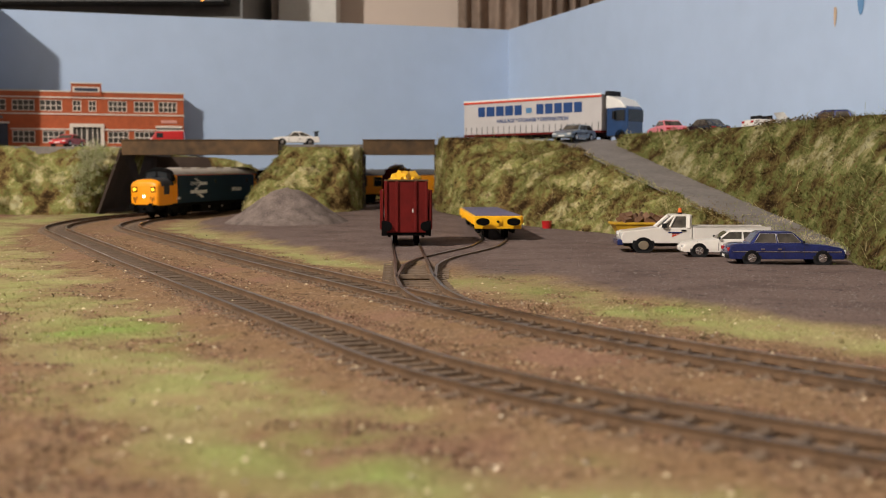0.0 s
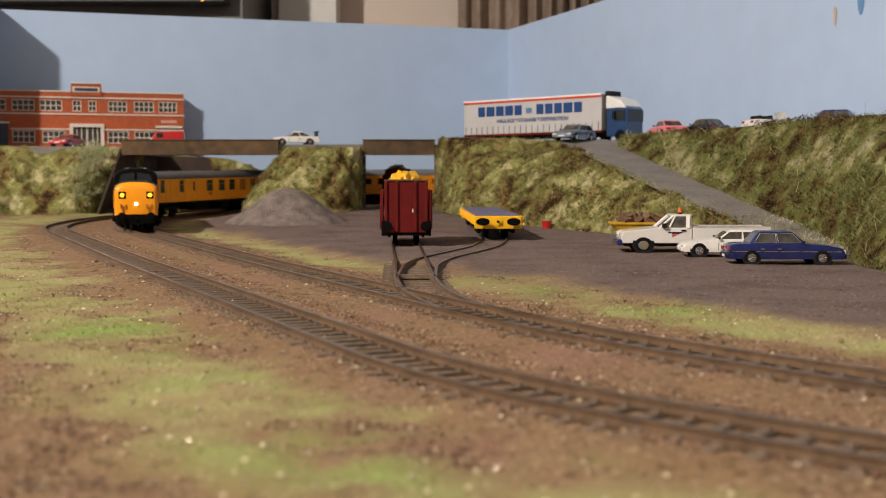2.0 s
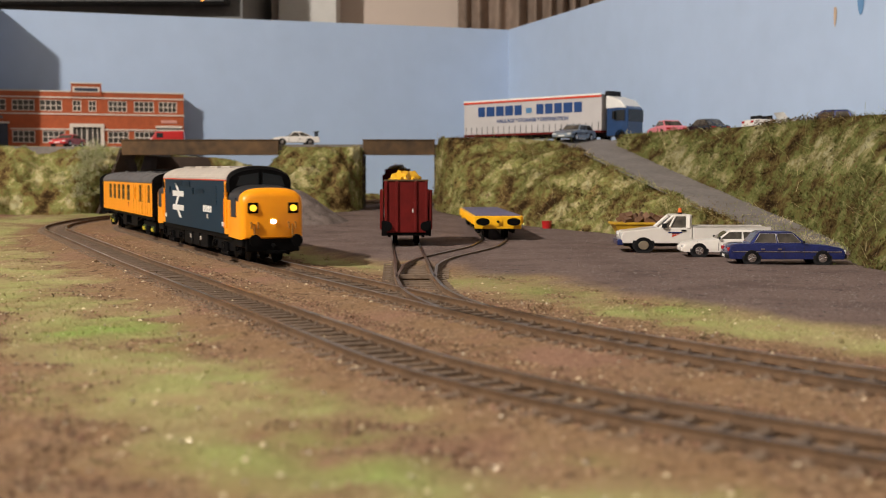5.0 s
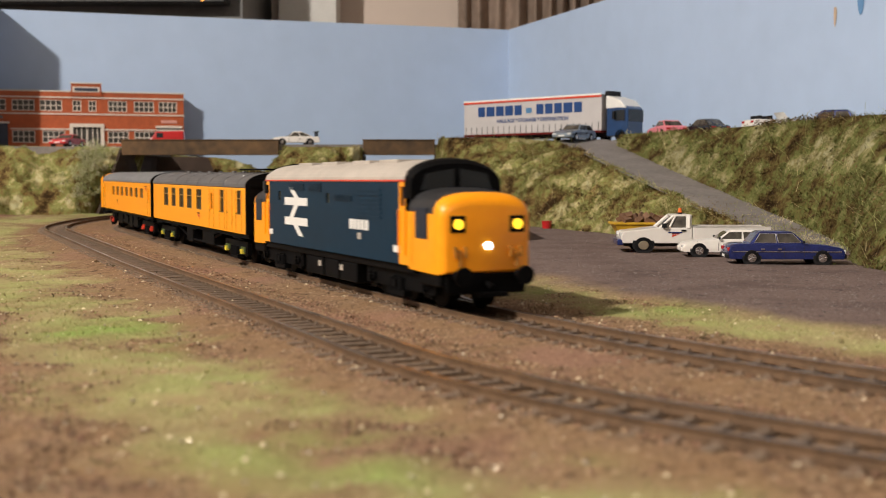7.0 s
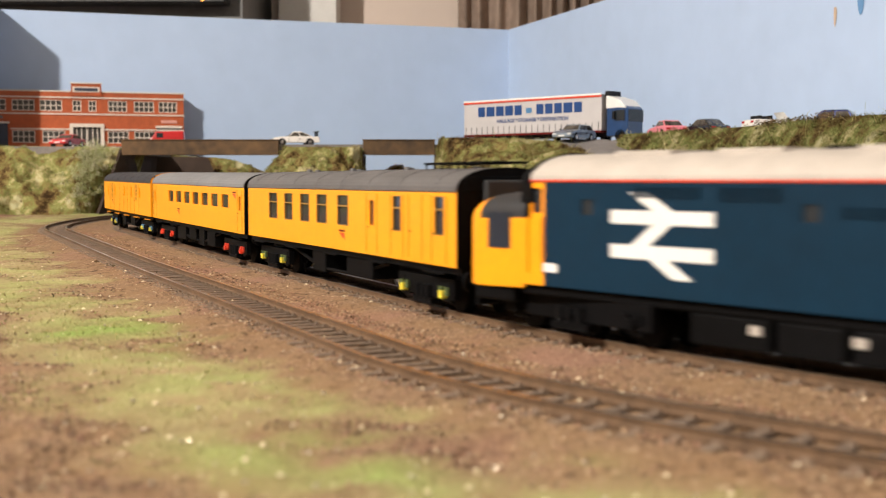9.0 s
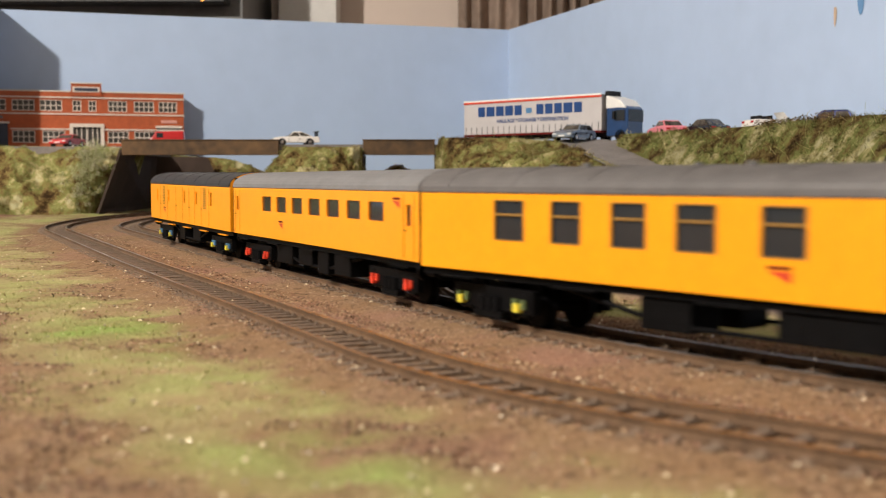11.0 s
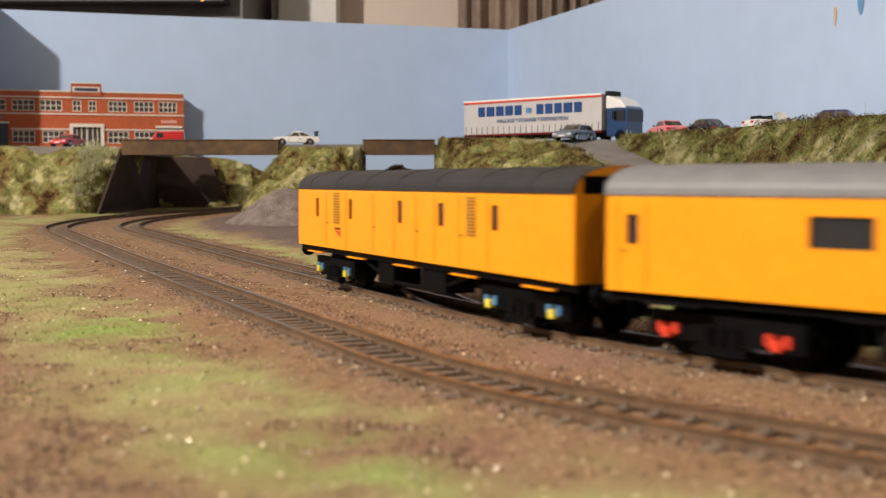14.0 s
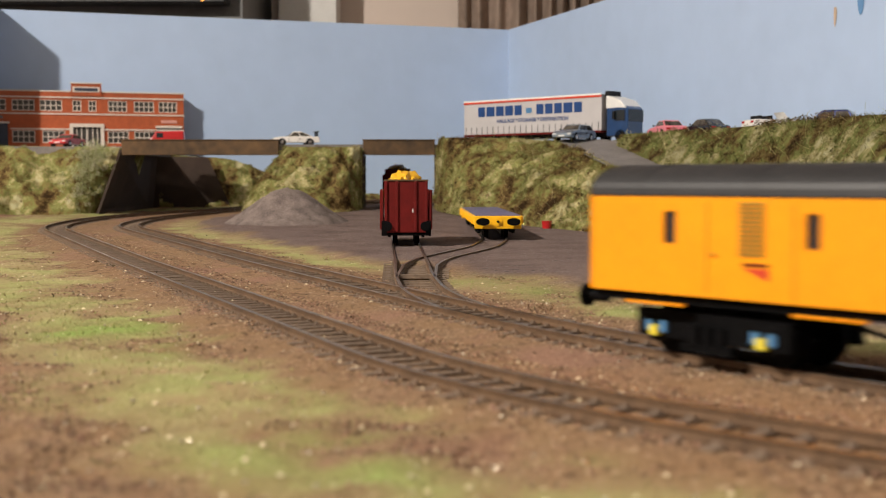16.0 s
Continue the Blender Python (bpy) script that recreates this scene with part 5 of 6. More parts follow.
def skip_bin():
    t = thing("rubbish_skip", "yellow metal skip filled with brown rubble", "skip", "", on_yard(0.1330, 0.800, None, 0))
    bm = bmesh.new()
    loft(bm, [[(-0.010, -0.009, 0.0006), (0.010, -0.009, 0.0006), (0.010, 0.009, 0.0006), (-0.010, 0.009, 0.0006)],
              [(-0.0185, -0.0115, 0.0155), (0.0185, -0.0115, 0.0155), (0.0185, 0.0115, 0.0155), (-0.0185, 0.0115, 0.0155)]])
    part("body", bm, mat("scuffed_yellow_skip", (0.62, 0.36, 0.02), 0.5, var=0.25, scale=160), t)
    bm = bmesh.new()
    box(bm, -0.0195, 0.0195, -0.0122, 0.0122, 0.0150, 0.0166)
    part("rim", bm, bpy.data.materials["scuffed_yellow_skip"], t, bevel=0.0004)
    rng = random.Random(5)
    for k in range(26):
        bm = bmesh.new()
        x, y = rng.uniform(-0.015, 0.015), rng.uniform(-0.009, 0.009)
        s = rng.uniform(0.0018, 0.0042)
        box(bm, -s, s, -s * 0.6, s * 0.6, -s * 0.4, s * 0.4)
        part("rubble_piece", bm, M_RUBBLE, t, m=pose(x, y, 0.0172 + rng.random() * 0.003, rng.uniform(-40, 40), rng.uniform(-40, 40), rng.uniform(0, 180)), bevel=0.0)
    return t


M_RUBBLE = mat("brown_rubble", (0.17, 0.09, 0.05), 0.85, var=0.5, scale=120)
skip_bin()

bm = bmesh.new()
cyl(bm, (0, 0, 0), (0, 0, 0.0085), 0.0036, 0.0044, n=20)
BUCKET = thing("red_bucket", "small red plastic drum at the foot of the bank", "drum", "", pose(0.0905, 1.030, rise(1.03) - 0.0025, 0, 0, 0))
part("shell", bm, P_RED, BUCKET)
bm = bmesh.new()
cyl(bm, (0, 0, 0.0080), (0, 0, 0.0088), 0.0047, 0.0047, n=20)
part("rim", bm, P_RED, BUCKET)


# gravel heap
def heap():
    bm = bmesh.new()
    n, k = 40, 72
    rings = []
    for i in range(n + 1):
        r = i / n
        ring = []
        for j in range(k):
            a = 2 * math.pi * j / k
            rr = 0.064 * r * (1 + 0.06 * noise.noise(Vector((math.cos(a) * 1.5, math.sin(a) * 1.5, 2))))
            z = 0.0440 * (1 - r) ** 1.08 * (1 - 0.16 * math.exp(-(r * 6) ** 2)) + 0.0011 * noise.fractal(Vector((rr * math.cos(a) * 90, rr * math.sin(a) * 90, 7)), 0.8, 2, 3)
            ring.append(bm.verts.new((rr * math.cos(a), rr * math.sin(a) * 0.95, z - 0.0015 * (r > 0.98))))
        rings.append(ring)
    for a, b in zip(rings, rings[1:]):
        for j in range(k):
            bm.faces.new((a[j], a[(j + 1) % k], b[(j + 1) % k], b[j]))
    bmesh.ops.remove_doubles(bm, verts=bm.verts, dist=1e-6)
    ob = finish("gravel_mound", bm, mat("grey_gravel", (0.19, 0.152, 0.137), 0.95, var=0.45, scale=700, bump=0.6, spec=0.2), smooth=True, m=pose(-0.148, 1.125, rise(1.125) - 0.0025))
    tagged(ob, "conical heap of fine grey gravel in the yard", "gravel heap")


heap()


# ---- factory on the forecourt, parallel to the back board ----
M_BRICK = mat("orange_red_brick", (0.40, 0.085, 0.025), 0.75, var=0.2, scale=150)
M_STONE = mat("cream_stone_band", (0.68, 0.60, 0.52), 0.7, var=0.1)
M_PANE = mat("factory_glass", (0.06, 0.055, 0.05), 0.15, var=0.3, scale=60)
M_SHUTTER = mat("dark_blue_shutter", (0.03, 0.04, 0.07), 0.5)
M_GREYSHUT = mat("grey_shutter", (0.16, 0.16, 0.16), 0.5)


def factory():
    """x runs to the left along the front, y into the building, from the right front corner."""
    t = thing("factory_building", "two-storey orange brick factory with cream bands", "building")
    ang = math.degrees(math.atan2(ALONG_BACK.y, ALONG_BACK.x))
    t.matrix_basis = pose(-0.3650, 1.672, 0.0816, 0, 0, ang) @ Matrix.Scale(1.045, 4)
    D = -0.025
    L = 0.36
    S = 0.001
    up = [(9, 33), (39, 65), (74, 98), (113, 123), (132, 143), (156, 184), (190, 218), (225, 255), (262, 290), (297, 325)]
    low = [(72, 99), (39, 65), (153, 181), (190, 218), (262, 290), (297, 325)]
    ops = [(a * S, b * S, 0.0545, 0.0690) for a, b in up] + [(a * S, b * S, 0.0130, 0.0290) for a, b in low]
    ops += [(0.1075, 0.1430, 0.0, 0.0345), (0.0045, 0.0355, 0.0, 0.0345), (0.2230, 0.2580, 0.0, 0.0380)]
    bm = bmesh.new()
    side_panel(bm, 0, L, 0, 0.0795, 0.0, ops, 0.0)
    for a, b, c, d in ops:
        for p, q in (((a, c), (b, c)), ((b, c), (b, d)), ((b, d), (a, d)), ((a, d), (a, c))):
            bm.faces.new([bm.verts.new(v) for v in ((p[0], 0, p[1]), (q[0], 0, q[1]), (q[0], D * 0.04, q[1]), (p[0], D * 0.04, p[1]))])
    part("front_wall", bm, M_BRICK, t)
    part("end_wall", boxbm(0, 0.002, D, -0.0001, 0, 0.0795), M_BRICK, t)
    part("roof", boxbm(0.002, L, D, -0.002, 0.070, 0.0715), M_GREYSHUT, t)
    part("tower", boxbm(0.1065, 0.1445, -0.004, 0.003, 0.0745, 0.0905), M_BRICK, t)
    part("sign_board", boxbm(0.1085, 0.1425, 0.003, 0.0036, 0.0795, 0.0865), M_STONE, t, "cream name board")
    part("sign_bar", boxbm(0.1110, 0.1400, 0.0036, 0.0039, 0.0808, 0.0850), M_SHUTTER, t, "dark unreadable sign writing")
    part("parapet_cap", boxbm(-0.001, 0.1065, -0.004, 0.001, 0.0795, 0.0812), M_STONE, t)
    part("parapet_cap", boxbm(0.1445, L, -0.004, 0.001, 0.0795, 0.0812), M_STONE, t)
    part("tower_cap", boxbm(0.1055, 0.1455, -0.004, 0.0042, 0.0905, 0.0920), M_STONE, t)
    for z in (0.0500, 0.0715):
        part("stone_band", boxbm(-0.001, L, 0.0, 0.0012, z, z + 0.0018), M_STONE, t)
    part("stone_band", boxbm(0.0, 0.104, 0.0, 0.0012, 0.0300, 0.0318), M_STONE, t)
    part("stone_band", boxbm(0.147, 0.22, 0.0, 0.0012, 0.0300, 0.0318), M_STONE, t)

    def window(a, b, z0, z1, nx, nz):
        p = part("window", boxbm(a, b, -0.0019, -0.0014, z0, z1), M_PANE, t)
        bm = bmesh.new()
        f = 0.0010
        for k in range(nx + 1):
            x = a + (b - a - f) * k / nx
            box(bm, x, x + f, -0.0014, -0.0004, z0, z1)
        for k in range(nz + 1):
            z = z0 + (z1 - z0 - f) * k / nz
            box(bm, a, b, -0.0013, -0.0005, z, z + f)
        part("frame", bm, M_STONE, p)
    for a, b in up:
        window(a * S, b * S, 0.0545, 0.0690, 4 if b - a > 15 else 2, 2)
    for a, b in low:
        window(a * S, b * S, 0.0130, 0.0290, 4, 2)
    bm = bmesh.new()
    box(bm, 0.1035, 0.1080, 0.0002, 0.0030, 0, 0.0385)
    box(bm, 0.1425, 0.1470, 0.0002, 0.0030, 0, 0.0385)
    box(bm, 0.1080, 0.1425, 0.0002, 0.0030, 0.0340, 0.0385)
    part("doorway_surround", bm, M_STONE, t)
    part("door_glass", boxbm(0.1080, 0.1425, -0.0019, -0.0014, 0, 0.0340), M_PANE, t)
    for x in (0.112, 0.118, 0.1245, 0.1260, 0.132, 0.138):
        part("door_bar", boxbm(x - 0.0005, x + 0.0005, -0.0014, -0.0002, 0, 0.0340), M_STONE, t)
    part("roller_shutter", boxbm(0.0045, 0.0355, -0.0019, -0.0012, 0, 0.0345), M_GREYSHUT, t, "grey roller shutter")
    part("shutter_lintel", boxbm(0.0025, 0.0375, 0.0002, 0.0025, 0.0340, 0.0370), M_STONE, t)
    part("shutter_sign", boxbm(0.0090, 0.0300, 0.0002, 0.0010, 0.0405, 0.0445), mat("pink_sign", (0.6, 0.3, 0.25), 0.6), t, "pink unreadable sign")
    part("roller_shutter", boxbm(0.2230, 0.2580, -0.0019, -0.0012, 0, 0.0380), M_SHUTTER, t, "dark blue roller shutter")
    part("shutter_lintel", boxbm(0.2210, 0.2600, 0.0002, 0.0025, 0.0375, 0.0400), M_STONE, t)
    part("shutter_sign", boxbm(0.2290, 0.2500, 0.0002, 0.0010, 0.0440, 0.0475), M_GREYSHUT, t)
    return t


factory()


# ---- articulated lorry ----
def lettering(name, text, size, material, parent, m):
    cu = bpy.data.curves.new(name, "FONT")
    cu.body, cu.size, cu.align_x, cu.align_y, cu.extrude, cu.offset = text, size, "CENTER", "CENTER", 0.00004, 0.00012
    tmp = bpy.data.objects.new(name, cu)
    scene.collection.objects.link(tmp)
    bpy.context.view_layer.update()
    me = bpy.data.meshes.new_from_object(tmp.evaluated_get(bpy.context.evaluated_depsgraph_get()))
    bpy.data.objects.remove(tmp)
    ob = new(name, me)
    me.materials.clear()
    me.materials.append(material)
    ob.parent = parent
    ob.matrix_basis = m
    return ob


def lorry():
    a, b = Vector((0.0257, 1.450)), Vector((0.1742, 1.305))
    d = b - a
    Lt = d.length
    t = thing("articulated_lorry", "white curtain-sided lorry with blue lettering and blue cab", "lorry", "", pose(a.x, a.y, 0.0865, 0, 0, math.degrees(math.atan2(d.y, d.x))))
    M_CURT = mat("pale_grey_curtain", (0.50, 0.48, 0.48), 0.55, var=0.06, scale=60)
    y0 = 0.0
    part("trailer_box", boxbm(0, Lt, y0, 0.033, 0.0125, 0.0525), M_CURT, t, "pale grey curtain-sided trailer", bevel=0.0006)
    part("top_rail", boxbm(0, Lt, y0 - 0.0006, y0 - 0.0001, 0.0515, 0.0535), M_WHITE, t)
    part("red_stripe", boxbm(0, Lt, y0 - 0.0006, y0 - 0.0001, 0.0493, 0.0515), M_RED, t, "red stripe along the top")
    for k in range(24):
        x = 0.004 + k * (Lt - 0.008) / 23
        part("strap", boxbm(x - 0.0004, x + 0.0004, y0 - 0.0005, y0 - 0.0001, 0.0120, 0.0215), M_GREYSHUT, t)
    part("side_rail", boxbm(0, Lt, y0 - 0.0004, 0.033, 0.0105, 0.0125), M_MAROON, t)
    P_SIGN = mat("sign_blue", (0.008, 0.05, 0.19), 0.5)
    # brand name as plain blocks of its letters' size
    u0, u1 = Lt * 0.115, Lt * 0.87
    bars = [(0, 3.6), (4.4, 8.6), (9.4, 13.4), (14.2, 18.2), (19, 22.6), (30.0, 33.4), (34.2, 37.8), (38.6, 42.2), (43, 47.2), (48, 51.6)]
    for p, q in bars:
        x0, x1 = u0 + (u1 - u0) * p / 51.6, u0 + (u1 - u0) * q / 51.6
        part("letter_block", boxbm(x0, x1, y0 - 0.0004, y0 - 0.0001, 0.0338, 0.0452), P_SIGN, t)
    part("letter_block", boxbm(u0 + (u1 - u0) * 24.8 / 51.6, u0 + (u1 - u0) * 27.6 / 51.6, y0 - 0.0004, y0 - 0.0001, 0.0355, 0.0415), M_AXBLUE, t)
    lettering("lettering", "HAULAGE * STORAGE * DISTRIBUTION", 0.0062, P_SIGN, t, pose(Lt * 0.52, y0 - 0.0004, 0.0275, 90, 0, 0))
    for x in (0.030, 0.048, 0.066):
        bm = bmesh.new()
        cyl(bm, (x, 0.001, 0.0065), (x, 0.005, 0.0065), 0.0065, n=24)
        cyl(bm, (x, 0.028, 0.0065), (x, 0.032, 0.0065), 0.0065, n=24)
        part("trailer_wheel", bm, M_TYRE, t)
    part("head_unit", boxbm(Lt + 0.0005, Lt + 0.006, 0.005, 0.028, 0.0470, 0.0560), M_PLASTIC, t, bevel=0.001)
    bm = bmesh.new()
    c0 = Lt + 0.006
    loft(bm, [[(c0, y, z) for y, z in ((0.001, 0.006), (0.032, 0.006), (0.032, 0.044), (0.001, 0.044))], [(c0 + 0.020, y, z) for y, z in ((0.001, 0.006), (0.032, 0.006), (0.032, 0.041), (0.001, 0.041))],
              [(c0 + 0.0275, y, z) for y, z in ((0.002, 0.006), (0.031, 0.006), (0.0305, 0.036), (0.0025, 0.036))]])
    cab = part("cab", bm, mat("cab_blue", (0.012, 0.05, 0.15), 0.3, coat=0.5), t, "blue tractor cab", bevel=0.0012)
    bm = bmesh.new()
    loft(bm, [[(c0 + x, y, z) for x, z in ((-0.001, 0.036), (0.026, 0.036), (0.018, 0.045), (0.002, 0.050), (-0.001, 0.050))] for y in (0.0008, 0.0322)])
    part("wind_deflector", bm, M_WHITE, cab, "white roof deflector", bevel=0.001)
    part("side_window", boxbm(c0 + 0.012, c0 + 0.0245, 0.0004, 0.0009, 0.0225, 0.034), M_GLASS, cab)
    bm = bmesh.new()
    loft(bm, [[(c0 + 0.0278, y, z) for y, z in ((0.003, 0.0215), (0.030, 0.0215), (0.030, 0.0345), (0.003, 0.0345))], [(c0 + 0.0284, y, z) for y, z in ((0.003, 0.0215), (0.030, 0.0215), (0.030, 0.0345), (0.003, 0.0345))]])
    part("windscreen", bm, M_GLASS, cab)
    part("mirror", boxbm(c0 + 0.010, c0 + 0.013, -0.003, 0.0, 0.024, 0.033), M_PLASTIC, cab, bevel=0.0005)
    for x in (c0 + 0.018, Lt - 0.016):
        bm = bmesh.new()
        cyl(bm, (x, 0.001, 0.0065), (x, 0.005, 0.0065), 0.0065, n=24)
        cyl(bm, (x, 0.028, 0.0065), (x, 0.032, 0.0065), 0.0065, n=24)
        part("cab_wheel", bm, M_TYRE, t)
    part("chassis", boxbm(0.01, c0 + 0.02, 0.010, 0.024, 0.006, 0.0108), M_PLASTIC, t)
    return t


lorry()

SHAPE = dict(L=0.056, W=0.0228, H=0.0180, belt=0.0115, glasshouse=(0.0095, 0.0020, -0.0135, -0.0215), wheels=(0.0170, -0.0165), hood=0.0092, deck=0.0110)


def parked(label, paint, m, name, **kw):
    d = dict(SHAPE)
    d.update(kw)
    return car(label, paint, m, d.pop("L"), d.pop("W"), d.pop("H"), d.pop("belt"), d.pop("glasshouse"), d.pop("wheels"), d.pop("hood"), d.pop("deck"), name=name, group="cars on the plateau", **d)


ZP = 0.0865
parked("silver-blue estate car at the top of the ramp", P_SILVER, pose(0.1385, 1.252, 0.0853, 0, 0, 236), "estate_car", glasshouse=(0.0105, 0.0030, -0.0205, -0.0250), deck=0.0115)
parked("pink hatchback parked behind the hillside", P_PINK, pose(0.2290, 1.215, ZP + 0.001, 0, 0, 100), "hatchback_car", glasshouse=(0.0085, 0.0015, -0.0125, -0.0215))
parked("black saloon parked behind the hillside", P_BLACK, pose(0.2620, 1.190, ZP + 0.001, 0, 0, 114), "saloon_car")
parked("white open-top roadster behind the hillside", P_WHITE, pose(0.2990, 1.065, ZP + 0.001, 0, 0, 12), "roadster_car", open_top=True, H=0.0175, belt=0.0108, glasshouse=(0.0080, 0.0025, -0.010, -0.018))
parked("dark blue hatchback with black roof on the hillside", P_NAVY, pose(0.3400, 1.050, ZP, 0, 0, 152), "hatchback_car", H=0.0195, belt=0.0125, hood=0.0105, deck=0.0122, glasshouse=(0.0110, 0.0035, -0.0195, -0.0245), roof_black=True)
SPORTS = parked("white sports car with rear wing on the bridge approach", P_WHITE, pose(-0.1790, 1.435, 0.0862, 0, 0, 195), "sports_car", H=0.0170, belt=0.0105, glasshouse=(0.0110, 0.0030, -0.0080, -0.0215))
bm = bmesh.new()
box(bm, -0.0285, -0.0235, -0.0100, 0.0100, 0.0162, 0.0170)
for y in (-0.007, 0.007):
    box(bm, -0.0268, -0.0250, y - 0.0004, y + 0.0004, 0.0105, 0.0163)
part("rear_wing", bm, M_PLASTIC, SPORTS, "black rear wing")
parked("red open sports car before the factory", P_RED, pose(-0.4750, 1.500, 0.0860, 0, 0, 262), "sports_car", H=0.0165, belt=0.0105)


def van():
    t = thing("delivery_van", "red delivery van before the factory shutter", "van", "", pose(-0.3560, 1.530, 0.0862, 0, 0, 188))
    bm = bmesh.new()
    loft(bm, [[(x, y, z) for x, z in ((0.022, 0.003), (0.0225, 0.010), (0.018, 0.0125), (0.013, 0.0205), (-0.022, 0.0215), (-0.0225, 0.003))] for y in (-0.0115, 0.0115)])
    part("body", bm, P_RED, t, bevel=0.0015)
    part("windscreen", boxbm(0.0135, 0.0175, -0.0100, 0.0100, 0.0128, 0.0185), M_GLASS, t)
    for sy in (-1, 1):
        part("side_window", boxbm(0.004, 0.012, *sorted((sy * 0.0115, sy * 0.0118)), 0.0125, 0.0185), M_GLASS, t)
        for x in (0.013, -0.014):
            bm = bmesh.new()
            cyl(bm, (x, sy * 0.009, 0.0042), (x, sy * 0.0118, 0.0042), 0.0042, n=20)
            part("wheel", bm, M_TYRE, t)


van()

# ---- brown retaining board behind the loop, and low banks behind it ----
nb = Vector((-0.30, 0.954)).normalized()
db = Vector((-nb.y, nb.x))
w0 = LOOP + nb * 0.532 + db * 0.275
RET = bmesh.new()
loft(RET, [[tuple(LOOP + nb * (0.532 + o) + db * a) + (z,) for a, z in ((0.275, 0.0), (0.72, 0.0), (0.72, 0.076), (0.310, 0.076))] for o in (0.0, 0.006)])
tagged(finish("wall_retaining", RET, M_PORTAL), "dark brown retaining board behind the loop", "wall", kind="structure")
BANKS.append(bank("embankment_behind", [tuple(w0 - db * k) + (0.008,) for k in (-0.10, -0.05, 0.0, 0.05, 0.10, 0.3)],
     [tuple(w0 - db * k + nb * 0.03) + (z,) for k, z in ((-0.10, 0.080), (-0.05, 0.077), (0.0, 0.073), (0.05, 0.055), (0.10, 0.030), (0.3, 0.022))], "low grassy bank behind the running line"))
WING = bmesh.new()
loft(WING, [[(-0.412, 1.398, 0.0), (-0.409, 1.398, 0.0), (-0.379, 1.398, 0.080), (-0.382, 1.398, 0.080)], [(-0.394, 1.600, 0.0), (-0.391, 1.600, 0.0), (-0.384, 1.600, 0.080), (-0.387, 1.600, 0.080)]])
tagged(finish("wall_wing", WING, M_PORTAL), "dark sloping wing wall beside the running lines", "wall", kind="structure")

# ---- the room round the layout ----
slab("board_top", [(-1.0, -0.05), (0.99, -0.05), (0.99, 2.05), (-1.0, 2.05)], -0.05, -0.012, M_PORTAL, "plywood baseboard under the layout", "baseboard")
RX0, RX1, RY0, RY1, RZ0, RZ1 = -2.3, 2.3, -1.9, 2.75, -0.9, 1.55
M_CEIL = mat("white_ceiling", (0.80, 0.78, 0.74), 0.9, var=0.03, scale=5)
M_WALLNORTH = mat("pale_pink_room_wall", (0.80, 0.68, 0.60), 0.8, var=0.04, scale=8)
M_FLOOR = mat("brown_carpet", (0.22, 0.16, 0.11), 0.95, var=0.3, scale=120)
slab("floor", [(RX0, RY0), (RX1, RY0), (RX1, RY1), (RX0, RY1)], RZ0 - 0.05, RZ0, M_FLOOR, "brown carpeted room floor", "floor")
slab("ceiling", [(RX0, RY0), (RX1, RY0), (RX1, RY1), (RX0, RY1)], RZ1, RZ1 + 0.05, M_CEIL, "white room ceiling", "ceiling")
for nm, pts in (("wall_west", [(RX0 - 0.1, RY0), (RX0, RY0), (RX0, RY1), (RX0 - 0.1, RY1)]), ("wall_east", [(RX1, RY0), (RX1 + 0.1, RY0), (RX1 + 0.1, RY1), (RX1, RY1)]),
                ("wall_south", [(RX0, RY0 - 0.1), (RX1, RY0 - 0.1), (RX1, RY0), (RX0, RY0)]), ("wall_north", [(RX0, RY1), (RX1, RY1), (RX1, RY1 + 0.1), (RX0, RY1 + 0.1)])):
    slab(nm, pts, RZ0, RZ1, M_WALLNORTH if nm == "wall_north" else M_WALLROOM, "cream painted room wall", "wall")
slab("pillar", [(-0.36, 2.62), (-0.235, 2.62), (-0.235, 2.74), (-0.36, 2.74)], RZ0, RZ1, M_WHITE, "white painted chimney pillar", "pillar")


def curtain():
    bm = bmesh.new()
    n = 260
    x0, x1 = 0.033, 0.95
    lo, hi, lo2, hi2 = [], [], [], []
    for k in range(n + 1):
        x = x0 + (x1 - x0) * k / n
        y = 2.60 + 0.016 * math.sin(x * 190 + 2.2 * math.sin(x * 23)) + 0.006 * math.sin(x * 71)
        for arr, z, dy in ((lo, -0.6, 0), (hi, 1.3, 0), (lo2, -0.6, 0.003), (hi2, 1.3, 0.003)):
            arr.append(bm.verts.new((x, y + dy, z)))
    for k in range(n):
        bm.faces.new((lo[k], lo[k + 1], hi[k + 1], hi[k]))
        bm.faces.new((lo2[k], lo2[k + 1], hi2[k + 1], hi2[k]))
    for a in (0, n):
        bm.faces.new((lo[a], hi[a], hi2[a], lo2[a]))
    tagged(finish("curtain", bm, mat("brown_curtain_cloth", (0.33, 0.25, 0.20), 0.9, var=0.25, scale=40), smooth=True), "grey-brown pleated curtain behind the backdrop", "curtain")


curtain()
TV = thing("television", "black flat television on the wall", "television", "", pose(-0.66, 2.30, 0.385, 0, 0, 0))
part("case", boxbm(-0.32, 0.242, 0.0, 0.05, 0.0, 0.36), mat("black_tv_plastic", (0.008, 0.008, 0.009), 0.35), TV, bevel=0.004)
part("screen", boxbm(-0.31, 0.232, -0.001, 0.0, 0.03, 0.35), M_GLASS, TV)
part("wall_bracket", boxbm(-0.34, 0.265, 0.052, 0.449, -0.25, 0.40), M_GREYSHUT, TV, "grey alcove panel behind the set")
part("status_light", boxbm(0.195, 0.199, -0.002, -0.001, 0.004, 0.007), mat("orange_status_light", (1.0, 0.35, 0.05), 0.4, emit=4), TV)

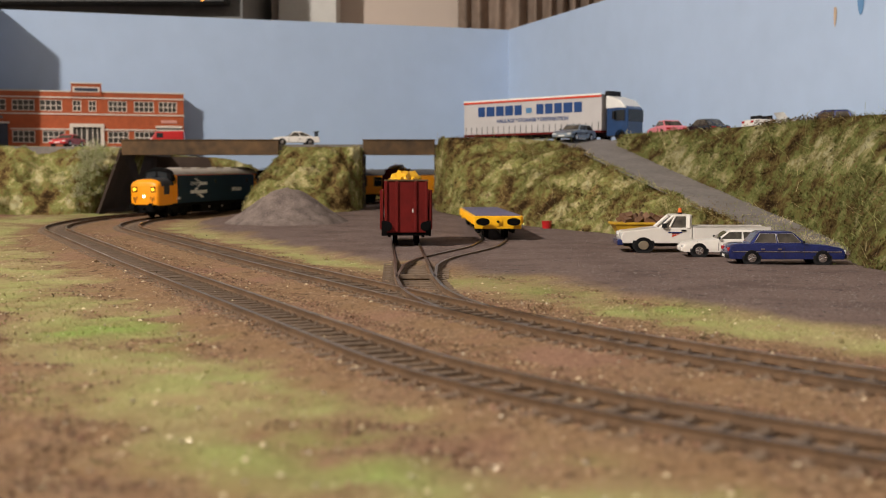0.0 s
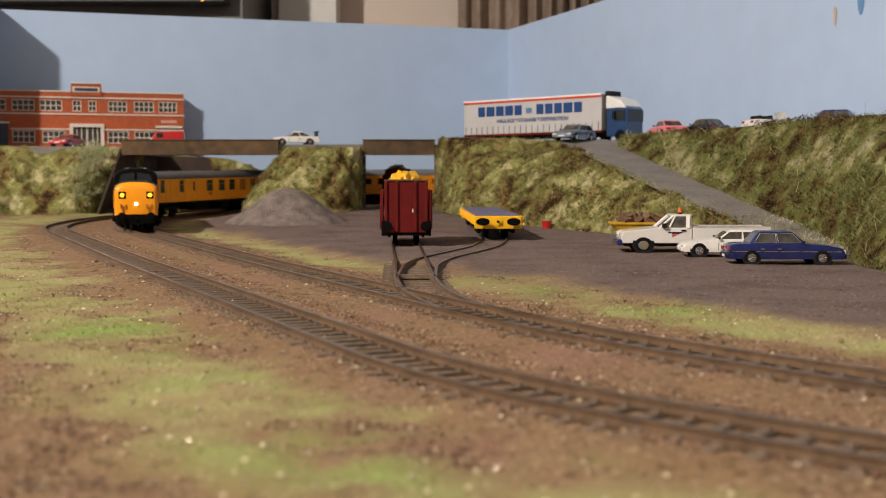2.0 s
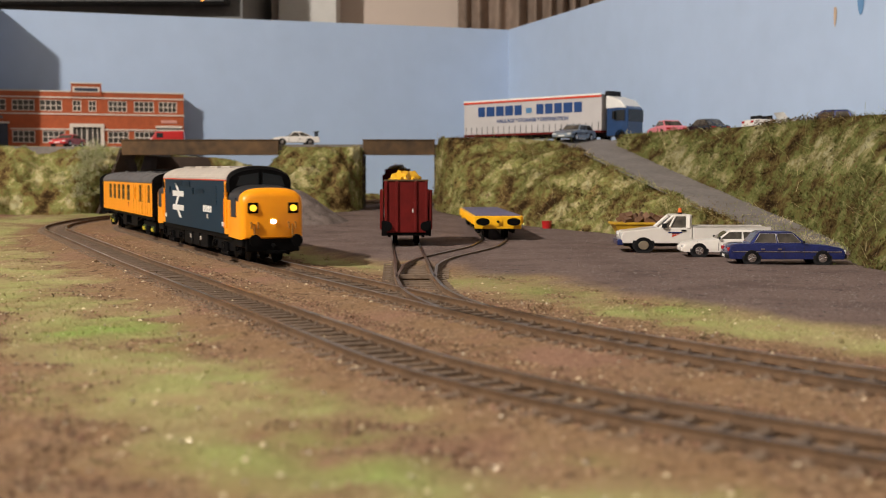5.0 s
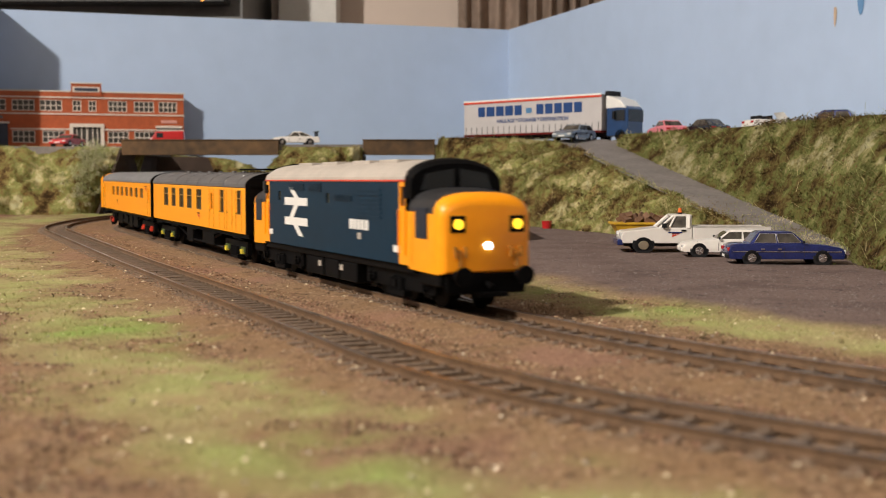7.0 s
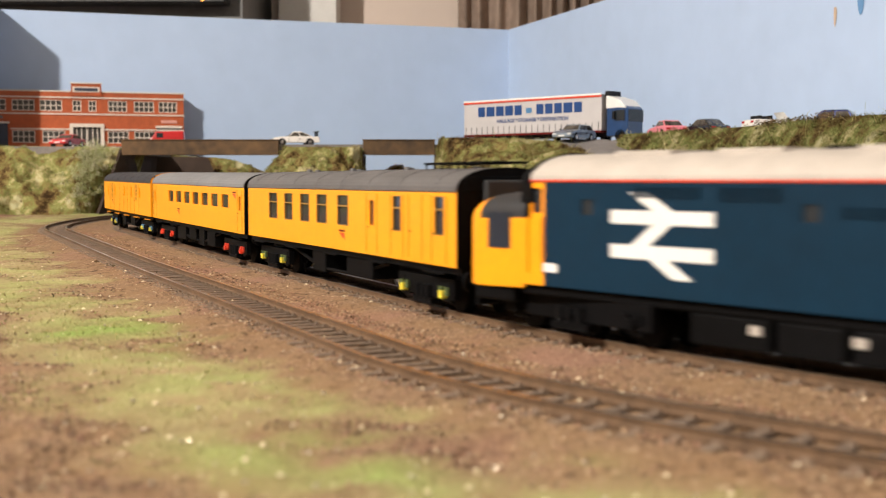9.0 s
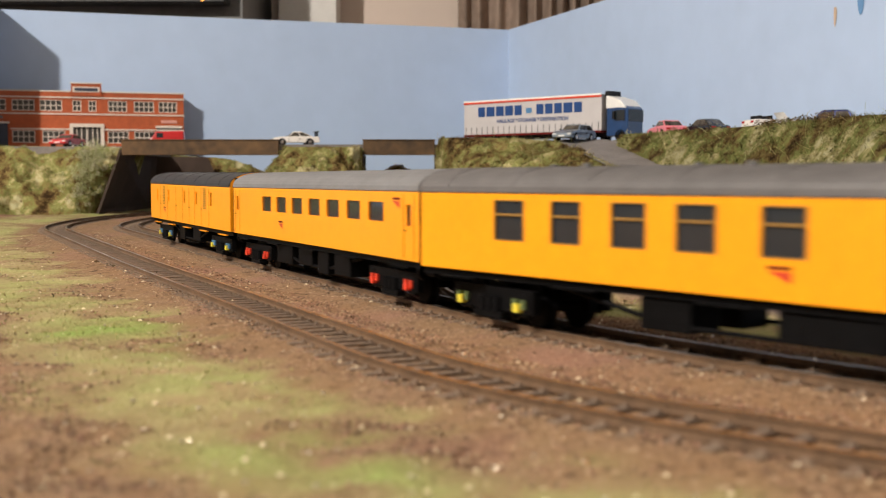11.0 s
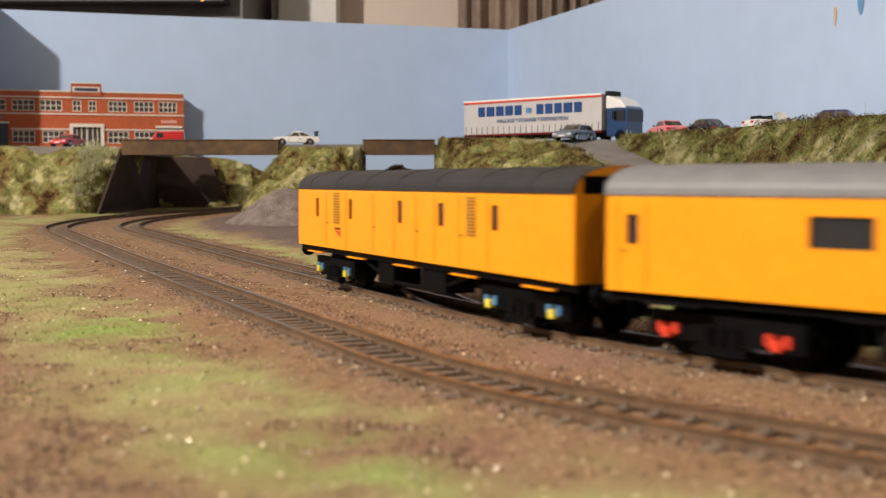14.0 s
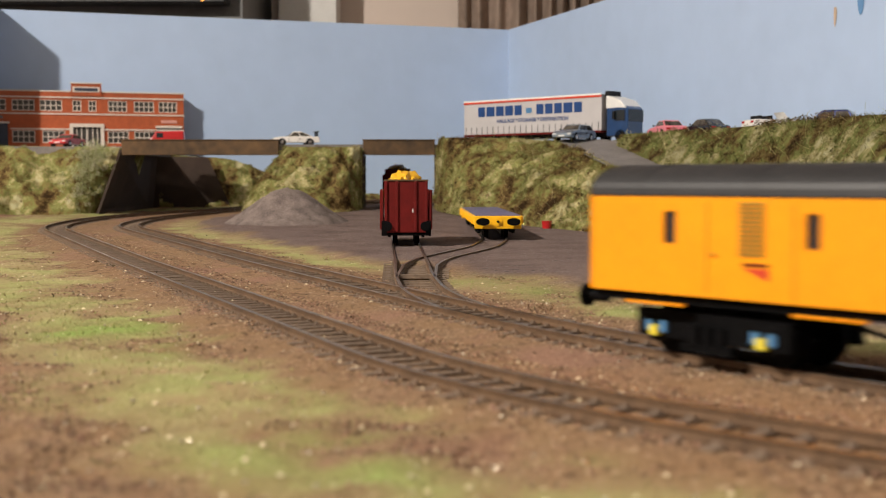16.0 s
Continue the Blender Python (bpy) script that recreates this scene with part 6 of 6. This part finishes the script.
# stains on the right board
for u, z, ru, rz_, col, nm in ((0.8210, 0.203, 0.0042, 0.0085, (0.12, 0.27, 0.50), "blue"), (0.7850, 0.197, 0.0028, 0.0090, (0.55, 0.42, 0.32), "tan")):
    c = CORNER + ALONG_RIGHT * u
    bm = bmesh.new()
    ring = []
    for k in range(28):
        a = 2 * math.pi * k / 28
        r = 1 + 0.12 * math.sin(a * 3)
        q = c + ALONG_RIGHT * (ru * r * math.cos(a) * (0.6 if math.cos(a) < 0 and nm == "tan" else 1)) - OUT_RIGHT * 0.0006
        ring.append(bm.verts.new((q.x, q.y, z + rz_ * r * math.copysign(abs(math.sin(a)) ** 0.7, math.sin(a)))))
    bm.faces.new(ring)
    tagged(finish("paint_stain", bm, mat(nm + "_stain", col, 0.6)), nm + " paint stain on the sky-blue backdrop board", "stain")

# the lamp's glass shade in the room, and a copy at the added fill lamp
bm = bmesh.new()
cyl(bm, (0, 0, 0), (0, 0, 0.012), 0.10, n=40)
LAMPBODY = thing("ceiling_lamp", "round white lamp body on the ceiling, out of view", "lamp", "", pose(LAMP_AT.x, LAMP_AT.y, 1.538))
part("base", bm, M_CEIL, LAMPBODY)
copy_thing(LAMPBODY, pose(FILL_AT.x, FILL_AT.y, 1.538))


# ---- grass, foliage and scatter ----
def blades(name, places, label, mats, hmin, hmax, width, seed, lean=0.6, droop=0.4):
    """Many bent blades in one mesh: places are (point, normal, weight)."""
    rng = random.Random(seed)
    verts, faces, mi = [], [], []
    for p, n, k in places:
        h = rng.uniform(hmin, hmax) * k
        a = rng.uniform(0, 2 * math.pi)
        side = Vector((math.cos(a), math.sin(a), 0)) * width * rng.uniform(0.6, 1.3) * 0.5
        ln = Vector((rng.gauss(0, lean), rng.gauss(0, lean), 0))
        d = (n + ln).normalized()
        b = p + d * h * 0.6
        c = b + (d + Vector((ln.x, ln.y, -droop))).normalized() * h * 0.5
        i = len(verts)
        verts += [tuple(p - side), tuple(p + side), tuple(b + side * 0.8), tuple(b - side * 0.8), tuple(c)]
        faces += [(i, i + 1, i + 2, i + 3), (i + 3, i + 2, i + 4)]
        f = (noise.fractal(p * 22, 0.9, 2, 3) * 0.95 + 0.5) * len(mats) + rng.gauss(0, 0.6)
        m = min(max(int(f), 0), len(mats) - 1)
        mi += [m, m]
    me = bpy.data.meshes.new(name)
    me.from_pydata(verts, [], faces)
    for m in mats:
        me.materials.append(m)
    me.polygons.foreach_set("material_index", mi)
    return tagged(new(name, me), label, "grass", kind="stuff")


def leafmat(name, col):
    return mat(name, col, 0.8, var=0.3, scale=60, spec=0.15)


G = [leafmat("grass_fibre_olive", (0.33, 0.28, 0.11)), leafmat("grass_fibre_green", (0.27, 0.29, 0.085)), leafmat("grass_fibre_straw", (0.52, 0.43, 0.23)),
     leafmat("grass_fibre_pale", (0.45, 0.46, 0.20)), leafmat("grass_fibre_brown", (0.28, 0.18, 0.075))]


def sample_mesh(ob, count, seed, keep=None):
    r = random.Random(seed)
    me = ob.data
    tot, cum = 0.0, []
    for p in me.polygons:
        tot += p.area
        cum.append(tot)
    out = []
    cum = np.array(cum)
    for k in range(count):
        i = int(np.searchsorted(cum, r.random() * tot))
        p = me.polygons[min(i, len(cum) - 1)]
        v = [me.vertices[j].co for j in p.vertices]
        a, b = r.random(), r.random()
        q = v[0].lerp(v[1], a).lerp(v[3].lerp(v[2], a), b)
        n = p.normal.copy()
        if n.z < 0:
            n = -n
        if keep is None or keep(q):
            out.append((q, n))
    return out


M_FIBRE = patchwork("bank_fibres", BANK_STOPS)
# darkened fibres for the right hillside, shade put into the colour
M_FIBRE_SHADED = patchwork("bank_fibres_shaded", SHADED_BANK_STOPS)
M_MEADOW = patchwork("meadow_fibres", MEADOW_STOPS, 20.0)
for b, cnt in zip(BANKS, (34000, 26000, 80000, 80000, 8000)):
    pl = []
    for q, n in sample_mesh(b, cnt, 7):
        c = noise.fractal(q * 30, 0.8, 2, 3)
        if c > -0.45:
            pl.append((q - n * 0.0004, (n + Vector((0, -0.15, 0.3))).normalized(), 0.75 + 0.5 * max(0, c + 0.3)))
    blades("static_grass", pl, "olive and straw static grass on the embankment", [M_FIBRE_SHADED if b.name == "embankment_right" else M_FIBRE], 0.0020, 0.0046, 0.00032, 3, 0.8, 0.5)

# leafy clumps on the banks
def clumps(name, spots, label, mats, seed, leaf=0.0007):
    r = random.Random(seed)
    verts, faces, mi = [], [], []
    for q, n, rad in spots:
        f0 = (noise.fractal(q * 18, 0.9, 2, 3) * 1.0 + 0.5) * len(mats) + r.gauss(0, 0.8)
        m0 = min(max(int(f0), 0), len(mats) - 1)
        for k in range(int(44 * (rad / 0.004) ** 1.5)):
            d = Vector((r.gauss(0, 1), r.gauss(0, 1), r.gauss(0, 1))).normalized()
            c = q + n * rad * 0.3 + Vector((d.x, d.y, d.z * 0.75)) * rad * (0.4 + 0.6 * r.random())
            u = Vector((r.gauss(0, 1), r.gauss(0, 1), r.gauss(0, 1))).normalized()
            w = u.orthogonal().normalized()
            s = leaf * r.uniform(0.6, 1.5)
            i = len(verts)
            verts += [tuple(c - u * s), tuple(c + w * s * 0.6), tuple(c + u * s), tuple(c - w * s * 0.6)]
            faces.append((i, i + 1, i + 2, i + 3))
            mi.append(m0 if r.random() < 0.75 else r.randrange(len(mats)))
    me = bpy.data.meshes.new(name)
    me.from_pydata(verts, [], faces)
    for m in mats:
        me.materials.append(m)
    me.polygons.foreach_set("material_index", mi)
    return tagged(new(name, me), label, "foliage", kind="stuff")


F = [leafmat("foliage_olive", (0.184, 0.156, 0.058)), leafmat("foliage_green", (0.143, 0.156, 0.048)), leafmat("foliage_lime", (0.231, 0.245, 0.088)), leafmat("foliage_brown", (0.15, 0.088, 0.041)), leafmat("foliage_dark", (0.061, 0.051, 0.022))]
for b, cnt in zip(BANKS, (260, 200, 700, 620, 60)):
    r = random.Random(21)
    sp = [(q, n, r.uniform(0.0015, 0.0048)) for q, n in sample_mesh(b, cnt, 31)]
    clumps("foliage_clumps", sp, "olive and green foam scatter on the embankment", [M_FIBRE_SHADED if b.name == "embankment_right" else M_FIBRE], 9, 0.0006)
    sp = [(q, n, r.uniform(0.0008, 0.0026)) for q, n in sample_mesh(b, cnt, 37) if noise.fractal(q * 24, 0.9, 2, 3) > -0.05]
    clumps("leaf_scatter", sp, "dark brown leafy bits caught in the bank's grass", [F[4], F[3], F[3]], 10, 0.0006)

# pale lime scatter beside the first bridge
r = random.Random(4)
clumps("lichen_scatter", [(Vector((-0.412 + r.gauss(0, 0.010), 1.395 + r.gauss(0, 0.006), 0.074 + r.gauss(0, 0.006))) + Vector((-0.35, -0.05, -1)) * max(0, r.gauss(0.01, 0.025)), Vector((0, -0.5, 0.8)), r.uniform(0.003, 0.0065)) for k in range(260)],
       "pale lime scatter spilling down the bank", [leafmat("lichen_pale", (0.46, 0.47, 0.27)), leafmat("lichen_lime", (0.33, 0.37, 0.16)), leafmat("lichen_white", (0.56, 0.53, 0.38))], 3, 0.0005)

# short static grass on the flat, where the ground is grassed
pl = []
idx = np.where((GRASS > 0.15) & (Q[:, 0] > -0.45) & (Q[:, 0] < 0.33) & (Q[:, 1] > 0.10) & (Q[:, 1] < 1.35))[0]
rg = random.Random(8)
for i in idx:
    x, y = Q[i]
    if abs(x) > 0.40 * y + 0.03:
        continue
    for k in range(7 if y < 0.5 else 4):
        if rg.random() < GRASS[i]:
            pl.append((Vector((x + rg.uniform(-0.003, 0.003), y + rg.uniform(-0.003, 0.003), GZ[i] - 0.0003)), Vector((0, 0, 1)), 0.5 + 0.8 * rg.random()))
blades("static_grass", pl, "short green and straw static grass along the tracks", [M_MEADOW], 0.0008, 0.0020, 0.00035, 5, 1.0, 0.6)

# loose ballast grains and pale chips
def grains(name, count, label, mats, smin, smax, seed, keep, box_):
    r = random.Random(seed)
    verts, faces, mi = [], [], []
    x0, x1, y0, y1 = box_
    nx = len(XS)
    n = 0
    while n < count:
        y = y0 + (y1 - y0) * r.random()
        x = r.uniform(-0.40 * y - 0.02, 0.40 * y + 0.02)
        i = int((x - XS[0]) / 0.005)
        j = int(np.searchsorted(YS, y)) - 1
        k = j * nx + i
        n += 1
        if not keep(k):
            continue
        s = r.uniform(smin, smax)
        z = GZ[k]
        b = len(verts)
        for v in ((1, 0, 0), (-1, 0, 0), (0, 1, 0), (0, -1, 0), (0, 0, 1), (0, 0, -1)):
            verts.append((x + s * v[0] * r.uniform(0.6, 1.3), y + s * v[1] * r.uniform(0.6, 1.3), z + s * 0.7 * v[2] * r.uniform(0.6, 1.2)))
        for f in ((0, 2, 4), (2, 1, 4), (1, 3, 4), (3, 0, 4), (2, 0, 5), (1, 2, 5), (3, 1, 5), (0, 3, 5)):
            faces.append(tuple(b + q for q in f))
            mi.append(0)
        m = r.randrange(len(mats))
        mi[-8:] = [m] * 8
    me = bpy.data.meshes.new(name)
    me.from_pydata(verts, [], faces)
    for m in mats:
        me.materials.append(m)
    me.polygons.foreach_set("material_index", mi)
    return tagged(new(name, me), label, "ballast", kind="stuff")


E_ = [mat("earth_grain_tan", (0.40, 0.28, 0.17), 0.9, var=0.3), mat("earth_grain_brown", (0.24, 0.14, 0.078), 0.9, var=0.3), mat("earth_grain_dark", (0.10, 0.06, 0.035), 0.9, var=0.3), mat("earth_grain_red", (0.28, 0.155, 0.105), 0.9, var=0.3)]
grains("ballast_grains", 120000, "fine tan and brown ballast between the rails", E_, 0.0002, 0.0006, 2, lambda k: GRASS[k] < 0.35 and min(abs(DA[k]), abs(DB[k])) > 0.0110 and YARD[k] < 0.3, (0, 0, 0.12, 1.0))
grains("yard_grit", 26000, "fine grey grit on the yard", [mat("grit_grey", (0.20, 0.17, 0.155), 0.9), mat("grit_dark", (0.13, 0.105, 0.10), 0.9)], 0.0002, 0.0006, 6, lambda k: YARD[k] > 0.4, (0, 0, 0.4, 1.2))
grains("pale_chips", 2200, "scattered pale shiny chips on the ground", [mat("pale_chip", (0.85, 0.76, 0.60), 0.22, 0.8, var=0.1), mat("straw_chip", (0.80, 0.68, 0.46), 0.3)], 0.0003, 0.0008, 12, lambda k: GRASS[k] > 0.05 or YARD[k] < 0.5, (0, 0, 0.12, 1.0))

# ---- the left board, and fibres along the ramp's edges ----
pl = []
rr = random.Random(17)
for k in range(3600):
    u = rr.random() ** 0.8
    c = Vector((0.155 + 0.096 * u, 1.216 - 0.482 * u, 0.0795 - 0.0840 * u))
    e = rr.choice((-1, 1))
    pl.append((c + Vector((0.98, 0.195, 0)) * e * (0.029 - abs(rr.gauss(0, 0.0025))), Vector((-0.3 * e, -0.2, 1)).normalized(), rr.uniform(0.4, 1.2)))
for k in range(3000):
    u = 1 - abs(rr.gauss(0, 0.16))
    c = Vector((0.155 + 0.096 * u, 1.216 - 0.482 * u, 0.0795 - 0.0840 * u))
    pl.append((c + Vector((0.98, 0.195, 0)) * rr.uniform(-0.03, 0.03), Vector((0, -0.2, 1)).normalized(), rr.uniform(0.4, 1.3)))
for k in range(5000):
    pl.append((Vector((rr.uniform(0.195, 0.30), rr.gauss(0.715, 0.026), -0.0025)), Vector((0, -0.2, 1)).normalized(), rr.uniform(0.5, 1.6)))
blades("static_grass", pl, "straw and green fibres along the edges of the ramp", [M_MEADOW], 0.0010, 0.0034, 0.0005, 15, 0.8, 0.5)
# long loose straw fibres on the hillside
pl = [(q, (n + Vector((0, -0.3, 0.5))).normalized(), rr.uniform(0.6, 1.4)) for b in BANKS[2:4] for q, n in sample_mesh(b, 700, 91)]
blades("long_grass", pl, "long pale straw fibres standing out of the bank", [G[2], G[3], G[2]], 0.008, 0.016, 0.00035, 19, 0.8, 0.4)

# dark scrub on the hill's crest, and dark tufts on the flat
r = random.Random(44)
sp = []
for k in range(90):
    u = r.random()
    c = Vector((0.262, 1.0, 0.089)).lerp(Vector((0.292, 0.885, 0.093)), u)
    sp.append((c + Vector((r.gauss(0, 0.004), r.gauss(0, 0.004), r.gauss(0, 0.0018) - 0.001)), Vector((0, -0.3, 0.9)), r.uniform(0.002, 0.0042)))
clumps("dark_scrub", sp, "dark brown twiggy scrub along the hill crest", [F[4], F[4], F[3]], 61, 0.0006)
sp = []
for x, y, n in ((0.0366, 0.430, 6), (0.070, 0.452, 3), (0.122, 0.420, 3), (0.142, 0.468, 3), (-0.197, 0.672, 3), (-0.180, 0.640, 3), (-0.020, 0.312, 2), (0.105, 0.452, 2), (0.024, 0.560, 2), (0.060, 0.500, 2), (-0.085, 0.42, 2)):
    for k in range(n):
        sp.append((Vector((x + r.gauss(0, 0.003), y + r.gauss(0, 0.003), rise(y) - 0.0022)), Vector((0, 0, 1)), r.uniform(0.0008, 0.0019)))
for k in range(150):
    y = r.uniform(0.30, 0.95)
    x = r.uniform(-0.36, 0.37) * y
    sp.append((Vector((x, y, rise(y) - 0.0026 + float(yard_lift(x, y)))), Vector((0, 0, 1)), r.uniform(0.0005, 0.0012)))
clumps("dark_tufts", sp, "small dark tufts scattered on the flat ground", [F[4], F[3]], 62, 0.0004)


# ---- how the train runs ----
WAY = [(0.0, 1.722), (2.0, 1.985), (4.0, 2.238), (6.4, 2.543), (7.0, 2.624), (8.0, 2.752), (9.0, 2.886), (11.0, 3.120), (12.5, 3.298), (14.5, 3.541), (16.0, 3.716)]


def travelled(t):
    """How far the locomotive's front has come along the inner line, by smooth steps."""
    for k in range(len(WAY) - 1):
        if t <= WAY[k + 1][0] + 1e-9:
            break
    t0, s0 = WAY[k]
    t1, s1 = WAY[k + 1]

    def slope(i):
        i0, i1 = max(i - 1, 0), min(i + 1, len(WAY) - 1)
        return (WAY[i1][1] - WAY[i0][1]) / (WAY[i1][0] - WAY[i0][0])
    u, d = (t - t0) / (t1 - t0), t1 - t0
    return (2 * u ** 3 - 3 * u ** 2 + 1) * s0 + (u ** 3 - 2 * u ** 2 + u) * d * slope(k) + (3 * u ** 2 - 2 * u ** 3) * s1 + (u ** 3 - u ** 2) * d * slope(k + 1)


def stand_on(path, s, base):
    """The pose of a vehicle whose two pivots, base apart, ride on the line, and the turns of its bogies."""
    a, b = path.at(s - base / 2), path.at(s + base / 2)
    d = b - a
    za, zb = rise(a.y), rise(b.y)
    head = math.degrees(math.atan2(d.y, d.x))
    tilt = -math.degrees(math.atan2(zb - za, d.length))
    m = (a + b) / 2
    turns = []
    for q in (s - base / 2, s + base / 2):
        w = path.way(q)
        turns.append((math.degrees(math.atan2(w.y, w.x)) - head + 180) % 360 - 180)
    return pose(m.x, m.y, (za + zb) / 2, 0, tilt, head), turns


def motions():
    for ob, bogs, back, base in ((LOCO, BOG_L, 0.119, 0.149), (COACH_0, BOG_0, 0.3755, 0.1865), (COACH_1, BOG_1, 0.640, 0.1865), (VAN, BOG_2, 0.8925, 0.1605)):
        rows, turns = [], ([], [])
        for k in range(65):
            t = k * 0.25
            m, tw = stand_on(PATH_B, travelled(t) - back, base)
            rows.append((t, m))
            for i in (0, 1):
                turns[i].append((t, pose((-1, 1)[i] * base / 2, 0, 0, 0, 0, tw[i])))
        walk(ob, rows)
        for i in (0, 1):
            walk(bogs[i], turns[i])


motions()
